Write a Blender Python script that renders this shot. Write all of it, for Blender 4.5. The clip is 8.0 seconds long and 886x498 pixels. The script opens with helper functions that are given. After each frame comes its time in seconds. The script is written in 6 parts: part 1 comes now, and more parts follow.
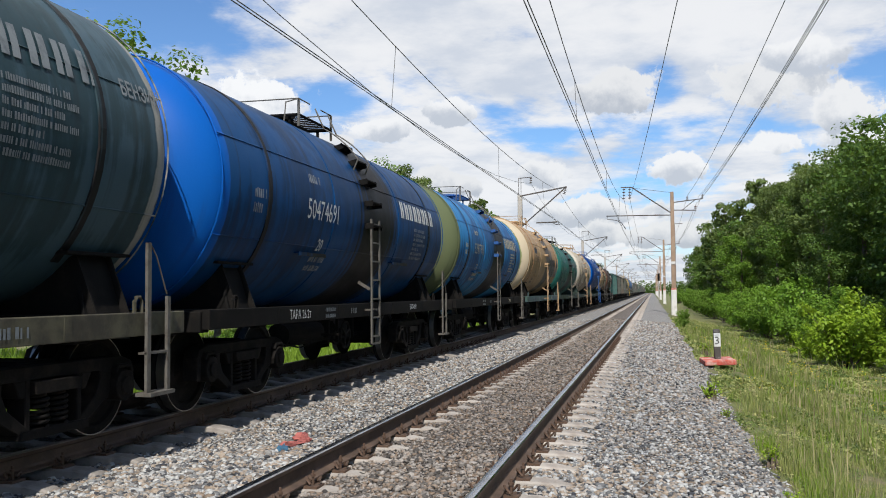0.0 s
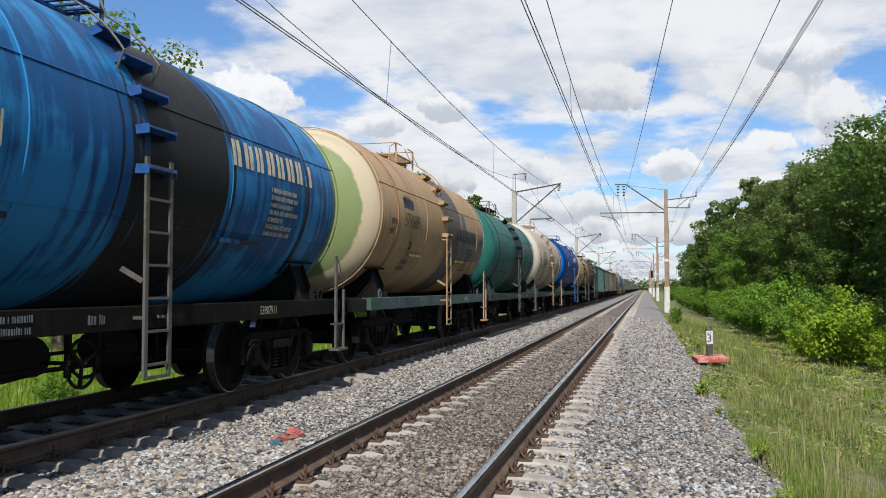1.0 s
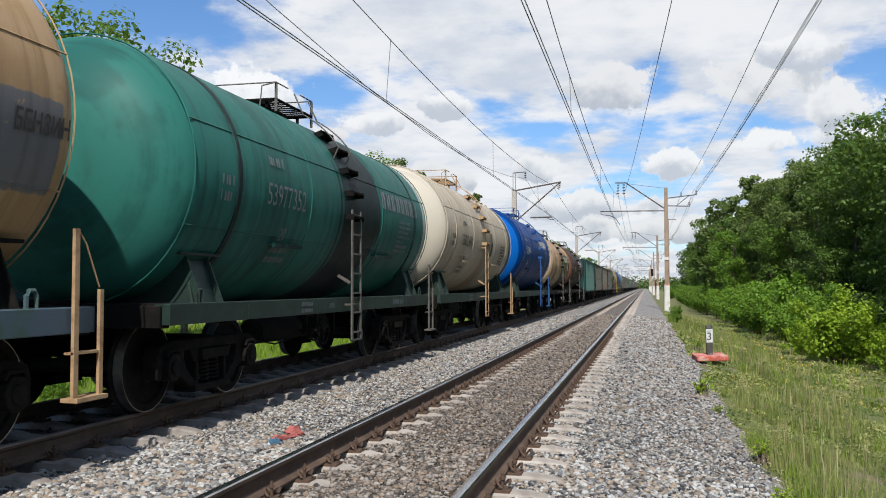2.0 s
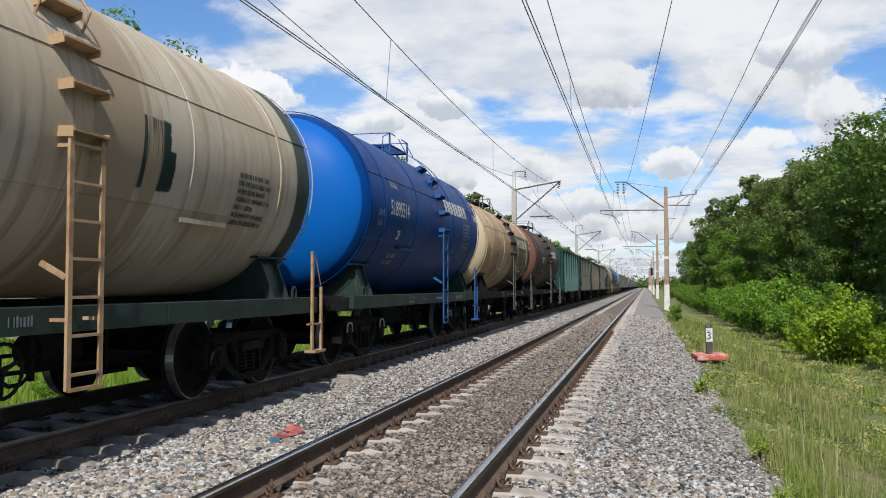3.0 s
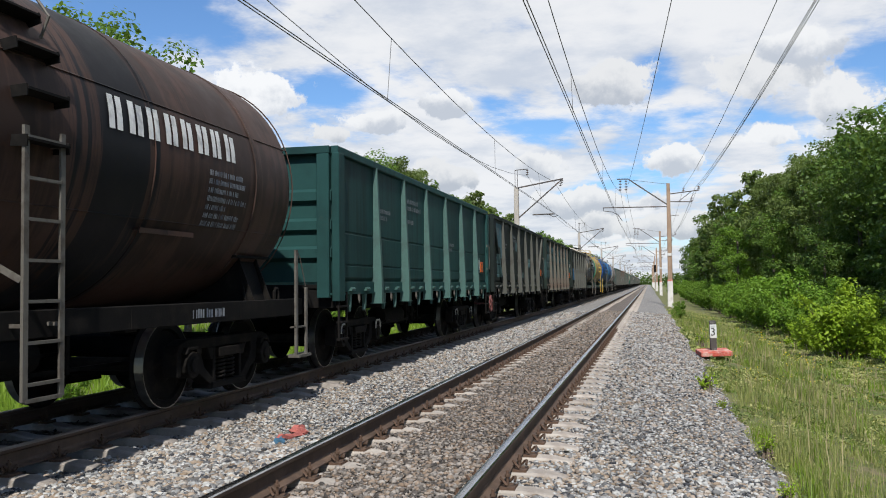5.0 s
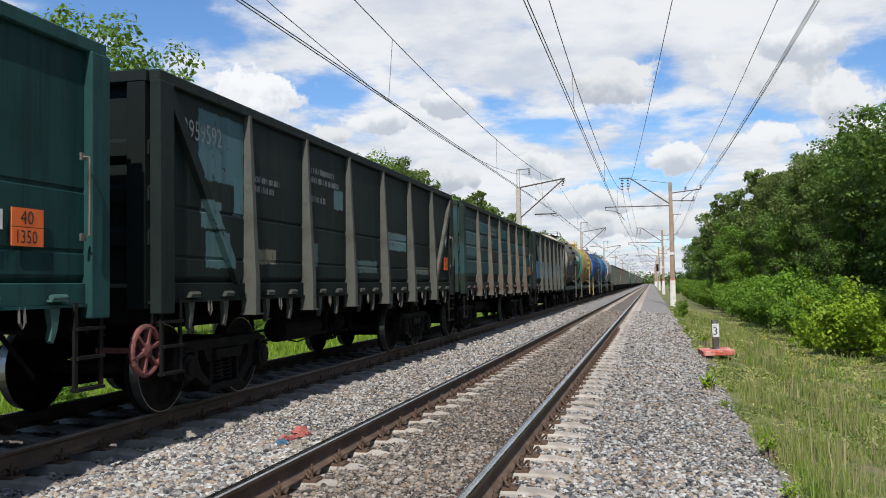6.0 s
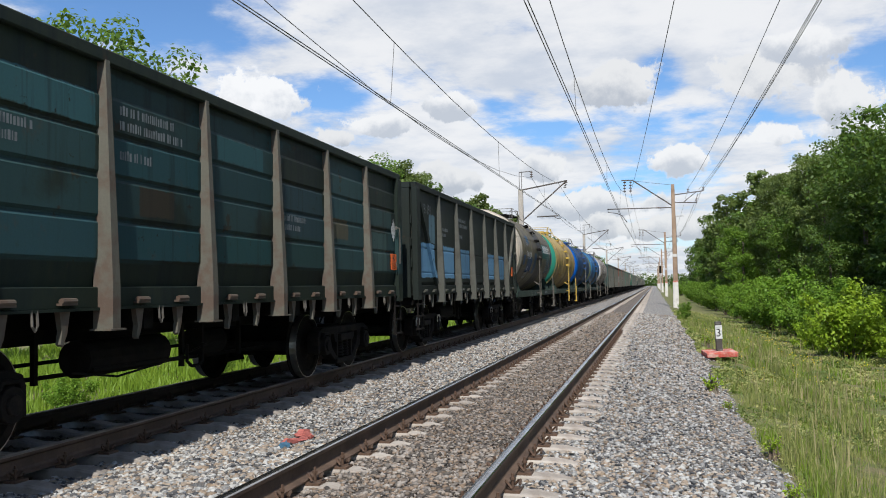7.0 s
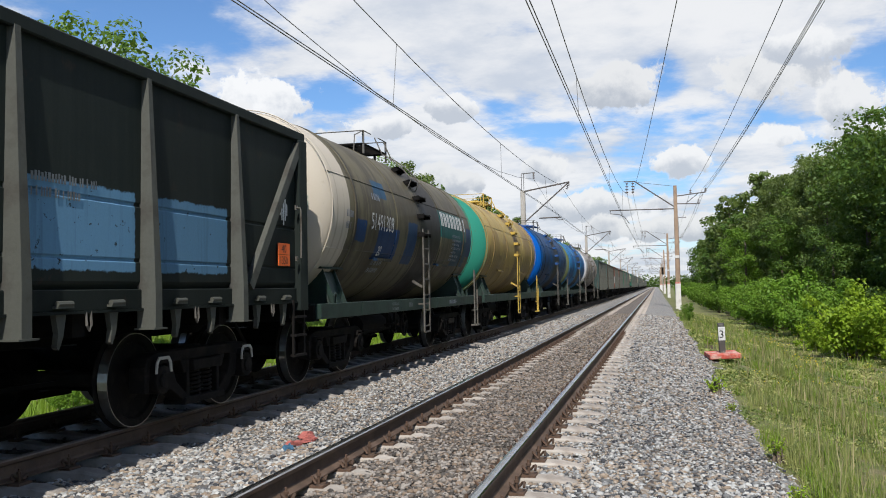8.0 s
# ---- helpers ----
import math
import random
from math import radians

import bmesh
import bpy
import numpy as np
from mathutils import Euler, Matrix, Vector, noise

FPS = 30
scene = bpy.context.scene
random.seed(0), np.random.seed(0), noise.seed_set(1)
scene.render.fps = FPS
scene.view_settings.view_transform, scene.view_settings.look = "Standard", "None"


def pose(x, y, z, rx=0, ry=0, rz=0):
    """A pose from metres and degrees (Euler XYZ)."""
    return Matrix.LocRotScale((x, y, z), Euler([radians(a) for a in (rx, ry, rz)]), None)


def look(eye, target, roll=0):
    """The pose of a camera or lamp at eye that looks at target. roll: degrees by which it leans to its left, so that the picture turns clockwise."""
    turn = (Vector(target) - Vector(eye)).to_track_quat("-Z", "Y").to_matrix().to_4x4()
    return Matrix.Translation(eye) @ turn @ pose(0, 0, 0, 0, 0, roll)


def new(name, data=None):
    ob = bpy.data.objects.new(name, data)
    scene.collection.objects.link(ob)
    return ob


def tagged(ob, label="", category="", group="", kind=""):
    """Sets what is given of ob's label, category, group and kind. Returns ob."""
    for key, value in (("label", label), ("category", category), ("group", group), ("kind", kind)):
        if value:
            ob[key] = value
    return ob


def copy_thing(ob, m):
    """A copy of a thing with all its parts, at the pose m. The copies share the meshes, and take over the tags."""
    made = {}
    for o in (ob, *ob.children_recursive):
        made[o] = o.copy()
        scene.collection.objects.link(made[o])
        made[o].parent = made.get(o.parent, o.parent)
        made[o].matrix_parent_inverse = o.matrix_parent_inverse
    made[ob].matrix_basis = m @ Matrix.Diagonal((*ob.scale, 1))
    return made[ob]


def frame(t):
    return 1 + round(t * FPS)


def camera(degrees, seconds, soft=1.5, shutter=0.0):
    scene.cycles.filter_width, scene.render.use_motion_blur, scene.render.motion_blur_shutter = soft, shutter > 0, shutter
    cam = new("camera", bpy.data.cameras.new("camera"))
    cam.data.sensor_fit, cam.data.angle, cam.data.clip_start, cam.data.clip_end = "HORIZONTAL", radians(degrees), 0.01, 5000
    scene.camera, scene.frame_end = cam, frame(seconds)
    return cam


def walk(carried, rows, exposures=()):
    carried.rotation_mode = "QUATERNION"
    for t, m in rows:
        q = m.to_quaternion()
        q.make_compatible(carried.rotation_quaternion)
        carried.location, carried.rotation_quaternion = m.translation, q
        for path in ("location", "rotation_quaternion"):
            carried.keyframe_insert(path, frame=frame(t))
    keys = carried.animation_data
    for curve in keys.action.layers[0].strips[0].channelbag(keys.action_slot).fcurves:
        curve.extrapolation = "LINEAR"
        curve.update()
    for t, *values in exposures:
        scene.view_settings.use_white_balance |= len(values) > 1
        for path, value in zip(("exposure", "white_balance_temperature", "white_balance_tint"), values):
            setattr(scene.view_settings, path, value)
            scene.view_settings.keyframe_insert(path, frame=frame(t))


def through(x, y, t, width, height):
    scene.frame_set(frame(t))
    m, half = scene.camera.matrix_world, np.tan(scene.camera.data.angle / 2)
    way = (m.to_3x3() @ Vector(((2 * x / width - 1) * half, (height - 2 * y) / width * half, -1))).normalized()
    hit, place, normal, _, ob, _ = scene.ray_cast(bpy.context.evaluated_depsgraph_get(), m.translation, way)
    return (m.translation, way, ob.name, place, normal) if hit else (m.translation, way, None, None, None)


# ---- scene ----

VIEW = 53.85
EYE_ROWS = [  # seconds, x, height, turn to the left, tilt up, roll
    (0.0, 1.982, 1.331, 13.463, 2.873, -0.445),
    (0.5, 1.974, 1.328, 13.124, 2.646, -0.209),
    (1.0, 1.981, 1.332, 13.060, 2.584, -0.015),
    (1.5, 1.992, 1.336, 13.079, 2.546, -0.102),
    (3.0, 1.985, 1.333, 13.052, 2.418, 0.005),
    (3.5, 2.003, 1.336, 13.082, 2.443, -0.129),
    (4.0, 1.980, 1.335, 13.058, 2.362, -0.054),
    (4.5, 1.981, 1.331, 13.138, 2.347, -0.327),
    (6.0, 1.998, 1.340, 13.395, 2.356, -0.855),
    (6.5, 1.996, 1.326, 13.464, 2.438, -0.943),
    (7.0, 2.001, 1.338, 13.565, 2.541, -1.070),
    (7.5, 1.993, 1.337, 13.623, 2.628, -1.168),
    (8.0, 1.989, 1.345, 13.700, 2.637, -1.119),
]


def eye_pose(x, z, turn, tilt, roll):
    a, b = radians(turn), radians(tilt)
    way = Vector((-math.sin(a) * math.cos(b), math.cos(a) * math.cos(b), math.sin(b)))
    return look((x, 0, z), Vector((x, 0, z)) + way, roll)


cam = camera(VIEW, 8.0, soft=1.0)
walk(cam, [(t, eye_pose(*v)) for t, *v in EYE_ROWS])

# ---- light ----
SUN_TURN, SUN_HEIGHT = 168.5, 48.0  # degrees: compass turn from +y towards +x, and elevation
world = bpy.data.worlds.new("sky")
scene.world = world
world.use_nodes = True


class Graph:
    """Small helper to write node graphs as expressions."""

    def __init__(self, tree):
        self.t = tree
        tree.nodes.clear()

    def node(self, kind, out=0, props=None, **ins):
        n = self.t.nodes.new(kind)
        if props and kind == "ShaderNodeMath":
            n.operation = props
        elif props and kind == "ShaderNodeVectorMath":
            n.operation = props
        elif props:
            n.interpolation_type = props
        for k, v in ins.items():
            key = int(k[1:]) if k[0] == "i" and k[1:].isdigit() else k.replace("_", " ")
            self.put(n.inputs[key], v)
        return n.outputs[out]

    def put(self, socket, v):
        if isinstance(v, bpy.types.NodeSocket):
            self.t.links.new(v, socket)
        elif isinstance(v, (tuple, list)) and socket.type == "RGBA" and len(v) == 3:
            socket.default_value = (*v, 1)
        else:
            socket.default_value = v

    def math(self, op, a, b=0.0, c=0.0):
        return self.node("ShaderNodeMath", 0, op, i0=a, i1=b, i2=c)

    def step(self, v, lo, hi, a=0.0, b=1.0):
        return self.node("ShaderNodeMapRange", 0, "SMOOTHSTEP", i0=v, i1=lo, i2=hi, i3=a, i4=b)

    def mix(self, f, a, b, how="MIX"):
        n = self.t.nodes.new("ShaderNodeMix")
        n.data_type, n.blend_type = "RGBA", how
        self.put(n.inputs[0], f), self.put(n.inputs[6], a), self.put(n.inputs[7], b)
        return n.outputs[2]

    def noise(self, vec, scale, detail=4.0, rough=0.55, dist=0.0):
        return self.node("ShaderNodeTexNoise", 0, None, Vector=vec, Scale=scale, Detail=detail, Roughness=rough, Distortion=dist)

    def stretch(self, vec, x, y, z):
        return self.node("ShaderNodeVectorMath", 0, "MULTIPLY", i0=vec, i1=(x, y, z))

    def split(self, vec):
        n = self.t.nodes.new("ShaderNodeSeparateXYZ")
        self.put(n.inputs[0], vec)
        return n.outputs[0], n.outputs[1], n.outputs[2]


# cumulus heaps over the line: turn, elevation, half width and half height in degrees, brightness of the heap
HEAPS = [(-25.4, 11.9, 3.0, 2.1, 1.0), (-27.4, 11.2, 2.2, 1.1, .92), (-18.0, 10.6, 2.6, 1.1, .95), (-20.6, 9.8, 1.8, .9, .85), (-12.6, 11.6, 1.7, .95, .95), (-13.0, 7.0, 3.2, 1.1, .85),
         (-6.6, 7.6, 2.1, 1.25, .9), (-4.0, 5.0, 4.5, 1.1, .9), (-1.8, 12.4, 3.2, 1.7, .86), (1.9, 7.8, 2.9, 1.3, .95), (6.6, 12.2, 4.0, 2.2, .86),
         (9.2, 14.2, 2.6, 1.7, .95), (7.2, 8.9, 3.6, 1.3, .95), (11.6, 10.4, 2.8, 1.6, .9), (2.0, 3.4, 6.0, 1.0, .85), (16.0, 8.0, 4.0, 2.0, .9),
         (-34.0, 9.0, 4.0, 1.8, .9), (24.0, 12.0, 5.0, 2.4, .9), (-48.0, 11.0, 6.0, 2.5, .9), (38.0, 9.0, 6.0, 2.2, .9)]


def make_sky():
    g = Graph(world.node_tree)
    way = g.node("ShaderNodeTexCoord", "Generated")
    x, y, z = g.split(way)
    dome = g.t.nodes.new("ShaderNodeTexSky")
    dome.sky_type, dome.sun_disc, dome.sun_elevation, dome.sun_rotation = "NISHITA", False, radians(SUN_HEIGHT), radians(SUN_TURN)
    dome.air_density, dome.dust_density, dome.ozone_density = 1.0, 0.3, 4.0
    sky = dome.outputs[0]
    az = g.math("DEGREES", g.math("ARCTAN2", x, y))
    el = g.math("DEGREES", g.math("ARCSINE", z))
    # thin high layer, seen flatter towards the horizon
    low = g.math("ADD", g.math("MAXIMUM", z, 0.0), 0.13)
    flat = g.node("ShaderNodeCombineXYZ", 0, None, X=g.math("DIVIDE", x, low), Y=g.math("DIVIDE", y, low), Z=0.4)
    layer = g.noise(g.stretch(flat, 1.0, 0.55, 1.0), 1.25, 7, 0.55, 0.4)
    veil = g.noise(flat, 4.2, 6, 0.62)
    cover = g.math("ADD", g.math("MULTIPLY", layer, 0.75), g.math("MULTIPLY", veil, 0.3))
    seen = g.step(g.math("ABSOLUTE", g.math("ADD", az, 12.0)), 60.0, 34.0)
    cover = g.step(g.math("ADD", cover, g.math("MULTIPLY", seen, 0.135)), 0.53, 0.66)
    # keep the upper corner towards the trees and a strip over the wood blue
    def gap(a, e, w, h):
        d = g.math("SQRT", g.math("ADD", g.math("POWER", g.math("DIVIDE", g.math("SUBTRACT", az, a), w), 2.0), g.math("POWER", g.math("DIVIDE", g.math("SUBTRACT", el, e), h), 2.0)))
        return g.step(g.math("ADD", d, g.math("MULTIPLY", g.math("SUBTRACT", veil, 0.5), 2.2)), 0.35, 1.25)
    for spot in ((-32, 17.5, 9, 4.5), (14.5, 12.6, 3.4, 2.6), (-21, 12.6, 4.5, 1.5), (0.6, 12.9, 1.8, 1.5), (-6, 10.3, 3.0, .8)):
        cover = g.math("MULTIPLY", cover, gap(*spot))
    tone = g.noise(flat, 2.1, 6, 0.6)
    cloud = g.mix(g.step(tone, 0.34, 0.62), (0.68, 0.74, 0.84), (0.98, 0.99, 1.01))
    # heaps
    puff = g.noise(way, 24.0, 8, 0.62)
    big = g.noise(way, 9.0, 3, 0.5)
    edge = g.math("ADD", g.math("MULTIPLY", g.math("SUBTRACT", puff, 0.5), 2.5), g.math("MULTIPLY", g.math("SUBTRACT", big, 0.5), 1.6))
    heap, shade = 0.0, (0.93, 0.95, 0.99)
    for a, e, w, h, bright in HEAPS:
        dx = g.math("DIVIDE", g.math("SUBTRACT", az, a), w)
        dy = g.math("DIVIDE", g.math("SUBTRACT", el, e), h)
        # flat feet, round heads
        dyy = g.math("MULTIPLY", dy, g.math("ADD", 1.0, g.math("MULTIPLY", g.math("LESS_THAN", dy, 0.0), 0.5)))
        d = g.math("ADD", g.math("SQRT", g.math("ADD", g.math("MULTIPLY", dx, dx), g.math("MULTIPLY", dyy, dyy))), edge)
        m = g.step(d, 1.08, 0.80)
        lit = g.step(g.math("ADD", dy, g.math("MULTIPLY", edge, 1.3)), -0.75, 0.45)
        col = g.mix(lit, (0.66 * bright, 0.71 * bright, 0.79 * bright), (1.02 * bright + .05, 1.03 * bright + .05, 1.04 * bright + .05))
        shade = g.mix(m, shade, col)
        heap = g.math("MAXIMUM", heap, m)
    col = g.mix(heap, cloud, shade)
    mask = g.math("MAXIMUM", cover, heap)
    haze = g.step(el, 5.5, -0.5)
    mask = g.math("MAXIMUM", mask, g.math("MULTIPLY", haze, 0.8))
    clear = g.node("ShaderNodeBackground", 0, None, Color=g.mix(1.0, sky, (0.80, 1.0, 1.20), "MULTIPLY"), Strength=0.118)
    white = g.node("ShaderNodeBackground", 0, None, Color=col, Strength=0.9)
    both = g.node("ShaderNodeMixShader", 0, None, Fac=g.math("MULTIPLY", mask, 0.96), i1=clear, i2=white)
    g.t.links.new(both, g.t.nodes.new("ShaderNodeOutputWorld").inputs[0])


make_sky()
sun = new("sun", bpy.data.lights.new("sun", "SUN"))
sun.data.energy, sun.data.angle, sun.data.color = 5.4, radians(0.53), (1.0, 0.955, 0.88)
_a, _e = radians(SUN_TURN), radians(SUN_HEIGHT)
to_sun = Vector((math.sin(_a) * math.cos(_e), math.cos(_a) * math.cos(_e), math.sin(_e)))
sun.matrix_basis = look(to_sun * 50, (0, 0, 0))
scene.view_settings.exposure = 0.0

# ---- materials ----
def finish(g, color, rough, bump=None, strength=0.2, metal=0.0, distance=0.01, spec=0.5):
    """Closes a material graph with a principled surface."""
    p = g.t.nodes.new("ShaderNodeBsdfPrincipled")
    g.put(p.inputs["Base Color"], color), g.put(p.inputs["Roughness"], rough), g.put(p.inputs["Metallic"], metal)
    p.inputs["Specular IOR Level"].default_value = spec
    if bump is not None:
        b = g.t.nodes.new("ShaderNodeBump")
        b.inputs["Strength"].default_value, b.inputs["Distance"].default_value = strength, distance
        g.put(b.inputs["Height"], bump)
        g.t.links.new(b.outputs[0], p.inputs["Normal"])
    g.t.links.new(p.outputs[0], g.t.nodes.new("ShaderNodeOutputMaterial").inputs[0])
    return p


def blank(name):
    m = bpy.data.materials.new(name)
    m.use_nodes = True
    return m, Graph(m.node_tree)


def worn(name, base, second, rough=0.6, scale=3.0, amount=(0.45, 0.7), metal=0.0, grain=40.0, strength=0.25, spec=0.5, per_object=0.0, per_island=0.0):
    """A surface of one colour, stained with a second, with fine grain."""
    m, g = blank(name)
    co = g.node("ShaderNodeTexCoord", "Object")
    big = g.noise(co, scale, 6, 0.6)
    fine = g.noise(co, grain, 4, 0.6)
    col = g.mix(g.step(big, *amount), base, second)
    col = g.mix(0.35, col, g.mix(fine, (0.25, 0.25, 0.25), (0.78, 0.78, 0.78)), "OVERLAY")
    if per_object or per_island:
        r = g.node("ShaderNodeObjectInfo", "Random") if per_object else g.node("ShaderNodeNewGeometry", "Random Per Island")
        k = per_object or per_island
        hsv = g.t.nodes.new("ShaderNodeHueSaturation")
        g.put(hsv.inputs["Value"], g.math("ADD", 1.0 - k, g.math("MULTIPLY", r, 2 * k)))
        g.put(hsv.inputs["Color"], col)
        col = hsv.outputs[0]
    ro = g.math("ADD", rough - 0.1, g.math("MULTIPLY", big, 0.2))
    finish(g, col, ro, fine, strength, metal, 0.006, spec)
    return m


def stones(name, pale, dark, warm):
    """Crushed stone: every piece has a tone of its own."""
    m, g = blank(name)
    r = g.node("ShaderNodeNewGeometry", "Random Per Island")
    co = g.node("ShaderNodeTexCoord", "Object")
    patch = g.noise(co, 0.7, 3, 0.5)
    fine = g.noise(co, 55.0, 4, 0.65)
    col = g.mix(g.step(r, 0.0, 1.0), dark, pale)
    pick = g.math("FRACT", g.math("MULTIPLY", r, 37.7))
    col = g.mix(g.math("MULTIPLY", g.step(g.math("ADD", pick, g.math("MULTIPLY", patch, 0.5)), 0.72, 1.15), 0.75), col, warm)
    col = g.mix(0.45, col, g.mix(fine, (0.2, 0.2, 0.2), (0.8, 0.8, 0.8)), "OVERLAY")
    finish(g, col, 0.85, fine, 0.35, 0, 0.004, 0.3)
    return m


def bed(name, pale, dark, warm, cell=17.0):
    """The bed under and beyond the loose stones."""
    m, g = blank(name)
    co = g.node("ShaderNodeTexCoord", "Object")
    v = g.t.nodes.new("ShaderNodeTexVoronoi")
    v.inputs["Scale"].default_value = cell
    g.put(v.inputs["Vector"], co)
    tone = g.split(v.outputs["Color"])
    patch = g.noise(co, 0.5, 4, 0.6)
    col = g.mix(tone[0], dark, pale)
    col = g.mix(g.math("MULTIPLY", g.step(g.math("ADD", g.math("MULTIPLY", tone[1], 0.6), patch), 0.75, 1.2), 0.7), col, warm)
    col = g.mix(g.step(v.outputs["Distance"], 0.25, 0.75), col, tuple(c * 0.85 for c in dark))
    finish(g, col, 0.9, g.math("SUBTRACT", 1.0, v.outputs["Distance"]), 0.35, 0, 0.015, 0.3)
    return m


def leafy(name, a, b, c, through=0.35):
    """Leaves: a tone of its own for every leaf, a little light passing through."""
    m, g = blank(name)
    r = g.node("ShaderNodeNewGeometry", "Random Per Island")
    o = g.node("ShaderNodeObjectInfo", "Random")
    co = g.node("ShaderNodeTexCoord", "Object")
    clump = g.noise(co, 0.8, 3, 0.5)
    col = g.mix(r, a, b)
    col = g.mix(g.math("MULTIPLY", g.step(clump, 0.45, 0.7), 0.6), col, c)
    hsv = g.t.nodes.new("ShaderNodeHueSaturation")
    g.put(hsv.inputs["Value"], g.math("ADD", 0.8, g.math("MULTIPLY", o, 0.4)))
    g.put(hsv.inputs["Color"], col)
    col = hsv.outputs[0]
    p = g.t.nodes.new("ShaderNodeBsdfPrincipled")
    g.put(p.inputs["Base Color"], col)
    p.inputs["Roughness"].default_value, p.inputs["Specular IOR Level"].default_value = 0.55, 0.35
    tr = g.node("ShaderNodeBsdfTranslucent", 0, None, Color=g.mix(0.5, col, (0.25, 0.34, 0.04)))
    g.t.links.new(g.node("ShaderNodeMixShader", 0, None, Fac=through, i1=p.outputs[0], i2=tr), g.t.nodes.new("ShaderNodeOutputMaterial").inputs[0])
    return m


def soil(name):
    """Ground under the grass: green and straw tufts with bare earth between."""
    m, g = blank(name)
    co = g.node("ShaderNodeTexCoord", "Object")
    big = g.noise(co, 0.25, 5, 0.6)
    mid = g.noise(co, 2.6, 5, 0.65)
    fine = g.noise(co, 38.0, 4, 0.7)
    col = g.mix(g.step(big, 0.35, 0.65), (0.15, 0.16, 0.06), (0.12, 0.145, 0.05))
    col = g.mix(g.math("MULTIPLY", g.step(mid, 0.46, 0.66), 0.8), col, (0.20, 0.16, 0.105))
    col = g.mix(0.5, col, g.mix(fine, (0.2, 0.2, 0.2), (0.8, 0.8, 0.8)), "OVERLAY")
    finish(g, col, 0.95, g.math("ADD", mid, fine), 0.6, 0, 0.05, 0.2)
    return m


def daub(g, col, boxes, x, y, z, mid):
    """Touched-up patches on the near side: (y0, y1, z0, z1, colour), with ragged edges and scrapes."""
    chips = g.noise(g.node("ShaderNodeTexCoord", "Object"), 8.0, 6, 0.7) if boxes else None
    for y0, y1, z0, z1, colour in boxes:
        j = g.math("MULTIPLY", g.math("SUBTRACT", chips, 0.5), 0.10)
        yy, zz = g.math("ADD", y, j), g.math("SUBTRACT", z, j)
        m = g.math("MULTIPLY", g.step(yy, y0, y0 + 0.02), g.step(yy, y1 + 0.02, y1))
        m = g.math("MULTIPLY", m, g.math("MULTIPLY", g.step(zz, z0, z0 + 0.02), g.step(zz, z1 + 0.02, z1)))
        m = g.math("MULTIPLY", g.math("MULTIPLY", m, g.math("GREATER_THAN", x, 0.0)), g.step(chips, 0.66, 0.635))
        col = g.mix(m, col, colour)
    return col


def tank_paint(name, base, dome=None, dome_end=-1, stain=None, stain_y=0.4, stain_w=0.8, second=None, streak=0.35, rust=0.15, rough=0.46, ring=None, patch=None, far_dome=None, boxes=()):
    """Paint of a tank: other colour or a sunlit tone on the dome, a spill from the hatch, runs, rust and touched-up
    patches, in the tank's own space.
    """
    m, g = blank(name)
    co = g.node("ShaderNodeTexCoord", "Object")
    x, y, z = g.split(co)
    big = g.noise(co, 0.9, 5, 0.6)
    runs = g.noise(g.stretch(co, 0.5, 7.0, 0.35), 1.0, 5, 0.6)
    mid = g.noise(co, 3.2, 6, 0.65)
    fine = g.noise(co, 60.0, 3, 0.6)
    col = base
    if second:
        col = g.mix(g.step(g.math("ADD", g.math("MULTIPLY", big, 0.6), g.math("MULTIPLY", runs, 0.4)), 0.47, 0.56), base, second)
    if patch:
        block = g.noise(g.stretch(co, 0.2, 0.75, 0.55), 1.0, 1, 0.3)
        col = g.mix(g.step(g.math("ADD", block, g.math("MULTIPLY", mid, 0.08)), 0.58, 0.6), col, patch)
    col = daub(g, col, boxes, x, y, g.math("SUBTRACT", z, 0.12), mid)
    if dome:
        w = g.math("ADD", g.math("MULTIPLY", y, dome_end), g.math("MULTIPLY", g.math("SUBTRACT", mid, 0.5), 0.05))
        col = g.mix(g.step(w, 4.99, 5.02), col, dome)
    if far_dome:
        col = g.mix(g.step(g.math("MULTIPLY", y, -dome_end), 4.99, 5.02), col, far_dome)
    if ring:
        for colour, lo, hi in ring:
            w = g.math("ADD", y, g.math("MULTIPLY", g.math("SUBTRACT", mid, 0.5), 0.12))
            col = g.mix(g.math("MULTIPLY", g.step(w, lo, lo + 0.03), g.step(w, hi + 0.03, hi)), col, colour)
    if stain:
        d = g.math("ABSOLUTE", g.math("SUBTRACT", y, stain_y))
        d = g.math("ADD", d, g.math("MULTIPLY", g.math("SUBTRACT", runs, 0.5), 2.6))
        col = g.mix(g.step(d, stain_w + 0.12, stain_w - 0.12), col, stain)
    col = g.mix(g.math("MULTIPLY", g.step(runs, 0.52, 0.72), streak), col, (0.035, 0.03, 0.026))
    col = g.mix(g.math("MULTIPLY", g.step(mid, 0.62, 0.75), rust), col, (0.16, 0.065, 0.025))
    col = g.mix(0.12, col, g.mix(fine, (0.15, 0.15, 0.15), (0.75, 0.75, 0.75)), "OVERLAY")
    # old paint is deeper than the fresh tone, dark paint most of all
    deep = 0.9 if max(base) > 0.3 else 0.64
    col = g.mix(1.0, col, (deep, deep * 1.02, deep * 1.08), "MULTIPLY")
    ro = g.math("ADD", rough - 0.08, g.math("MULTIPLY", mid, 0.25))
    finish(g, col, ro, g.math("ADD", g.math("MULTIPLY", mid, 0.6), g.math("MULTIPLY", fine, 0.15)), 0.12, 0.0, 0.012, 0.11)
    return m


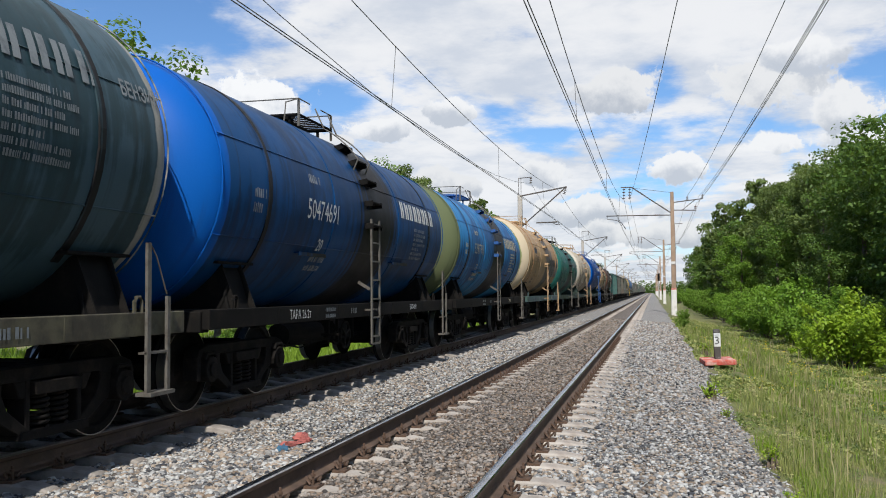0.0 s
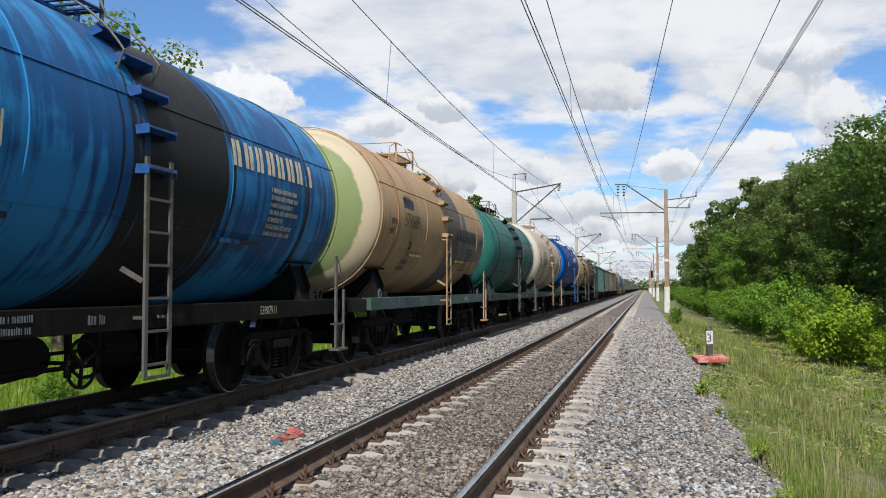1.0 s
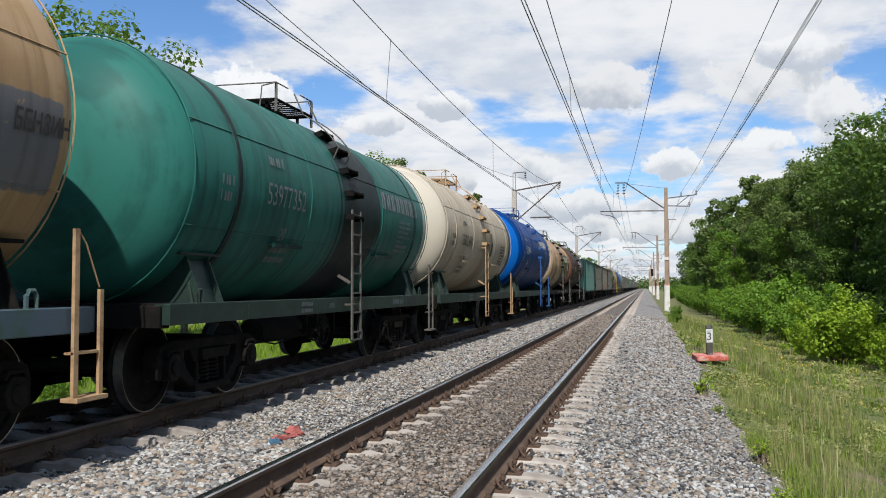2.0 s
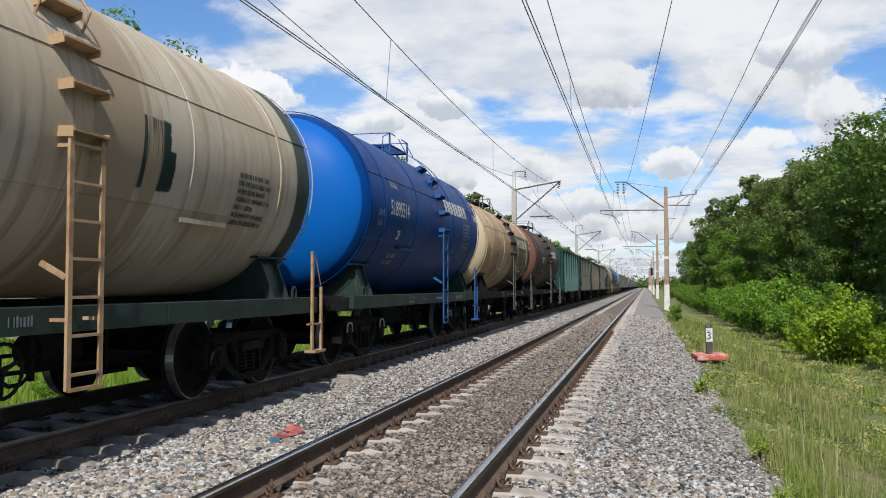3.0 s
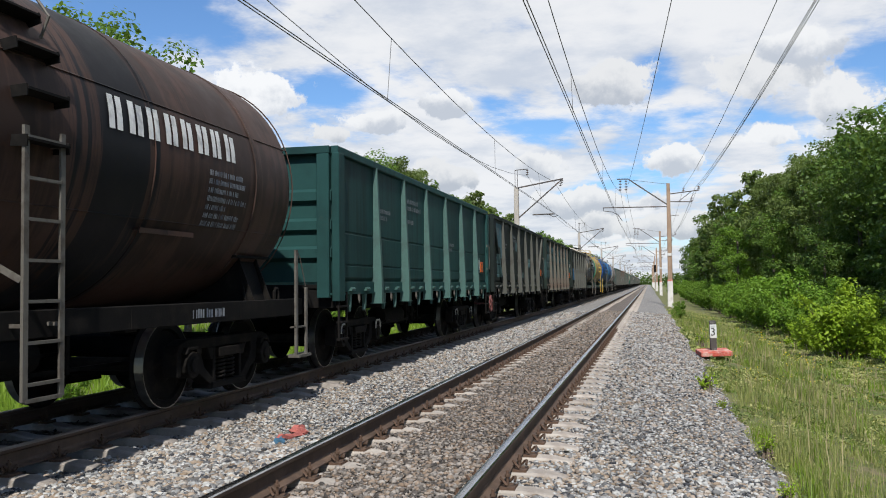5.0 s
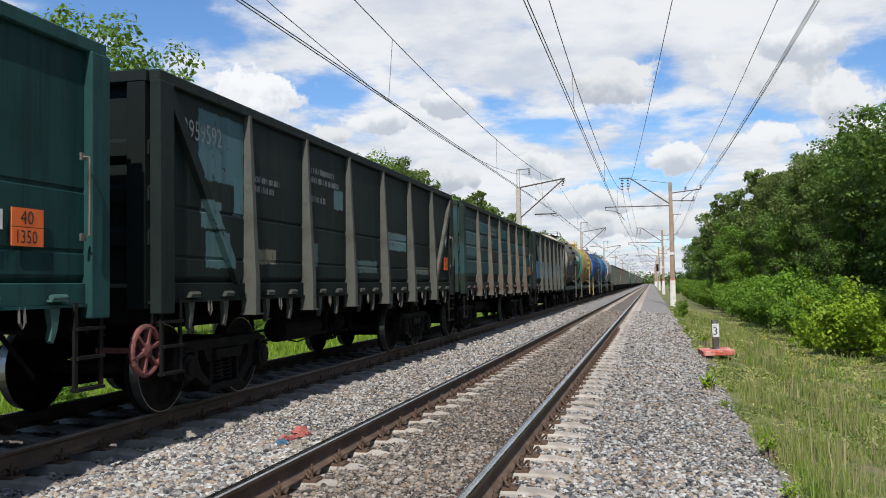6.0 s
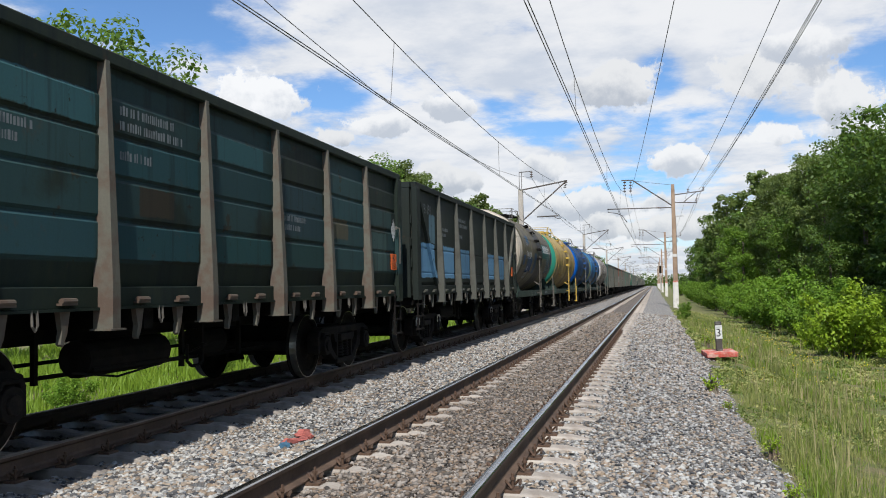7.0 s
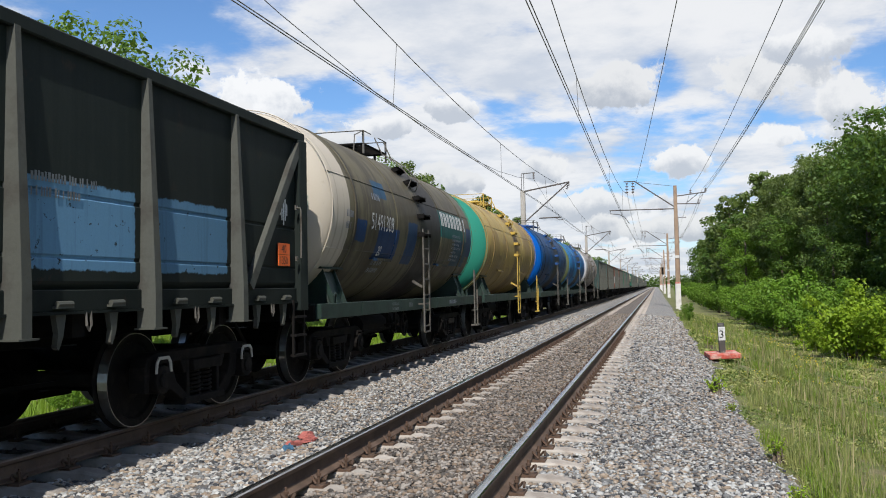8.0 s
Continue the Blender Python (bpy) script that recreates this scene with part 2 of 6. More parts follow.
def wall_paint(name, base, second, patch=None, patch_z=(1.5, 2.25), rust=0.3, streak=0.4, cut=(0.5, 0.56), boxes=()):
    """Paint of an open wagon's side: patched, scraped, with rust along scratches."""
    m, g = blank(name)
    co = g.node("ShaderNodeTexCoord", "Object")
    x, y, z = g.split(co)
    big = g.noise(co, 1.1, 5, 0.6)
    mid = g.noise(co, 3.5, 6, 0.65)
    runs = g.noise(g.stretch(co, 1.0, 9.0, 0.5), 1.0, 5, 0.6)
    fine = g.noise(co, 50.0, 3, 0.6)
    col = g.mix(g.step(g.math("ADD", g.math("MULTIPLY", big, 0.5), g.math("MULTIPLY", runs, 0.5)), 0.44, 0.6), base, second)
    if patch:
        block = g.noise(g.stretch(co, 0.3, 0.55, 0.9), 1.0, 1, 0.3)
        inz = g.math("MULTIPLY", g.step(z, patch_z[0], patch_z[0] + 0.03), g.step(g.math("ADD", z, g.math("MULTIPLY", mid, 0.12)), patch_z[1] + 0.06, patch_z[1] + 0.03))
        pm = g.math("MULTIPLY", inz, g.step(g.math("ADD", block, g.math("MULTIPLY", mid, 0.2)), *cut))
        pm = g.math("MULTIPLY", pm, g.step(mid, 0.66, 0.62))
        col = g.mix(pm, col, patch)
    col = daub(g, col, boxes, x, y, z, mid)
    col = g.mix(g.math("MULTIPLY", g.step(runs, 0.52, 0.7), streak), col, (0.02, 0.022, 0.02))
    col = g.mix(g.math("MULTIPLY", g.step(mid, 0.6, 0.72), rust), col, (0.13, 0.06, 0.03))
    col = g.mix(0.2, col, g.mix(fine, (0.2, 0.2, 0.2), (0.8, 0.8, 0.8)), "OVERLAY")
    tone = g.math("ADD", 0.56, g.math("MULTIPLY", g.node("ShaderNodeObjectInfo", "Random"), 0.32))
    col = g.mix(1.0, col, g.node("ShaderNodeCombineXYZ", 0, None, X=g.math("MULTIPLY", tone, 0.96), Y=tone, Z=g.math("MULTIPLY", tone, 1.03)), "MULTIPLY")
    finish(g, col, 0.6, g.math("ADD", mid, g.math("MULTIPLY", fine, 0.3)), 0.2, 0, 0.01, 0.12)
    return m


BALLAST = stones("crushed_stone", (0.44, 0.44, 0.425), (0.04, 0.042, 0.048), (0.30, 0.225, 0.155))
BALLAST_DARK = stones("dusty_crushed_stone", (0.31, 0.28, 0.25), (0.045, 0.04, 0.036), (0.23, 0.165, 0.115))
BED = bed("ballast_bed", (0.38, 0.375, 0.36), (0.17, 0.167, 0.165), (0.35, 0.28, 0.21))
BED_DARK = bed("dusty_ballast_bed", (0.23, 0.20, 0.175), (0.10, 0.086, 0.077), (0.19, 0.14, 0.10))
# bed and stones below the train: the train's shade is painted into these tones
BED_OIL_SHADE = bed("oily_shaded_ballast_bed", (0.085, 0.075, 0.066), (0.035, 0.031, 0.028), (0.07, 0.052, 0.04))
STONE_OIL_SHADE = stones("oily_shaded_crushed_stone", (0.13, 0.115, 0.10), (0.025, 0.022, 0.02), (0.09, 0.065, 0.045))
SOIL = soil("meadow_soil")
CONCRETE = worn("sleeper_concrete", (0.36, 0.325, 0.285), (0.22, 0.185, 0.155), 0.9, 4, (0.4, 0.7), 0, 45, 0.4, 0.3, per_object=0.15)
CONCRETE_DARK = worn("oily_sleeper_concrete", (0.27, 0.245, 0.22), (0.15, 0.13, 0.115), 0.9, 4, (0.4, 0.7), 0, 45, 0.4, 0.3, per_object=0.15)
RAIL_SIDE = worn("rusty_rail_steel", (0.075, 0.048, 0.034), (0.13, 0.085, 0.06), 0.75, 3, (0.4, 0.7), 0.2, 60, 0.3)
RAIL_HEAD = worn("polished_rail_head", (0.50, 0.49, 0.48), (0.36, 0.34, 0.32), 0.24, 2, (0.4, 0.7), 1.0, 30, 0.04)
RAIL_DARK = worn("dull_rail_head", (0.22, 0.19, 0.165), (0.15, 0.12, 0.1), 0.5, 2, (0.4, 0.7), 0.7, 30, 0.08)
CLIP = worn("rusty_clip", (0.11, 0.065, 0.042), (0.055, 0.038, 0.028), 0.8, 20, (0.4, 0.7), 0.2, 90, 0.3)
MAST = worn("brown_mast_concrete", (0.34, 0.245, 0.17), (0.23, 0.155, 0.105), 0.9, 1.4, (0.35, 0.75), 0, 25, 0.3, 0.3)
MAST_GREY = worn("grey_mast_concrete", (0.42, 0.385, 0.34), (0.30, 0.27, 0.235), 0.9, 1.4, (0.35, 0.75), 0, 25, 0.3, 0.3)
WHITEWASH = worn("whitewash", (0.60, 0.58, 0.55), (0.42, 0.39, 0.36), 0.9, 3, (0.45, 0.75), 0, 25, 0.3, 0.3)
RED_PAINT = worn("faded_red_paint", (0.46, 0.085, 0.06), (0.52, 0.33, 0.28), 0.85, 5, (0.40, 0.62), 0, 40, 0.3, 0.3)
STEEL_DARK = worn("dark_bracket_steel", (0.075, 0.068, 0.063), (0.11, 0.075, 0.055), 0.65, 4, (0.45, 0.7), 0.3, 40, 0.2)
WIRE = worn("oxidised_wire", (0.19, 0.185, 0.18), (0.13, 0.125, 0.12), 0.6, 2, (0.4, 0.7), 0.2, 20, 0.05)
CERAMIC = worn("brown_insulator", (0.12, 0.06, 0.04), (0.2, 0.17, 0.15), 0.3, 8, (0.4, 0.7), 0, 40, 0.05)
# grimy steels, sunk to near black to carry the deep shade under the wagons
BLACK_STEEL = worn("grimy_shaded_black_steel", (0.0065, 0.0062, 0.006), (0.014, 0.012, 0.0105), 0.85, 4, (0.45, 0.7), 0.0, 30, 0.3, 0.12)
CAST = worn("grimy_shaded_cast_steel", (0.009, 0.008, 0.0075), (0.022, 0.018, 0.015), 0.85, 5, (0.45, 0.7), 0.0, 40, 0.4, 0.14)
TREAD = worn("bright_wheel_rim", (0.42, 0.40, 0.38), (0.25, 0.22, 0.2), 0.35, 5, (0.4, 0.7), 0.9, 40, 0.1)
WHITE = worn("white_stencil", (0.62, 0.63, 0.62), (0.34, 0.35, 0.36), 0.7, 6, (0.45, 0.72), 0, 60, 0.1)
FAINT = worn("faint_stencil", (0.26, 0.28, 0.31), (0.10, 0.12, 0.16), 0.7, 9, (0.42, 0.62), 0, 60, 0.1)
DIM = worn("dim_stencil", (0.16, 0.18, 0.19), (0.08, 0.09, 0.10), 0.7, 6, (0.45, 0.72), 0, 60, 0.1)
YELLOWISH = worn("cream_stencil", (0.52, 0.46, 0.33), (0.33, 0.29, 0.2), 0.7, 6, (0.45, 0.72), 0, 60, 0.1)
BLACK = worn("black_stencil", (0.022, 0.021, 0.02), (0.05, 0.045, 0.04), 0.7, 6, (0.45, 0.72), 0, 60, 0.1)
ORANGE = worn("orange_hazard_plate", (0.72, 0.13, 0.022), (0.55, 0.10, 0.03), 0.55, 5, (0.45, 0.75), 0, 60, 0.05)
GREY_PAINT = worn("pale_grey_paint", (0.40, 0.39, 0.36), (0.25, 0.23, 0.2), 0.65, 6, (0.45, 0.72), 0, 60, 0.2)
BARK = worn("grey_brown_bark", (0.13, 0.10, 0.075), (0.22, 0.2, 0.17), 0.95, 5, (0.45, 0.7), 0, 30, 0.6, 0.2)
LEAF_DARK = leafy("dark_green_leaves", (0.04, 0.085, 0.014), (0.085, 0.155, 0.025), (0.105, 0.175, 0.03))
LEAF_MID = leafy("green_leaves", (0.075, 0.155, 0.02), (0.14, 0.25, 0.035), (0.16, 0.275, 0.04))
LEAF_BRIGHT = leafy("yellow_green_leaves", (0.22, 0.37, 0.02), (0.36, 0.50, 0.035), (0.28, 0.42, 0.03), 0.4)
LEAF_FRESH = leafy("fresh_green_leaves", (0.10, 0.215, 0.02), (0.19, 0.33, 0.035), (0.16, 0.29, 0.03), 0.4)
LEAF_GREY = leafy("grey_green_leaves", (0.095, 0.145, 0.035), (0.165, 0.215, 0.065), (0.135, 0.19, 0.05))
GRASS = leafy("meadow_grass", (0.17, 0.21, 0.055), (0.39, 0.37, 0.15), (0.25, 0.28, 0.08), 0.3)
GRASS_LUSH = leafy("lush_grass", (0.14, 0.24, 0.02), (0.22, 0.33, 0.035), (0.17, 0.28, 0.025), 0.35)
WEED = leafy("grey_green_weeds", (0.13, 0.165, 0.045), (0.27, 0.28, 0.10), (0.19, 0.22, 0.07), 0.3)
PETAL = leafy("yellow_petals", (0.60, 0.45, 0.02), (0.70, 0.55, 0.04), (0.55, 0.42, 0.02), 0.3)
STRAW = leafy("dry_stalks", (0.30, 0.25, 0.13), (0.38, 0.33, 0.19), (0.26, 0.22, 0.11), 0.2)
RAG_RED = worn("faded_red_cloth", (0.42, 0.13, 0.11), (0.30, 0.10, 0.085), 0.95, 12, (0.4, 0.7), 0, 120, 0.6, 0.2)
RAG_BLUE = worn("faded_blue_cloth", (0.06, 0.15, 0.24), (0.12, 0.2, 0.28), 0.95, 12, (0.4, 0.7), 0, 120, 0.6, 0.2)

# ---- mesh helpers ----
def part(name, bm, material, parent=None, label="", smooth=False):
    """Links a bmesh as one mesh object, under a thing or a part."""
    me = bpy.data.meshes.new(name)
    bm.to_mesh(me)
    bm.free()
    me.materials.append(material)
    if smooth:
        me.shade_smooth()
    return share(name, me, parent, label)


def share(name, me, parent=None, label="", m=None):
    ob = new(name, me)
    if parent is not None:
        ob.parent = parent
    if m is not None:
        ob.matrix_basis = m
    if label:
        tagged(ob, label)
    return ob


def box(bm, x0, x1, y0, y1, z0, z1, bevel=0.0):
    geo = bmesh.ops.create_cube(bm, size=1)
    bmesh.ops.scale(bm, vec=(x1 - x0, y1 - y0, z1 - z0), verts=geo["verts"])
    bmesh.ops.translate(bm, vec=((x0 + x1) / 2, (y0 + y1) / 2, (z0 + z1) / 2), verts=geo["verts"])
    if bevel:
        edges = list({e for v in geo["verts"] for e in v.link_edges})
        bmesh.ops.bevel(bm, geom=edges, offset=bevel, segments=1, affect="EDGES")
    return bm


def bar(bm, a, b, w, h=None, up=(0, 0, 1)):
    """A square bar from a to b; w across, h along up."""
    a, b = Vector(a), Vector(b)
    h = h or w
    d = (b - a).normalized()
    u = Vector(up)
    if abs(d.dot(u)) > 0.98:
        u = Vector((0, 1, 0)) if abs(d.y) < 0.9 else Vector((1, 0, 0))
    s = d.cross(u).normalized() * w / 2
    t = s.cross(d).normalized() * h / 2
    vs = [bm.verts.new(p + i * s + j * t) for p in (a, b) for i, j in ((-1, -1), (1, -1), (1, 1), (-1, 1))]
    for f in ((3, 2, 1, 0), (4, 5, 6, 7), (0, 1, 5, 4), (1, 2, 6, 5), (2, 3, 7, 6), (3, 0, 4, 7)):
        bm.faces.new([vs[i] for i in f])
    return bm


def tube(bm, points, r, sides=6, closed=False):
    """A round pipe along points."""
    pts = [Vector(p) for p in points]
    rings = []
    for i, p in enumerate(pts):
        d = (pts[min(i + 1, len(pts) - 1)] - pts[max(i - 1, 0)])
        if closed:
            d = pts[(i + 1) % len(pts)] - pts[i - 1]
        d.normalize()
        u = Vector((0, 0, 1)) if abs(d.z) < 0.9 else Vector((1, 0, 0))
        s = d.cross(u).normalized()
        t = s.cross(d)
        rr = r[i] if isinstance(r, (list, tuple)) else r
        rings.append([bm.verts.new(p + rr * (math.cos(a) * s + math.sin(a) * t)) for a in [2 * math.pi * k / sides for k in range(sides)]])
    n = len(rings)
    for i in range(n if closed else n - 1):
        for k in range(sides):
            bm.faces.new((rings[i][k], rings[i][(k + 1) % sides], rings[(i + 1) % n][(k + 1) % sides], rings[(i + 1) % n][k]))
    if not closed:
        bm.faces.new(rings[0][::-1]), bm.faces.new(rings[-1])
    return bm


def lathe(bm, profile, axis="y", sides=24, centre=(0, 0, 0)):
    """Turns (along, radius) pairs about an axis."""
    c = Vector(centre)
    rings = []
    for h, r in profile:
        ring = []
        for k in range(sides):
            a = 2 * math.pi * k / sides
            p, q = r * math.cos(a), r * math.sin(a)
            ring.append(bm.verts.new(c + Vector({"y": (p, h, q), "x": (h, p, q), "z": (p, q, h)}[axis])))
        rings.append(ring)
    for i in range(len(rings) - 1):
        for k in range(sides):
            bm.faces.new((rings[i][k], rings[i][(k + 1) % sides], rings[i + 1][(k + 1) % sides], rings[i + 1][k]))
    if profile[0][1] > 1e-4:
        bm.faces.new(rings[0])
    if profile[-1][1] > 1e-4:
        bm.faces.new(rings[-1])
    bmesh.ops.remove_doubles(bm, verts=bm.verts, dist=1e-5)
    bmesh.ops.recalc_face_normals(bm, faces=bm.faces)
    return bm


def prism(bm, outline, x0, x1):
    """Extrudes an outline of (y, z) pairs from x0 to x1."""
    lo = [bm.verts.new((x0, y, z)) for y, z in outline]
    hi = [bm.verts.new((x1, y, z)) for y, z in outline]
    bm.faces.new(lo[::-1]), bm.faces.new(hi)
    for i in range(len(lo)):
        j = (i + 1) % len(lo)
        bm.faces.new((lo[i], lo[j], hi[j], hi[i]))
    bmesh.ops.recalc_face_normals(bm, faces=bm.faces)
    return bm


def from_arrays(name, verts, faces, material, kind="", label="", category="", parent=None, smooth=False):
    """One object from numpy arrays of vertices and triangles or quads."""
    me = bpy.data.meshes.new(name)
    n, k = faces.shape
    me.vertices.add(len(verts)), me.loops.add(n * k), me.polygons.add(n)
    me.vertices.foreach_set("co", verts.astype(np.float32).ravel())
    me.loops.foreach_set("vertex_index", faces.astype(np.int32).ravel())
    me.polygons.foreach_set("loop_start", np.arange(0, n * k, k, dtype=np.int32))
    me.update(calc_edges=True)
    me.validate()
    me.materials.append(material)
    if smooth:
        me.shade_smooth()
    ob = new(name, me)
    if parent is not None:
        ob.parent = parent
    return tagged(ob, label, category, "", kind)


rng = np.random.default_rng(7)
NEAR, FAR = 0.0, -4.11  # centre lines of the free track and of the train's track
GAUGE = 0.795           # centre line to rail
STEP = 0.63             # sleeper spacing
SLEEPER_0 = 6.58 % STEP


# ---- ground ----
PROFILE = [(-2600, -3), (-60, -1.6), (-24, -1.0), (-12, -1.15), (-8.6, -1.1), (-6.6, -0.72), (-5.9, -0.42), (-5.5, -0.42), (1.4, -0.42), (2.9, -0.46), (3.3, -0.52), (4.4, -0.72), (6.2, -1.05),
           (8.5, -1.22), (16, -1.3), (60, -1.6), (2600, -3)]


def height(x):
    return float(np.interp(x, [p[0] for p in PROFILE], [p[1] for p in PROFILE]))


def build_ground():
    xs = sorted({*(p[0] for p in PROFILE), *np.arange(3.0, 18, 0.35), *np.arange(-26, -5.6, 0.6), -400, 400, -150, 150})
    ys = [-400, -150, -60, -20, *np.arange(-8, 60, 0.5), *np.arange(60, 160, 4), 200, 300, 450, 700, 1200, 2600]
    v = np.zeros((len(xs), len(ys), 3))
    for i, x in enumerate(xs):
        for j, y in enumerate(ys):
            z = height(x)
            if (3.2 < x < 60 or -60 < x < -7) and y < 160:
                z += 0.10 * noise.noise((x * 0.5, y * 0.5, 3)) + 0.05 * noise.noise((x * 1.9, y * 1.9, 7))
            v[i, j] = x, y, z
    n, k = len(xs), len(ys)
    i, j = np.meshgrid(np.arange(n - 1), np.arange(k - 1), indexing="ij")
    a = (i * k + j).ravel()
    f = np.stack([a, a + k, a + k + 1, a + 1], 1)
    from_arrays("ground", v.reshape(-1, 3), f, SOIL, "structure", "uneven green meadow ground with bare earth along a railway", "ground", smooth=True)


def build_bed():
    """The ballast bed, darker and oilier between the rails; under the train shade is in its colour."""
    def strip(name, xs, mat, label):
        ys = [-30, *np.arange(-6, 40, 0.25), *np.arange(40, 120, 2), 150, 200, 300, 450, 700]
        v = np.array([[(x + 0.05 * math.sin(y * 2.1 + 3 * x) * (abs(z) > 0.4), y, z + (0.012 * noise.noise((x * 5, y * 5, 1)) if y < 40 else 0)) for y in ys] for x, z in xs])
        n, k = len(xs), len(ys)
        i, j = np.meshgrid(np.arange(n - 1), np.arange(k - 1), indexing="ij")
        a = (i * k + j).ravel()
        from_arrays(name, v.reshape(-1, 3), np.stack([a, a + k, a + k + 1, a + 1], 1), mat, "structure", label, "ballast", smooth=True)
    strip("ballast_shoulder", [(0.86, -0.25), (1.1, -0.25), (1.4, -0.26), (1.8, -0.29), (2.3, -0.335), (2.75, -0.39), (3.0, -0.45), (3.25, -0.54)], BED, "pale grey crushed stone shoulder beside the free track")
    strip("ballast_crib", [(-0.86, -0.26), (-0.62, -0.228), (-0.42, -0.225), (-0.25, -0.19), (0, -0.175), (0.45, -0.185), (0.7, -0.205), (0.86, -0.26)], BED_DARK, "brownish dusty crushed stone between the rails")
    strip("ballast_middle", [(-3.3, -0.30), (-2.85, -0.29), (-2.6, -0.255), (-2.4, -0.235), (-2.0, -0.225), (-1.5, -0.215), (-1.3, -0.195), (-0.95, -0.195), (-0.86, -0.25)], BED, "pale crushed stone between the two tracks")
    strip("ballast_train_side", [(-6.5, -0.65), (-6.0, -0.4), (-5.5, -0.29), (-4.9, -0.275), (-4.1, -0.28), (-3.3, -0.30)], BED_OIL_SHADE, "oily crushed stone under the train, its shade put into the colour")


RAIL = [(-0.075, -0.18), (0.075, -0.18), (0.075, -0.168), (0.02, -0.152), (0.0095, -0.13), (0.0095, -0.055), (0.036, -0.036), (0.0375, -0.012), (0.03, -0.002), (0.012, 0.0),
        (-0.012, 0.0), (-0.03, -0.002), (-0.0375, -0.012), (-0.036, -0.036), (-0.0095, -0.055), (-0.0095, -0.13), (-0.02, -0.152), (-0.075, -0.168)]


def rail_mesh(head):
    bm = bmesh.new()
    ys = (-30, 10, 60, 700)
    rings = [[bm.verts.new((x, y, z)) for x, z in RAIL] for y in ys]
    for a, b in zip(rings, rings[1:]):
        for i in range(len(RAIL)):
            j = (i + 1) % len(RAIL)
            f = bm.faces.new((a[i], a[j], b[j], b[i]))
            f.material_index = 1 if 7 <= i <= 11 else 0
    bmesh.ops.recalc_face_normals(bm, faces=bm.faces)
    me = bpy.data.meshes.new("rail")
    bm.to_mesh(me), bm.free()
    me.materials.append(RAIL_SIDE), me.materials.append(head)
    return me


def sleeper_mesh(mat):
    """A concrete sleeper, low in the middle, with sloping seats for the rails."""
    bm = bmesh.new()
    xs = [(-1.35, -0.26, .085), (-1.3, -0.235, .09), (-1.12, -0.203, .105), (-0.55, -0.203, .105), (-0.35, -0.235, .095), (0.35, -0.235, .095), (0.55, -0.203, .105), (1.12, -0.203, .105), (1.3, -0.235, .09), (1.35, -0.26, .085)]
    rings = []
    for x, z, w in xs:
        rings.append([bm.verts.new(p) for p in ((x, -w - .03, -0.40), (x, -w, z - .015), (x, -w + .02, z), (x, w - .02, z), (x, w, z - .015), (x, w + .03, -0.40))])
    for a, b in zip(rings, rings[1:]):
        for i in range(5):
            bm.faces.new((a[i], a[i + 1], b[i + 1], b[i]))
    bm.faces.new(rings[0]), bm.faces.new(rings[-1])
    bmesh.ops.recalc_face_normals(bm, faces=bm.faces)
    me = bpy.data.meshes.new("sleeper")
    bm.to_mesh(me), bm.free()
    me.materials.append(mat)
    return me


def clip_mesh():
    """A rail clip: bent spring bar, bolt with nut and a base plate's edge."""
    bm = bmesh.new()
    box(bm, 0.075, 0.19, -0.08, 0.08, -0.204, -0.183)
    arc = [(0.13 + 0.055 * math.cos(a), 0.045 * math.sin(a) * 1.6, -0.150 + 0.03 * math.sin(2 * a + 0.6)) for a in [k * math.pi / 5 - 0.3 for k in range(9)]]
    tube(bm, arc, 0.011, 5)
    lathe(bm, [(-0.2, 0.012), (-0.118, 0.012), (-0.118, 0.022), (-0.098, 0.022), (-0.098, 0.011), (-0.07, 0.011)], "z", 6, (0.125, 0, 0))
    me = bpy.data.meshes.new("rail_clip")
    bm.to_mesh(me), bm.free()
    me.materials.append(CLIP)
    return me


def build_track(name, x, head, mat, label, first, near, far):
    """A track: two rails, sleepers as pieces of their own where they are close, clips on the nearest."""
    track = tagged(new(name), label, "railway track", "", "structure")
    track.location = (x, 0, 0)
    rail = rail_mesh(head)
    for s in (-1, 1):
        share("rail", rail, track, "", pose(s * GAUGE, 0, 0))
    sleeper, clip = sleeper_mesh(mat), clip_mesh()
    for k in range(first, near):
        y = SLEEPER_0 + k * STEP + (0.31 if x < -1 else 0)
        ob = share("sleeper", sleeper, track, "", pose(0.012 * noise.noise((k, x, 0)), y, 0.006 * noise.noise((k, x, 5)), 0, 0, 0.5 * noise.noise((k, x, 9))))
        if k < 46:
            for s in (-1, 1):
                share("rail_clip", clip, ob, "", pose(s * GAUGE, 0, 0))
                share("rail_clip", clip, ob, "", pose(s * GAUGE, 0, 0, 0, 0, 180))
    bm = bmesh.new()
    for k in range(near, far):
        y = SLEEPER_0 + k * STEP + (0.31 if x < -1 else 0)
        box(bm, -1.35, 1.35, y - 0.11, y + 0.11, -0.4, -0.205)
    tagged(part("far_sleepers", bm, mat, track), "", "", "", "stuff")


def scatter_stones(name, n, area, size, mat, label, keep=None, sink=0.35, coarse=False):
    """Loose angular stones over an area; size: smallest and largest half length."""
    bm = bmesh.new()
    bmesh.ops.create_icosphere(bm, subdivisions=1, radius=1)
    base = np.array([v.co for v in bm.verts])
    faces = np.array([[v.index for v in f.verts] for f in bm.faces])
    bm.free()
    if coarse:
        base = np.array([(1, 0, 0), (-1, 0, 0), (0, 1, 0), (0, -1, 0), (.2, 0, .8), (0, .1, -.8)], float)
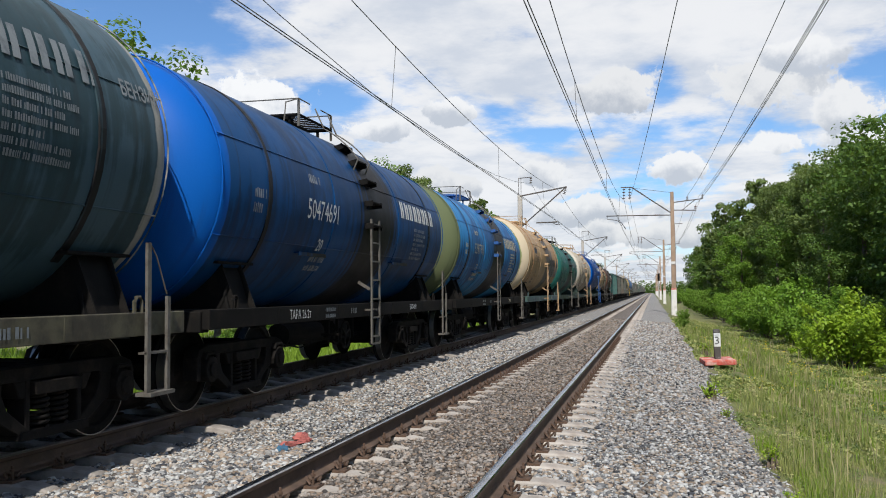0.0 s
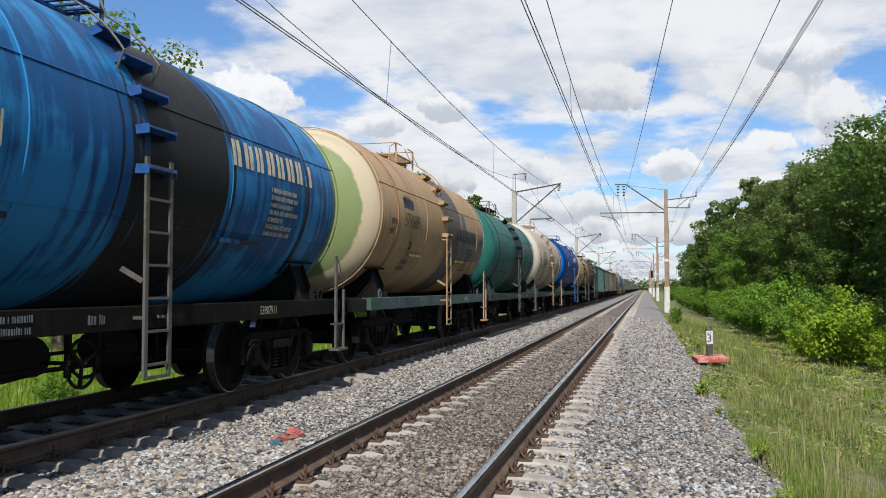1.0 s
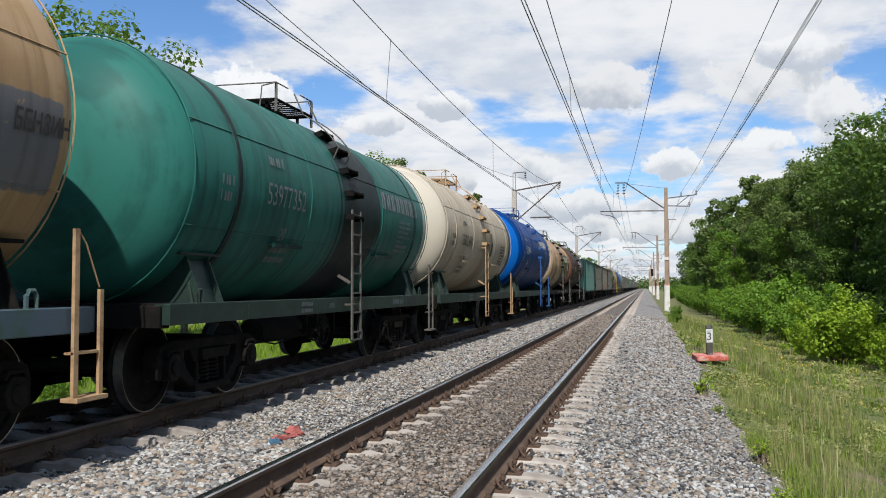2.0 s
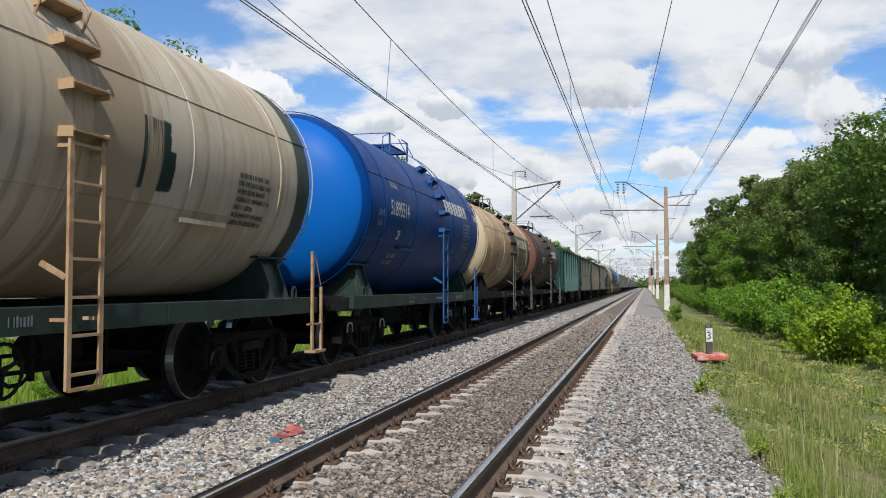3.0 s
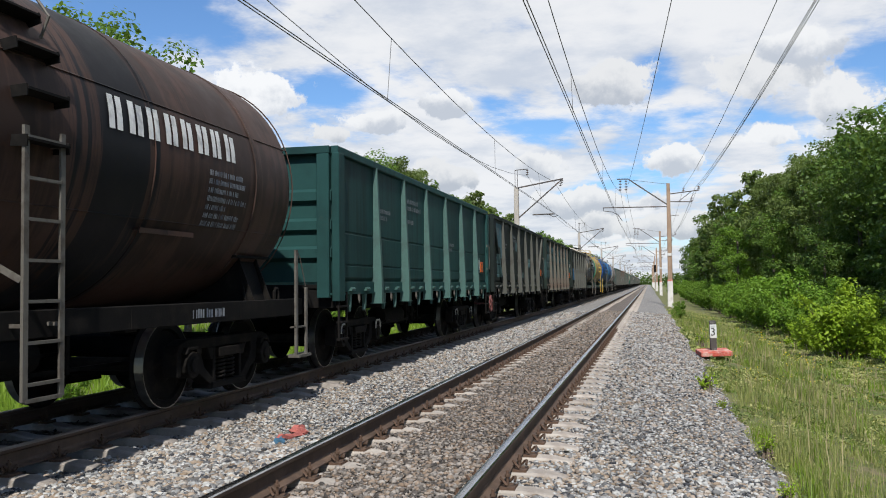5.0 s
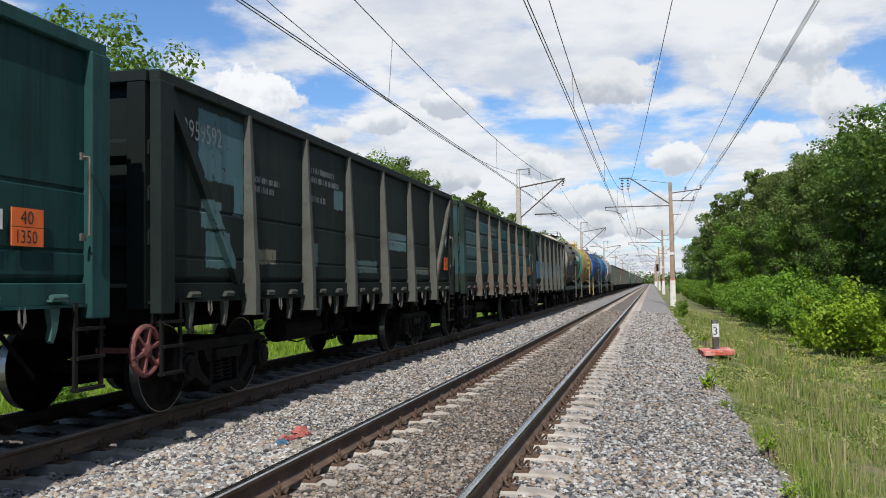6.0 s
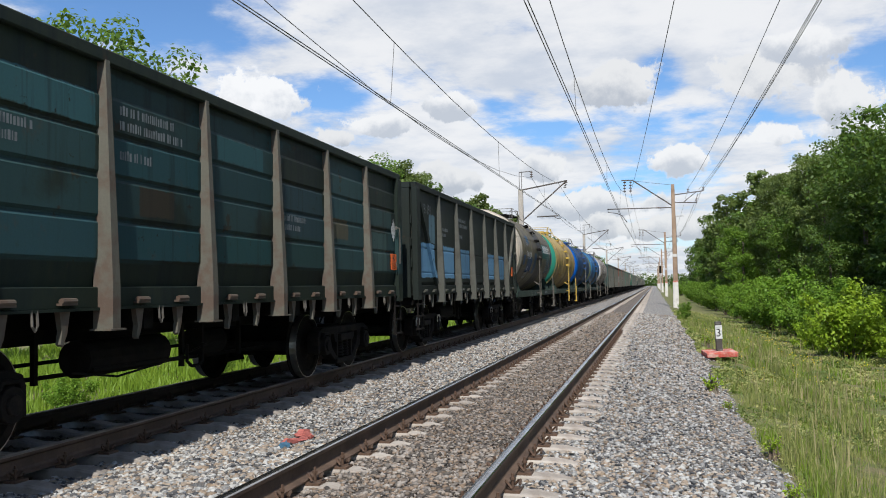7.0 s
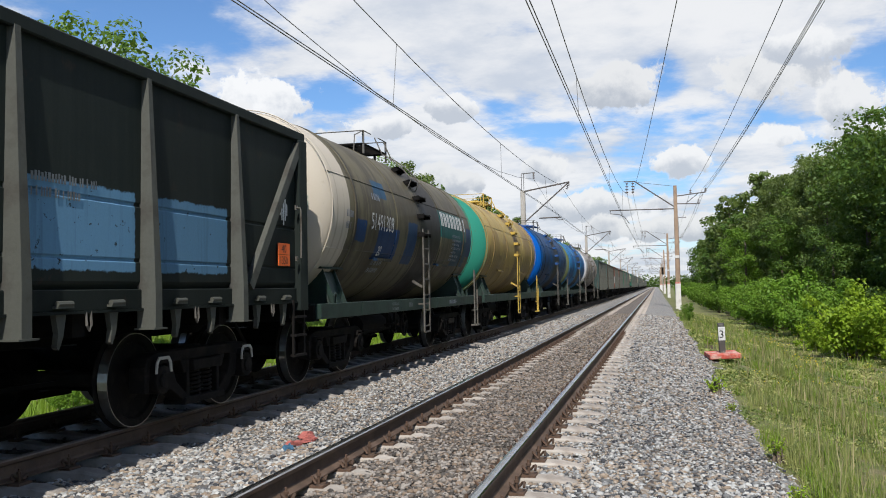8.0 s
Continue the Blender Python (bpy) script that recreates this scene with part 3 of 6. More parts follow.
        faces = np.array([(0, 2, 4), (2, 1, 4), (1, 3, 4), (3, 0, 4), (2, 0, 5), (1, 2, 5), (3, 1, 5), (0, 3, 5)])
    x = rng.uniform(area[0], area[1], n)
    # more stones close by
    u = rng.random(n)
    y = area[2] * (area[3] / area[2]) ** u if area[2] > 0 else rng.uniform(area[2], area[3], n)
    z = np.interp(x, [p[0] for p in STONE_TOP], [p[1] for p in STONE_TOP])
    # leave the sleepers' tops and the rails free
    ok = np.ones(n, bool)
    for c in (NEAR, FAR):
        off = SLEEPER_0 + (0.31 if c == FAR else 0)
        ph = (y - off + STEP / 2) % STEP - STEP / 2
        on = (np.abs(ph) < 0.11) & (np.abs(x - c) < 1.31)
        on &= ~((c == NEAR) & ((np.abs(x - 0.13) < 0.49) | (x < -0.8)))
        ok &= ~(on & (rng.random(n) > np.where((c == NEAR) & (x > 1.12), 0.30, 0.12 if c == NEAR else 0.08)))
        ok &= ~(np.abs(np.abs(x - c) - GAUGE) < 0.10)
    # stones bury the sleepers' middles
    if keep is not None:
        ok &= keep(x, y)
    x, y, z = x[ok], y[ok], z[ok]
    n = len(x)
    s = size[0] + (size[1] - size[0]) * rng.random(n) ** 2
    s = s * np.clip(0.75 + y / 36.0, 1.0, 2.0)
    sc = s[:, None] * np.stack([rng.uniform(.75, 1.3, n), rng.uniform(.6, 1.0, n), rng.uniform(.4, .75, n)], 1)
    v = base[None] * (1 + rng.uniform(-.42, .42, (n, len(base), 1))) * sc[:, None, :]
    a, b = rng.uniform(0, 2 * np.pi, n), rng.normal(0, 0.45, n)
    ca, sa, cb, sb = np.cos(a), np.sin(a), np.cos(b), np.sin(b)
    vx, vy, vz = v[..., 0], v[..., 1], v[..., 2]
    vy, vz = vy * cb[:, None] - vz * sb[:, None], vy * sb[:, None] + vz * cb[:, None]
    vx, vy = vx * ca[:, None] - vy * sa[:, None], vx * sa[:, None] + vy * ca[:, None]
    v = np.stack([vx + x[:, None], vy + y[:, None], vz + (z + s * (sink - 0.5 + 0.4 * rng.random(n)))[:, None]], -1)
    f = faces[None] + (np.arange(n) * len(base))[:, None, None]
    from_arrays(name, v.reshape(-1, 3), f.reshape(-1, 3), mat, "stuff", label, "gravel")


STONE_TOP = [(-6.5, -0.62), (-6.0, -0.39), (-5.5, -0.26), (-3.3, -0.29), (-2.85, -0.275), (-2.6, -0.24), (-2.0, -0.215), (-1.5, -0.205), (-1.3, -0.185), (-0.95, -0.185), (-0.86, -0.24), (-0.62, -0.222), (-0.42, -0.218), (-0.25, -0.182), (0, -0.165), (0.45, -0.175), (0.7, -0.195), (0.86, -0.245), (1.1, -0.235), (1.4, -0.25), (1.8, -0.28), (2.3, -0.325), (2.75, -0.38), (3.0, -0.44), (3.25, -0.53), (3.6, -0.6)]


def edge_wobble(y):
    return 3.02 + 0.10 * np.sin(y * 0.9 + 1) + 0.07 * np.sin(y * 2.3) + 0.25 * np.exp(-((y - 20.5) / 2.0) ** 2)


# ---- plants ----
def leaf_cloud(n, centres, radii, size, flat=0.6, droop=0.0):
    """Leaves as small bent quads scattered through clumps; gives vertices and faces."""
    c = rng.integers(0, len(centres), n)
    d = rng.normal(size=(n, 3))
    d /= np.linalg.norm(d, axis=1)[:, None]
    r = (0.45 + 0.55 * rng.random(n) ** 0.5) * (1 + 0.25 * rng.normal(size=n) * 0.5)
    p = centres[c] + d * radii[c] * r[:, None]
    # leaf plane: mostly facing outwards and up
    nn = d * 0.7 + rng.normal(size=(n, 3)) * 0.55 + np.array([0, 0, 0.55])
    nn /= np.linalg.norm(nn, axis=1)[:, None]
    t = np.cross(nn, rng.normal(size=(n, 3)))
    t /= np.linalg.norm(t, axis=1)[:, None]
    b = np.cross(nn, t)
    s = size * (0.6 + 0.8 * rng.random(n))[:, None]
    v = np.stack([p - t * s, p - b * s * flat + nn * s * .12, p + t * s - nn * s * droop, p + b * s * flat + nn * s * .12], 1)
    f = np.arange(n * 4).reshape(n, 4)
    return v.reshape(-1, 3), f


def limbs(bm, base, top, r0, centres, sides=7):
    """A tapered, slightly bent trunk with limbs that run into the clumps."""
    base, top = Vector(base), Vector(top)
    pts, rad = [], []
    for i in range(7):
        k = i / 6
        pts.append(base.lerp(top, k) + Vector((0.25 * noise.noise((k * 2, r0 * 9, 1)), 0.25 * noise.noise((k * 2, r0 * 9, 4)), 0)) * k)
        rad.append(r0 * (1.15 - k) ** 0.8 if k < 1 else r0 * 0.12)
    rad[0] *= 1.35
    tube(bm, pts, rad, sides)
    for c in centres:
        c = Vector(c)
        k = max(0.18, min(0.9, (c.z - base.z) / max(0.1, top.z - base.z) - 0.18))
        a = base.lerp(top, k)
        tube(bm, [a, a.lerp(c, 0.5) + Vector((0, 0, 0.15)), c], [r0 * 0.34 * (1.1 - k), r0 * 0.22 * (1.1 - k), 0.012], 5)


def make_tree(tall, wide, n, leaf, mat, label, clumps, low=0.22, name="tree", r0=0.18, droop=0.15):
    """A tree: trunk with limbs, and a crown of leaves in uneven clumps."""
    tree = tagged(new(name), label, "tree" if name == "tree" else "bush", "trees along the railway" if name == "tree" else "bushes along the railway")
    cs, rs = [], []
    for i in range(clumps):
        k = (i + rng.random()) / clumps
        zz = tall * (low + (0.97 - low) * k)
        spread = wide * (math.sin(math.pi * min(1, 0.12 + 0.9 * (1 - k) ** 0.75)) ** 0.7) * 0.9
        a, q = rng.uniform(0, 2 * math.pi), spread * rng.uniform(0.25, 1.0)
        cs.append((q * math.cos(a), q * math.sin(a), zz))
        rr = wide * rng.uniform(0.15, 0.33)
        rs.append((rr, rr, rr * rng.uniform(0.55, 0.85)))
    cs, rs = np.array(cs), np.array(rs)
    bm = bmesh.new()
    limbs(bm, (0, 0, -0.15), (0, 0, tall * 0.9), r0, cs[:: max(1, clumps // 14)])
    part("trunk", bm, BARK, tree, smooth=True)
    v, f = leaf_cloud(n, cs, rs, leaf, 0.6, droop)
    crown = from_arrays("crown", v, f, mat, parent=tree)
    return tree


def make_stems(tall, wide, n, leaf, mat, label):
    """A bush: many thin stems from one root, leaves along them."""
    bush = tagged(new("bush"), label, "bush", "bushes along the railway")
    cs, rs, bm = [], [], bmesh.new()
    for i in range(22):
        a, lean = rng.uniform(0, 2 * math.pi), rng.uniform(0.15, 1.0) * wide
        top = Vector((lean * math.cos(a), lean * math.sin(a), tall * rng.uniform(0.42, 1.08) * (1.05 - 0.35 * lean / wide)))
        mid = Vector((top.x * 0.45, top.y * 0.45, top.z * 0.6))
        tube(bm, [(0.1 * math.cos(a), 0.1 * math.sin(a), -0.15), mid, top], [0.022, 0.014, 0.004], 4)
        for k in (0.35, 0.55, 0.75, 0.92, 1.0):
            p = mid.lerp(top, (k - 0.45) / 0.55) if k > 0.45 else mid * (k / 0.45)
            cs.append(p), rs.append(np.array((0.24, 0.24, 0.2)) * wide * rng.uniform(0.7, 1.3) * (1.25 - 0.6 * k))
    part("branchwork", bm, BARK, bush)
    v, f = leaf_cloud(n, np.array(cs), np.array(rs), leaf, 0.55, 0.25)
    from_arrays("foliage", v, f, mat, parent=bush)
    return bush


def grass(name, n, area, tall, mat, label, keep=None, lean=0.35, width=0.006):
    """Blades of grass over an area, thicker close by."""
    x = rng.uniform(area[0], area[1], n)
    y = area[2] * (area[3] / area[2]) ** rng.random(n)
    dens = np.array([noise.noise((a * 0.8, b * 0.8, 2.0)) for a, b in zip(x, y)])
    ok = rng.random(n) < np.clip(0.62 + dens * 1.1, 0.12, 1)
    if keep is not None:
        ok &= keep(x, y)
    x, y, dens = x[ok], y[ok], dens[ok]
    n = len(x)
    z = np.interp(x, [p[0] for p in PROFILE], [p[1] for p in PROFILE]) - 0.06
    h = tall * (0.35 + 0.75 * rng.random(n) ** 1.5) * np.clip(0.9 + dens, 0.5, 1.5)
    a, l = rng.uniform(0, 2 * np.pi, n), lean * rng.random(n) * h
    w = width * (0.7 + 0.7 * rng.random(n)) * np.clip(y / 11, 1, 3)
    b = rng.uniform(0, 2 * np.pi, n)
    root = np.stack([x, y, z], 1)
    side = np.stack([np.cos(b) * w, np.sin(b) * w, 0 * w], 1)
    mid = root + np.stack([np.cos(a) * l * .35, np.sin(a) * l * .35, h * .6], 1)
    tip = root + np.stack([np.cos(a) * l, np.sin(a) * l, h], 1)
    v = np.stack([root - side, root + side, mid + side * .75, mid - side * .75, tip], 1).reshape(-1, 3)
    k = np.arange(n)[:, None] * 5
    f = np.concatenate([k + np.array([[0, 1, 2]]), k + np.array([[0, 2, 3]]), k + np.array([[3, 2, 4]])])
    from_arrays(name, v, f, mat, "stuff", label, "grass")


build_ground()
build_bed()


# ---- overhead line ----
MASTS_R = [70 + 65 * k for k in range(7)]
MASTS_L = [60 + 56 * k for k in range(8)]


def square_mast(bm, z0, z1, w0, w1):
    rings = [[bm.verts.new((i * w / 2, j * w / 2, z)) for i, j in ((-1, -1), (1, -1), (1, 1), (-1, 1))] for z, w in ((z0, w0), (z1, w1))]
    for i in range(4):
        bm.faces.new((rings[0][i], rings[0][(i + 1) % 4], rings[1][(i + 1) % 4], rings[1][i]))
    bm.faces.new(rings[0][::-1]), bm.faces.new(rings[1])
    bmesh.ops.bevel(bm, geom=[e for e in bm.edges if abs(e.verts[0].co.z - e.verts[1].co.z) > 0.1], offset=0.03, segments=1, affect="EDGES")
    return bm


def insulator(bm, a, b, r=0.07, n=4):
    """A string of bells from a to b."""
    a, b = Vector(a), Vector(b)
    turn = (b - a).to_track_quat("Z", "Y").to_matrix().to_4x4()
    length = (b - a).length
    prof = [(0, 0.012)]
    for i in range(n):
        h = length * (i + 0.3) / n
        prof += [(h, 0.02), (h + length * .1 / n, r), (h + length * .35 / n, r * .8), (h + length * .4 / n, 0.02)]
    prof.append((length, 0.012))
    tmp = bmesh.new()
    lathe(tmp, prof, "z", 8)
    bmesh.ops.transform(tmp, matrix=Matrix.Translation(a) @ turn, verts=tmp.verts)
    me = bpy.data.meshes.new("tmp")
    tmp.to_mesh(me), tmp.free()
    bm.from_mesh(me)
    bpy.data.meshes.remove(me)
    return bm


def right_mast():
    mast = tagged(new("catenary_mast"), "brown concrete mast with whitewashed foot carrying overhead wires", "mast", "masts of the free track")
    part("pole", square_mast(bmesh.new(), 1.55, 9.05, 0.34, 0.26), MAST, mast)
    part("painted_foot", square_mast(bmesh.new(), -0.9, 1.42, 0.44, 0.40), WHITEWASH, mast, "whitewashed concrete foot")
    part("band", square_mast(bmesh.new(), 1.42, 1.55, 0.40, 0.39), RED_PAINT, mast, "faded red band")
    bm = bmesh.new()
    bar(bm, (-0.1, -0.06, 7.4), (-3.05, -0.06, 9.5), 0.09)
    bar(bm, (-3.0, -0.06, 9.5), (-3.9, -0.06, 9.52), 0.08)
    bar(bm, (-0.1, -0.06, 9.0), (-3.0, -0.06, 9.44), 0.025)
    part("bracket", bm, STEEL_DARK, mast)
    bm = bmesh.new()
    tube(bm, [(-0.1, 0.1, 7.25), (-1.4, 0.1, 7.27), (-5.05, 0.1, 7.3)], 0.045, 6)
    tube(bm, [(-5.0, 0.1, 7.3), (-5.0, 0.1, 7.05), (-4.3, 0.1, 6.95), (-3.9, 0.1, 6.75), (-3.55, 0.1, 6.22)], 0.028, 5)
    part("registration_arm", bm, STEEL_DARK, mast)
    for x in (-3.2, -3.65):
        part("insulator", insulator(bmesh.new(), (x, -0.06, 9.46), (x - 0.02, -0.06, 8.55), 0.12), CERAMIC, mast)
    part("insulator", insulator(bmesh.new(), (-0.9, 0.1, 7.26), (-1.35, 0.1, 7.27), 0.08, 3), CERAMIC, mast)
    bm = bmesh.new()
    bar(bm, (0.1, 0, 8.22), (2.32, 0, 8.45), 0.07)
    bar(bm, (0.1, 0, 7.62), (1.8, 0, 7.56), 0.07)
    bar(bm, (0.75, 0, 7.60), (1.75, 0, 8.39), 0.05)
    part("crossarm", bm, STEEL_DARK, mast)
    part("lower_arm", bar(bmesh.new(), (0.1, 0, 6.55), (0.75, 0, 6.55), 0.04), STEEL_DARK, mast)
    for x, z in ((1.15, 8.36), (2.28, 8.48), (1.75, 7.6)):
        part("pin_insulator", insulator(bmesh.new(), (x, 0, z), (x, 0, z + 0.32), 0.1, 2), CERAMIC, mast)
    bm = bmesh.new()
    box(bm, -0.16, 0.16, -0.21, -0.185, 3.4, 3.62)
    part("number_plate", bm, WHITEWASH, mast, "small white enamel plate")
    bm = bmesh.new()
    bar(bm, (0.19, 0.0, -0.4), (0.17, 0.0, 6.5), 0.03)
    part("earth_rod", bm, STEEL_DARK, mast)
    return mast


def left_mast():
    mast = tagged(new("catenary_mast"), "grey concrete mast with triangular bracket over the train", "mast", "masts of the train's track")
    part("pole", square_mast(bmesh.new(), -1.0, 8.05, 0.42, 0.30), MAST_GREY, mast)
    bm = bmesh.new()
    for x in (-0.08, 0.08):
        bar(bm, (x, 0, 7.6), (x, 0, 9.25), 0.035)
    bar(bm, (-0.08, 0, 9.25), (0.85, 0, 9.3), 0.05)
    part("extension", bm, STEEL_DARK, mast)
    bm = bmesh.new()
    bar(bm, (0.1, -0.1, 8.0), (3.25, -0.1, 8.52), 0.09)
    bar(bm, (0.15, -0.1, 5.9), (3.2, -0.1, 8.5), 0.08)
    part("bracket", bm, STEEL_DARK, mast)
    bm = bmesh.new()
    tube(bm, [(1.1, 0.1, 6.12), (2.55, 0.1, 6.14)], 0.05, 6)
    tube(bm, [(2.2, 0.1, 6.12), (2.5, 0.1, 5.95), (2.75, 0.1, 5.98)], 0.025, 5)
    part("registration_arm", bm, STEEL_DARK, mast)
    part("insulator", insulator(bmesh.new(), (3.2, -0.1, 8.45), (3.05, -0.1, 8.0), 0.12), CERAMIC, mast)
    part("insulator", insulator(bmesh.new(), (0.78, 0, 9.28), (0.78, 0, 8.85), 0.1, 3), CERAMIC, mast)
    return mast


first = right_mast()
first.matrix_basis = pose(3.6, MASTS_R[0], 0)
for y in MASTS_R[1:]:
    copy_thing(first, pose(3.75, y, 0, 0, 0, 0.6))
first = left_mast()
first.matrix_basis = pose(-6.85, MASTS_L[0], 0)
for y in MASTS_L[1:]:
    copy_thing(first, pose(-6.85, y, 0, 0, 0, -0.6))


def overhead(name, x, stations, z_hang, z_mid, z_contact, label, twin, stagger):
    """Contact wires, the catenary over them and its droppers, hung from station to station."""
    line = tagged(new(name), label, "overhead wire")
    def sag(y):
        for a, b in zip(stations, stations[1:]):
            if a <= y <= b:
                k = (y - a) / (b - a) * 2 - 1
                return z_mid + (z_hang - z_mid) * k * k
        return z_hang
    def side(y):
        i = max(i for i, s in enumerate(stations) if s <= y) if y > stations[0] else 0
        j = min(i + 1, len(stations) - 1)
        k = 0 if i == j else (y - stations[i]) / (stations[j] - stations[i])
        return x + stagger * ((-1) ** i * (1 - k) + (-1) ** j * k)
    ys = [y for a, b in zip(stations, stations[1:]) for y in np.linspace(a, b, 13)[:-1]] + [stations[-1]]
    part("catenary_wire", tube(bmesh.new(), [(x, y, sag(y)) for y in ys], 0.012, 6), WIRE, line)
    for o in (-twin, twin):
        part("contact_wire", tube(bmesh.new(), [(side(s) + o, s, z_contact) for s in stations], 0.011, 6), WIRE, line)
    for a, b in zip(stations[:5], stations[1:6]):
        for k in (0.3, 0.57, 0.84):
            y = a + k * (b - a)
            if y > 8:
                part("dropper", tube(bmesh.new(), [(side(y), y, z_contact), (x, y + 0.1, sag(y + 0.1))], 0.008, 4), WIRE, line)


overhead("overhead_line", NEAR - 0.04, [5 - 65, 5, *MASTS_R], 8.55, 7.05, 6.12, "twin copper contact wires and catenary over the free track", 0.03, -0.12)
overhead("overhead_line", FAR - 0.10, [4 - 56, 4, *MASTS_L], 8.35, 7.4, 5.98, "twin copper contact wires and catenary over the train", 0.04, 0.22)


def feeder(x, x_here, z, sag, label, st=(5 - 65, 5, *MASTS_R)):
    pts = []
    for a, b in zip(st, st[1:]):
        for k in np.linspace(0, 1, 9)[:-1]:
            y = a + k * (b - a)
            pts.append((float(np.interp(y, (5, 70), (x_here, x))), y, z - sag * (1 - (2 * k - 1) ** 2)))
    ob = part("feeder_wire", tube(bmesh.new(), pts, 0.011, 6), WIRE)
    tagged(ob, label, "overhead wire", "feeder wires on the crossarms")


for x, x5, z, s in ((4.75, 5.3, 8.7, 0.7), (5.88, 6.3, 8.8, 0.62), (5.62, 6.22, 8.65, 0.62), (5.35, 5.95, 7.95, 0.5), (0.4, 3.45, 8.6, 0.5)):
    feeder(x, x5, z, s, "aluminium feeder wire strung from mast to mast")


feeder(-6.07, -6.07, 8.85, 1.65, "bare feeder wire along the masts behind the train", (4 - 56, 4, *MASTS_L))


# ---- things beside the track ----
def marker_post():
    post = tagged(new("marker_post"), "small black and white distance marker on a red concrete slab", "marker post")
    bm = bmesh.new()
    box(bm, -0.37, 0.37, -0.36, 0.36, -0.12, 0.0, 0.015)
    part("slab", bm, RED_PAINT, post, "faded red painted concrete slab")
    bm = bmesh.new()
    box(bm, -0.075, 0.075, -0.05, 0.05, 0.0, 0.72, 0.015)
    part("stake", bm, worn("dark_stake", (0.06, 0.055, 0.05), (0.2, 0.19, 0.18), 0.85, 7, (0.5, 0.7), 0, 40, 0.3), post)
    bm = bmesh.new()
    box(bm, -0.08, 0.08, -0.06, -0.051, 0.30, 0.63, 0.003)
    plate = part("plate", bm, WHITE, post, "white plate with black numeral")
    letters(plate, "3", 0.27, BLACK, lambda u, v: (-0.075 + u, -0.064, 0.36 + v), "numeral")
    post.matrix_basis = pose(3.50, 22.4, -0.33, 0, 0, 8) @ pose(0, 0, 0, 3, -2, 0)


def letters(parent, text, size, mat, place, name="lettering", bold=0.0, squeeze=1.0):
    """Writing with the built-in font, laid on a surface by place(u, v)."""
    cu = bpy.data.curves.new("text", "FONT")
    cu.body, cu.size, cu.offset, cu.resolution_u = text, size, bold, 2
    ob = bpy.data.objects.new("text", cu)
    scene.collection.objects.link(ob)
    dg = bpy.context.evaluated_depsgraph_get()
    me = bpy.data.meshes.new_from_object(ob.evaluated_get(dg))
    bpy.data.objects.remove(ob)
    for v in me.vertices:
        v.co = Vector(place(v.co.x * squeeze, v.co.y))
    me.materials.clear()
    me.materials.append(mat)
    me.update()
    return share(name, me, parent)


def rag():
    """A crumpled cloth: a lumpy, folded ribbon of thick cloth."""
    def fold(name, mat, length, width, seed, parent, m):
        bm = bmesh.new()
        n, k = 26, 12
        g = [[None] * k for _ in range(n)]
        for i in range(n):
            for j in range(k):
                u, a = i / (n - 1), 2 * math.pi * j / k
                w = width * (0.35 + 0.65 * math.sin(math.pi * min(1, u * 1.05 + .03)) ** 0.6)
                q = 1 + 0.55 * noise.noise((u * 9, math.cos(a) * 1.6 + seed, math.sin(a) * 1.6))
                g[i][j] = bm.verts.new(((u - .5) * length, w * q * math.cos(a) + 0.06 * math.sin(u * 7 + seed), 0.03 + max(-0.03, 0.045 * q * math.sin(a) * (1 + 0.5 * math.sin(u * 11)))))
        for i in range(n - 1):
            for j in range(k):
                bm.faces.new((g[i][j], g[i + 1][j], g[i + 1][(j + 1) % k], g[i][(j + 1) % k]))
        bm.faces.new([v for v in g[0]]), bm.faces.new(g[-1][::-1])
        bmesh.ops.recalc_face_normals(bm, faces=bm.faces)
        ob = part(name, bm, mat, parent)
        ob.matrix_basis = m
        return ob
    cloth = tagged(new("rag"), "crumpled faded red rag with a blue scrap lying on the stones", "rag")
    fold("red_cloth", RAG_RED, 0.7, 0.07, 1.0, cloth, pose(0, 0.12, 0))
    fold("red_cloth", RAG_RED, 0.42, 0.08, 4.0, cloth, pose(0.2, 0.15, 0.01, 0, 0, 25))
    fold("blue_scrap", RAG_BLUE, 0.14, 0.03, 2.0, cloth, pose(-0.42, 0.1, 0.0, 0, 0, -20))
    cloth.matrix_basis = pose(-1.50, 8.45, -0.20, 0, 0, 93) @ Matrix.Diagonal((1.0, 0.75, 0.6, 1))


def signal():
    s = tagged(new("railway_signal"), "distant black colour-light signal on a post", "signal")
    part("post", tube(bmesh.new(), [(0, 0, -0.6), (0, 0, 5.2)], 0.09, 8), MAST_GREY, s)
    bm = bmesh.new()
    box(bm, -0.22, 0.22, -0.1, 0.1, 3.5, 5.1, 0.05)
    part("head", bm, BLACK_STEEL, s)
    for z in (3.85, 4.3, 4.75):
        part("hood", lathe(bmesh.new(), [(-0.28, 0.1), (-0.1, 0.12), (-0.1, 0.09)], "y", 10, (0, 0, z)), BLACK_STEEL, s)
    s.matrix_basis = pose(3.3, 190, 0)


marker_post()
rag()
signal()


# ---- the train ----
SPEED = 18.6
CACHE = {}


def cached(key, make, mat, smooth=False):
    """One mesh for all alike parts."""
    k = (key, mat.name)
    if k not in CACHE:
        bm = bmesh.new()
        make(bm)
        me = bpy.data.meshes.new(key)
        bm.to_mesh(me), bm.free()
        me.materials.append(mat)
        if smooth:
            me.shade_smooth()
        CACHE[k] = me
    return CACHE[k]


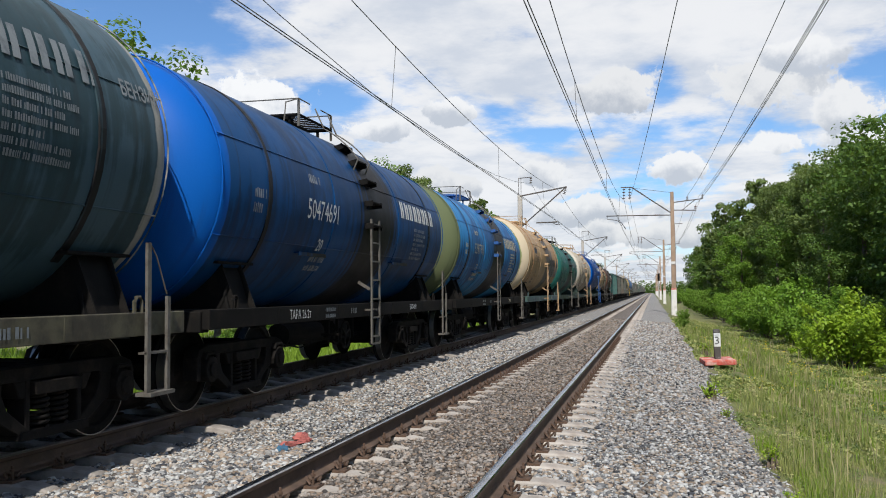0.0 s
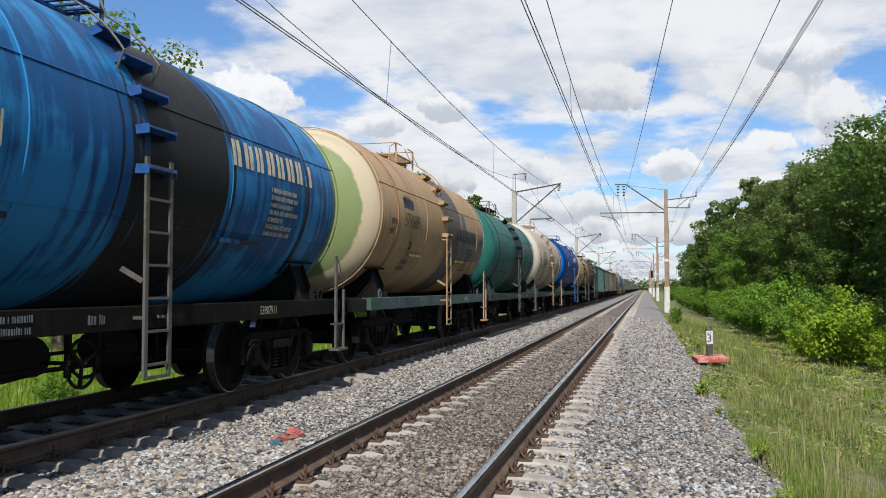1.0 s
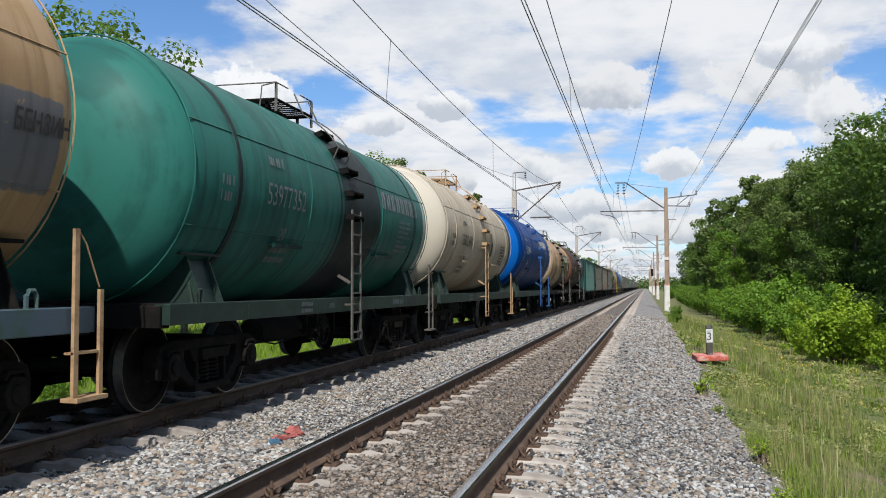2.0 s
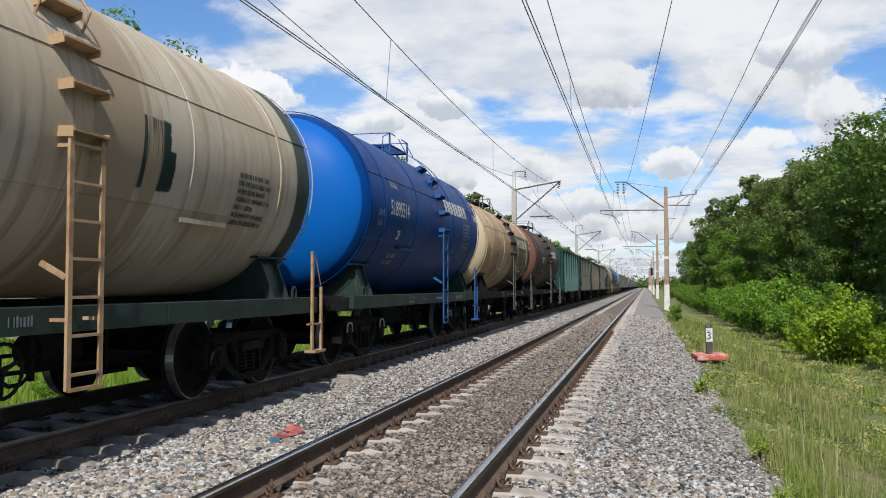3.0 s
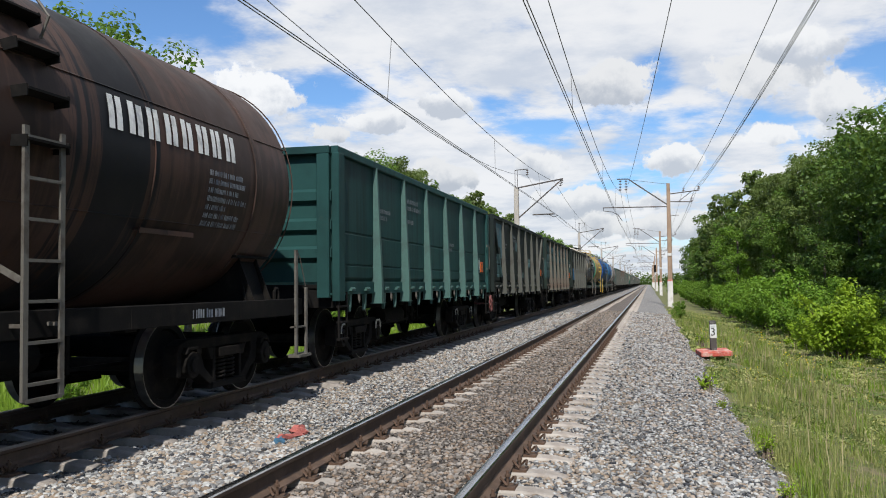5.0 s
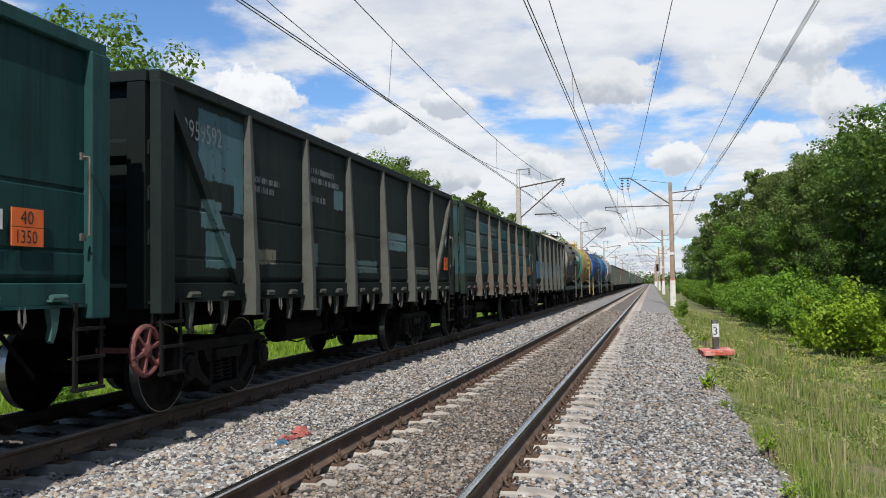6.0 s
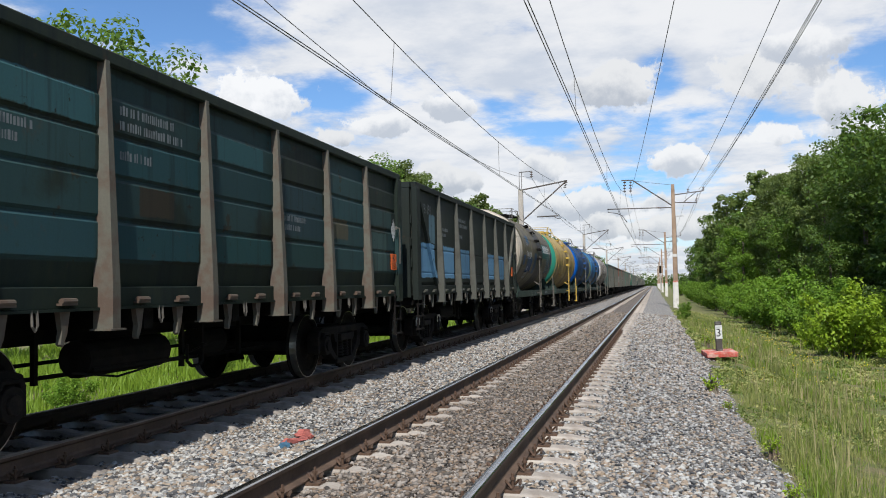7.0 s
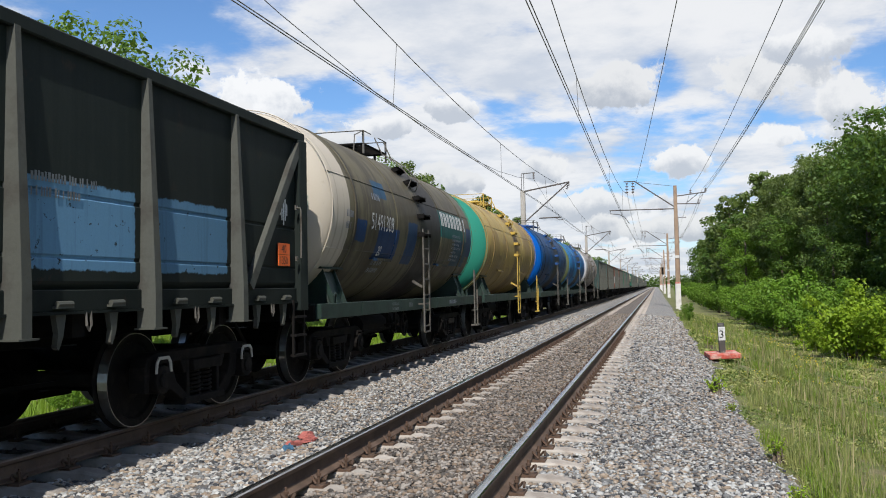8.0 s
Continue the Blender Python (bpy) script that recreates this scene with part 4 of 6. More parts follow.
def wheel_pair(bm):
    prof = [(-0.07, 0.0), (-0.1, 0.09), (-0.06, 0.13), (-0.03, 0.2), (-0.035, 0.38), (-0.07, 0.40), (-0.07, 0.4785), (0.045, 0.47), (0.06, 0.51), (0.075, 0.505), (0.08, 0.4), (0.02, 0.37), (0.02, 0.2), (0.08, 0.12), (0.08, 0.0)]
    for s in (-1, 1):
        tmp = bmesh.new()
        lathe(tmp, [(-s * h, r) for h, r in prof], "x", 32, (s * 0.79, 0, 0))
        me = bpy.data.meshes.new("tmp")
        tmp.to_mesh(me), tmp.free()
        bm.from_mesh(me)
        bpy.data.meshes.remove(me)
    tube(bm, [(-1.15, 0, 0), (1.15, 0, 0)], 0.08, 10)


def rim(bm):
    """The bright worn ring on the outer side of both wheels."""
    for s in (-1, 1):
        x = s * 0.866
        ring = [[bm.verts.new((x, r * math.cos(a), r * math.sin(a))) for a in [2 * math.pi * k / 36 for k in range(36)]] for r in (0.471, 0.4795)]
        back = [bm.verts.new((s * 0.76, 0.4805 * math.cos(a), 0.4805 * math.sin(a))) for a in [2 * math.pi * k / 36 for k in range(36)]]
        for k in range(36):
            j = (k + 1) % 36
            bm.faces.new((ring[0][k], ring[0][j], ring[1][j], ring[1][k]))
            bm.faces.new((ring[1][k], ring[1][j], back[j], back[k]))
    bmesh.ops.recalc_face_normals(bm, faces=bm.faces)


def side_frame(bm):
    """Cast side frame: top chord, pedestals over the axle boxes, sloping tension arms, spring seat."""
    x0, x1 = 0.95, 1.13
    def plate(pts, a=x0, b=x1):
        prism(bm, pts, a, b)
    plate([(-1.16, 0.60), (-1.12, 0.70), (-0.95, 0.755), (0.95, 0.755), (1.12, 0.70), (1.16, 0.60), (0.86, 0.60), (0.62, 0.64), (-0.62, 0.64), (-0.86, 0.60)])
    for s in (-1, 1):
        q = lambda pts: [(s * y, z) for y, z in pts]
        plate(q([(1.16, 0.62), (1.16, 0.36), (1.08, 0.36), (1.06, 0.62)]))
        plate(q([(0.80, 0.62), (0.76, 0.38), (0.66, 0.34), (0.62, 0.64)]))
        plate(q([(0.78, 0.42), (0.66, 0.34), (0.34, 0.16), (0.34, 0.26), (0.56, 0.42), (0.66, 0.62), (0.78, 0.62)]))
        plate(q([(0.50, 0.64), (0.42, 0.50), (0.36, 0.50), (0.36, 0.64)]))
        plate(q([(0.36, 0.64), (0.36, 0.22), (0.30, 0.22), (0.30, 0.64)]))
        plate([(s * 0.925 + 0.15 * math.cos(a), 0.4785 + 0.15 * math.sin(a)) for a in [k * math.pi / 6 for k in range(12)]], 0.98, 1.20)
        plate([(s * 0.925 + 0.09 * math.cos(a), 0.4785 + 0.09 * math.sin(a)) for a in [k * math.pi / 4 for k in range(8)]], 1.19, 1.225)
        # cap over the axle box
        plate(q([(0.78, 0.60), (0.82, 0.68), (1.03, 0.68), (1.08, 0.60), (1.04, 0.60), (1.0, 0.645), (0.85, 0.645), (0.82, 0.60)]), 1.10, 1.19)
    plate([(-0.44, 0.16), (0.44, 0.16), (0.42, 0.235), (-0.42, 0.235)], x0 - 0.06, x1 + 0.03)
    plate([(-0.29, 0.52), (0.29, 0.52), (0.31, 0.63), (-0.31, 0.63)], x0 - 0.1, x1 + 0.05)
    bmesh.ops.bevel(bm, geom=bm.edges[:], offset=0.008, segments=1, affect="EDGES")


def coil(bm):
    pts = []
    for i in range(6 * 10 + 1):
        a = 2 * math.pi * i / 10
        pts.append((0.085 * math.cos(a), 0.085 * math.sin(a), 0.235 + 0.275 * i / 60))
    tube(bm, pts, 0.017, 5)


def bolster(bm):
    box(bm, -1.0, 1.0, -0.22, 0.22, 0.50, 0.78, 0.03)
    box(bm, -0.3, 0.3, -0.3, 0.3, 0.76, 0.92, 0.02)
    for s in (-1, 1):
        box(bm, -0.9, 0.9, s * 0.42 - 0.05, s * 0.42 + 0.05, 0.3, 0.45, 0.02)
        for x in (-0.79, 0.79):
            box(bm, x - 0.05, x + 0.05, s * 0.43 - 0.05, s * 0.44 + 0.05, 0.3, 0.62, 0.02)


def axle_arc(bm):
    """A painted bow over an axle box."""
    prism(bm, [(0.155, 0.55), (0.14, 0.66), (0.09, 0.715), (-0.09, 0.715), (-0.14, 0.66), (-0.155, 0.55), (-0.125, 0.55), (-0.11, 0.645), (-0.075, 0.685), (0.075, 0.685), (0.11, 0.645), (0.125, 0.55)], 1.192, 1.205)


def add_bogie(wagon, y, turning, axle_paint=False):
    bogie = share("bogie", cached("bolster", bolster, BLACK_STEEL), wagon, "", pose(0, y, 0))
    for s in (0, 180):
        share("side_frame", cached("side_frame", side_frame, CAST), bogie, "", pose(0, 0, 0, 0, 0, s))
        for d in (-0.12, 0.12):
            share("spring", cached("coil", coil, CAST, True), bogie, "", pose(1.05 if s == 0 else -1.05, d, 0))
    for d in (-0.925, 0.925):
        if axle_paint:
            share("axle_bow", cached("axle_arc", axle_arc, GREY_PAINT), bogie, "white-painted bow over the axle box", pose(0, d, 0))
        me = cached("wheel_pair", wheel_pair, CAST, False)
        if len(me.materials) == 1:
            bm = bmesh.new()
            bm.from_mesh(me)
            n = len(bm.faces)
            rim(bm)
            bm.faces.ensure_lookup_table()
            for f in bm.faces[n:]:
                f.material_index = 1
            bm.to_mesh(me), bm.free()
            me.materials.append(TREAD)
        w = share("wheelset", me, bogie, "", pose(0, d, 0.4785))
        turning.append(w)
    return bogie


def coupler(bm):
    box(bm, -0.12, 0.12, 5.2, 5.75, 0.98, 1.16, 0.02)
    prism(bm, [(5.7, 0.92), (6.06, 0.95), (6.06, 1.2), (5.7, 1.22)], -0.2, 0.16)
    tube(bm, [(0.45, 5.45, 0.95), (0.5, 5.8, 0.55), (0.35, 6.0, 0.5)], 0.025, 6)
    tube(bm, [(0.2, 5.5, 1.2), (1.2, 5.52, 1.15), (1.3, 5.5, 0.95)], 0.012, 5)


def belly(bm):
    """Brake gear under the frame: cylinder, air tank, rods and levers."""
    lathe(bm, [(-0.35, 0.0), (-0.35, 0.17), (0.25, 0.17), (0.32, 0.1), (0.32, 0.0)], "y", 14, (0.5, 0.9, 0.72))
    lathe(bm, [(-0.75, 0.0), (-0.7, 0.18), (0.7, 0.18), (0.75, 0.0)], "y", 14, (0.75, -1.35, 0.72))
    for a, b in (((0.35, -2.9, 0.55), (0.35, 2.9, 0.5)), ((0.9, -2.0, 0.62), (0.9, -0.2, 0.6)), ((-0.4, -3, 0.6), (-0.4, 3, 0.6))):
        bar(bm, a, b, 0.04)
    for y, x in ((-0.3, 0.85), (0.15, 0.85), (1.6, 0.6), (-2.3, 0.5)):
        bar(bm, (x, y, 0.98), (x, y, 0.5), 0.05)
    tube(bm, [(0.95, -0.35, 0.75), (0.95, -0.35, 0.56), (0.95, -0.25, 0.5), (0.95, -0.1, 0.5), (0.95, 0.0, 0.56), (0.95, 0.0, 0.75)], 0.02, 5)
    tube(bm, [(0.9, -2.3, 0.62), (0.9, -1.6, 0.52), (0.9, -0.6, 0.6), (0.9, 0.4, 0.75)], 0.012, 5)


def hand_wheel(bm):
    c = Vector((1.32, 0, 0.68))
    tube(bm, [c + Vector((0, 0.21 * math.cos(a), 0.21 * math.sin(a))) for a in [2 * math.pi * k / 20 for k in range(20)]], 0.016, 6, True)
    for k in range(3):
        a = 2 * math.pi * k / 3 + 0.4
        bar(bm, c, c + Vector((0, 0.2 * math.cos(a), 0.2 * math.sin(a))), 0.025)
    bar(bm, (0.8, 0, 0.68), (1.34, 0, 0.68), 0.035)


def side_sill(bm):
    box(bm, 1.38, 1.47, -5.42, 5.42, 0.95, 1.17, 0.008)
    box(bm, 1.30, 1.40, -5.42, 5.42, 1.13, 1.165)
    for y in (-3.6, -1.4, 1.4, 3.6):
        box(bm, 1.465, 1.475, y - 0.05, y + 0.05, 0.96, 1.16)


def frame_mid(bm):
    box(bm, -0.22, 0.22, -5.4, 5.4, 0.85, 1.2, 0.01)
    for y in (-5.36, -3.9, -1.5, 1.5, 3.9, 5.36):
        box(bm, -1.38, 1.38, y - 0.1, y + 0.1, 0.92, 1.15, 0.01)
    for s in (-1, 1):
        box(bm, -1.38, 1.38, s * 4.6 - 0.78, s * 4.6 + 0.78, 1.15, 1.165)


TOP = 1.70


def saddle(bm):
    """A tank saddle: the outer plate, leaning in from the frame to the barrel's underside."""
    lo = [bm.verts.new(p) for p in ((1.30, -0.30, 1.165), (1.30, 0.30, 1.165), (1.27, 0.30, 1.165), (1.27, -0.30, 1.165))]
    hi = [bm.verts.new(p) for p in ((1.13, -0.20, TOP), (1.13, 0.20, TOP), (1.10, 0.20, TOP), (1.10, -0.20, TOP))]
    for i in range(4):
        bm.faces.new((lo[i], lo[(i + 1) % 4], hi[(i + 1) % 4], hi[i]))
    bm.faces.new(lo[::-1]), bm.faces.new(hi)
    bmesh.ops.recalc_face_normals(bm, faces=bm.faces)


def gusset(bm):
    """A cross web under the tank; its sloping outer edge shows."""
    vs = [bm.verts.new(p) for p in ((1.38, -.012, 1.165), (1.38, .012, 1.165), (0.2, .012, 1.165), (0.2, -.012, 1.165))]
    ws = [bm.verts.new(p) for p in ((1.17, -.012, TOP), (1.17, .012, TOP), (0.2, .012, 1.25), (0.2, -.012, 1.25))]
    for i in range(4):
        bm.faces.new((vs[i], vs[(i + 1) % 4], ws[(i + 1) % 4], ws[i]))
    bm.faces.new(vs[::-1]), bm.faces.new(ws)
    bmesh.ops.recalc_face_normals(bm, faces=bm.faces)


def saddle_cap(bm):
    box(bm, 1.04, 1.24, -0.46, 0.46, TOP - 0.01, TOP + 0.02)


def lug(bm):
    tube(bm, [(1.40, -0.06, 1.15), (1.40, -0.06, 1.27), (1.40, -0.03, 1.31), (1.40, 0.03, 1.31), (1.40, 0.06, 1.27), (1.40, 0.06, 1.15)], 0.02, 5)


def strap(bm, r, zc):
    """A steel band over the tank, down to the saddles."""
    for a, b in zip([-0.80 + k * 4.74 / 40 for k in range(40)], [-0.80 + (k + 1) * 4.74 / 40 for k in range(40)]):
        ps = [bm.verts.new((q * math.cos(t), y, zc + q * math.sin(t))) for t in (a, b) for q, y in ((r + 0.001, -0.05), (r + 0.016, -0.045), (r + 0.016, 0.045), (r + 0.001, 0.05))]
        for i in range(3):
            bm.faces.new((ps[i], ps[i + 1], ps[i + 5], ps[i + 4]))
    bmesh.ops.remove_doubles(bm, verts=bm.verts, dist=1e-4)
    bmesh.ops.recalc_face_normals(bm, faces=bm.faces)


def shell(bm, r, zc, half):
    """The barrel with rounded, elliptical ends."""
    half, depth, k = half - 0.17, 0.75, 12
    cap = [(depth * math.cos(a), r * math.sin(a) ** 0.96) for a in [i * math.pi / 2 / k for i in range(1, k)]]
    prof = [(-half - depth, 0.0)] + [(-half - d, q) for d, q in cap]
    prof += [(y, r) for y in (-half, -half * .5, 0, half * .5, half)]
    prof += [(half + d, q) for d, q in reversed(cap)] + [(half + depth, 0.0)]
    lathe(bm, prof, "y", 64, (0, 0, zc))


def seams(bm, r, zc, half):
    for y in (-half + 0.0, -1.7, 1.7, half):
        tube(bm, [((r + 0.002) * math.cos(a), y, zc + (r + 0.002) * math.sin(a)) for a in [2 * math.pi * k / 56 for k in range(56)]], 0.009, 4, True)
    for z in (0.52, -0.62):
        x = math.sqrt(r * r - z * z)
        for s in (-1, 1):
            tube(bm, [(s * (x + 0.002), -half, zc + z), (s * (x + 0.002), half, zc + z)], 0.009, 4)


def rungs_at():
    return [0.62 + 0.31 * k for k in range(7)]


def ladder_rail(bm):
    for y in (-0.21, 0.21):
        bar(bm, (1.56, y, 0.5), (1.56, y, 2.56), 0.02 if y > 0 else 0.026, 0.055, (0, 1, 0))
    bar(bm, (1.56, -0.21, 0.5), (1.56, 0.21, 0.5), 0.03, 0.03)
    for y in (-0.21, 0.21):
        bar(bm, (1.4, y, 1.06), (1.56, y, 1.06), 0.03, 0.03)
        bar(bm, (1.42, y, 2.46), (1.56, y, 2.46), 0.03, 0.03)
    bar(bm, (1.52, -0.2, 1.40), (1.34, -0.27, 1.52), 0.022, 0.05)


def rung(bm):
    bar(bm, (1.56, -0.2, 0), (1.56, 0.2, 0), 0.03, 0.025)


def climb_rail(bm, r, zc):
    """A curved hand rail that follows the barrel up to the platform."""
    y = 0.30
    pts = [((r + 0.17) * math.cos(a), y, zc + (r + 0.17) * math.sin(a)) for a in [radians(d) for d in range(34, 63, 4)]]
    pts = [((r + 0.01) * math.cos(radians(30)), y, zc + (r + 0.01) * math.sin(radians(30)))] + pts + [(0.63, y, zc + r + 0.32)]
    tube(bm, pts, 0.013, 6)


def climb_step(bm):
    box(bm, -0.02, 0.14, -0.24, 0.24, -0.01, 0.01)
    for y in (-0.26, 0.26):
        box(bm, -0.02, 0.13, y * 0.93 - 0.006, y * 0.93 + 0.006, -0.06, 0.03)


def platform_deck(bm):
    """The deck's outer frame, one bent angle bar."""
    tube(bm, [(-0.74, -0.9, 0.135), (0.74, -0.9, 0.135), (0.74, 0.95, 0.135), (-0.74, 0.95, 0.135)], 0.03, 4, True)


def deck_bar(bm):
    bar(bm, (0, -0.88, 0.135), (0, 0.93, 0.135), 0.04, 0.05)


def deck_leg(bm):
    bar(bm, (0, 0, -0.15), (0, 0, 0.13), 0.05)


def slat(bm):
    box(bm, -0.72, 0.72, 0, 0.06, 0.15, 0.172)


def platform_rail(bm):
    for y in (-0.9, 0.95):
        for x in (-0.74, 0.74):
            bar(bm, (x, y, -0.1), (x, y, 0.46), 0.045, 0.03)
        tube(bm, [(-0.74, y, 0.46), (0.74, y, 0.46)], 0.014, 5)
    tube(bm, [(0.74, -1.65, -0.2), (0.74, -1.55, 0.25), (0.74, -0.9, 0.46), (0.74, -0.32, 0.46)], 0.014, 5)
    tube(bm, [(0.74, 0.32, 0.46), (0.74, 0.95, 0.46)], 0.014, 5)


def hatch(bm):
    lathe(bm, [(-0.08, 0.33), (0.14, 0.33), (0.14, 0.38), (0.18, 0.38), (0.21, 0.30), (0.24, 0.0)], "z", 18, (0, -0.35, 0))
    bar(bm, (-0.4, -0.35, 0.22), (0.42, -0.35, 0.22), 0.06, 0.05)


def valve(bm):
    lathe(bm, [(-0.05, 0.07), (0.24, 0.07), (0.27, 0.0)], "z", 10, (0.15, 0.55, 0))


def end_step(bm):
    """Two uprights with a foot board, at the corner of the wagon."""
    bar(bm, (1.52, -0.17, 0.42), (1.52, -0.17, 1.82), 0.03, 0.06, (0, 1, 0))
    bar(bm, (1.52, 0.17, 0.42), (1.52, 0.17, 1.32), 0.03, 0.05, (0, 1, 0))
    box(bm, 1.42, 1.58, -0.21, 0.21, 0.39, 0.425)
    box(bm, 1.44, 1.53, -0.2, 0.2, 0.78, 0.80)
    tube(bm, [(1.52, -0.15, 1.82), (1.53, -0.05, 1.7), (1.52, 0.15, 1.34)], 0.008, 5)


def shelf(bm):
    box(bm, 0, 0.09, -0.5, 0.5, -0.012, 0.012)
    box(bm, 0.08, 0.092, -0.5, 0.5, -0.04, 0.012)


def bars(parent, rows, size, mat, place, seed, name="writing"):
    """Writing that cannot be read: rows of short plain bars. rows: lengths in metres."""
    r = random.Random(seed)
    bm = bmesh.new()
    for i, length in enumerate(rows):
        u = 0.0
        while u < length:
            w = size * r.uniform(0.16, 0.40)
            v0, v1 = -i * size * 1.5, -i * size * 1.5 + size * r.uniform(0.8, 1.0)
            bm.faces.new([bm.verts.new(place(a, b)) for a, b in ((u, v0), (u + w, v0), (u + w, v1), (u, v1))])
            u += w + size * (0.16 if r.random() < 0.8 else 0.5)
    bmesh.ops.recalc_face_normals(bm, faces=bm.faces)
    return tagged(part(name, bm, mat, parent), "", "", "", "stuff")


def emblem(parent, size, length, mat, place):
    """A company's lettering, drawn as plain slanted blocks of its size."""
    bm = bmesh.new()
    n = 8
    w = length / n
    def stroke(u0, u1, v0, v1):
        for j in range(3):
            a, b = v0 + (v1 - v0) * j / 3, v0 + (v1 - v0) * (j + 1) / 3
            bm.faces.new([bm.verts.new(place(p + .1 * q, q)) for p, q in ((u0, a), (u1, a), (u1, b), (u0, b))])
    for k in range(n):
        u, wide = k * w, w * (0.66, 0.72, 0.62, 0.7)[k % 4]
        stroke(u, u + wide * 0.42, 0, size)
        stroke(u + wide * 0.58, u + wide, 0, size * (1, 0.94, 1)[k % 3])
    bmesh.ops.recalc_face_normals(bm, faces=bm.faces)
    return tagged(part("emblem", bm, mat, parent, "company lettering as plain blocks"), "", "", "", "stuff")


def on_barrel(r, zc, y0, z0):
    a0 = math.asin(max(-1, min(1, (z0 - zc) / r)))
    return lambda u, v: ((r + 0.013) * math.cos(a0 + v / r), y0 + u, zc + (r + 0.013) * math.sin(a0 + v / r))


def on_side(x, y0, z0):
    return lambda u, v: (x, y0 + u, z0 + v)


TURNING, WAGONS = [], []


def tank_wagon(s, label, paint, r=1.5, trim=BLACK_STEEL, frame_mat=BLACK_STEEL, rail_mat=None, ink=WHITE, number="", side_no="", brand=True, near=True, mark_y=-3.2, mark_z=-0.42, brand_y=1.7, brand_z=-0.05, product="", tare="", strap_mat=None, half=5.0, lift=1.12, ladder_y=0.0, step_y=5.25, axle_paint=False):
    """A four-axle tank wagon with all its fittings; s: its place along the track at the start."""
    zc, zm = lift + r, 1.30 + r
    w = tagged(new("tank_wagon"), label, "tank wagon", "wagons of the train")
    me = bpy.data.meshes.new("tank")
    bm = bmesh.new()
    shell(bm, r, 0, half)
    bm.to_mesh(me), bm.free()
    me.materials.append(paint), me.shade_smooth()
    tank = share("tank", me, w, "", pose(0, 0, zc))
    rail_mat = rail_mat or trim
    saddle_mat = GREEN_STEEL if frame_mat is GREEN_STEEL else BLACK_STEEL
    share("weld_seams", cached("weld_seams%.2f_%.2f" % (r, half), lambda b: seams(b, r, 0, half), paint), tank)
    for y in (-3.95, 3.95):
        share("strap", cached("strap%.2f" % r, lambda b: strap(b, r, 0), strap_mat or paint), tank, "", pose(0, y, 0))
    for y in (-4.35, 4.35):
        for t in (0, 180):
            sad = share("saddle", cached("saddle", saddle, saddle_mat), w, "", pose(0, y, 0, 0, 0, t))
            share("cap_plate", cached("saddle_cap", saddle_cap, saddle_mat), sad)
            for q in (-0.24, 0.24):
                share("gusset", cached("gusset", gusset, saddle_mat), sad, "", pose(0, q, 0))
    for t in (0, 180):
        share("side_sill", cached("side_sill", side_sill, frame_mat), w, "", pose(0, 0, 0, 0, 0, t))
        share("coupler", cached("coupler", coupler, CAST), w, "", pose(0, 0, 0, 0, 0, t))
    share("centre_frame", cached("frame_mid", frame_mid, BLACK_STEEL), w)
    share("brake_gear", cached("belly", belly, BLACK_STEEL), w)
    lad = share("ladder", cached("ladder_rail", ladder_rail, rail_mat), w, "", pose(r - 1.47, ladder_y, 0))
    for z in rungs_at():
        share("rung", cached("rung", rung, rail_mat), lad, "", pose(0, 0, z))
    plat = share("platform", cached("platform_deck", platform_deck, trim), w, "", pose(0, ladder_y - 0.3, zc + r - 0.02) @ Matrix.Diagonal((0.85, 0.78, 0.8, 1)))
    for q in (-0.25, 0.25):
        share("deck_bar", cached("deck_bar", deck_bar, trim), plat, "", pose(q, 0, 0))
    for q in (-0.5, 0.5):
        for d in (-0.75, 0.8):
            share("leg", cached("deck_leg", deck_leg, trim), plat, "", pose(q, d, 0))
    share("railing", cached("platform_rail", platform_rail, rail_mat), plat)
    share("hatch", cached("hatch", hatch, trim), plat)
    share("valve", cached("valve", valve, trim), plat)
    for q in range(10):
        share("slat", cached("slat", slat, trim), plat, "", pose(0, -0.85 + q * 0.19, 0))
    climb = share("climbing_rail", cached("climb_rail%.2f" % r, lambda b: climb_rail(b, r, 0), rail_mat), w, "", pose(0, ladder_y, zc))
    share("climbing_rail", cached("climb_rail%.2f" % r, lambda b: climb_rail(b, r, 0), rail_mat), w, "", pose(0, ladder_y - 0.6, zc))
    for d in (-6, 8, 22, 36, 50):
        a = radians(d)
        share("climbing_step", cached("climb_step", climb_step, trim), climb, "", pose((r + 0.01) * math.cos(a), 0, (r + 0.01) * math.sin(a), 0, -d * 0.4, 0))
    share("end_step", cached("end_step", end_step, rail_mat), w, "", pose(0, step_y, 0))
    for y in (-2.3, 2.1):
        q = math.sqrt(r * r - 0.72 ** 2)
        share("shelf_strip", cached("shelf", shelf, paint), w, "", pose(q - 0.01, y, zc - 0.72))
    for y in (-4.7, 4.7):
        share("lifting_lug", cached("lug", lug, frame_mat), w, "", pose(0, y, 0))
    share("hand_brake_wheel", cached("hand_wheel", hand_wheel, CAST), w, "", pose(0, -0.75, 0))
    turn = TURNING if near else []
    for y in (-3.9, 3.9):
        add_bogie(w, y, turn, axle_paint)
    k = int(s * 10)
    faint = FAINT if ink is WHITE else ink
    if near:
        if number:
            letters(w, number, 0.40, ink, on_barrel(r, zc, mark_y, zm + mark_z), "running_number", 0.0, 0.80)
            letters(w, "20", 0.26, ink, on_barrel(r, zc, mark_y + 0.6, zm + mark_z - 0.42), "code", 0.003, 0.8)
        bars(w, [0.42, 0.0, 0.0], 0.13, faint, on_barrel(r, zc, mark_y + 0.1, zm + mark_z + 0.5), k)
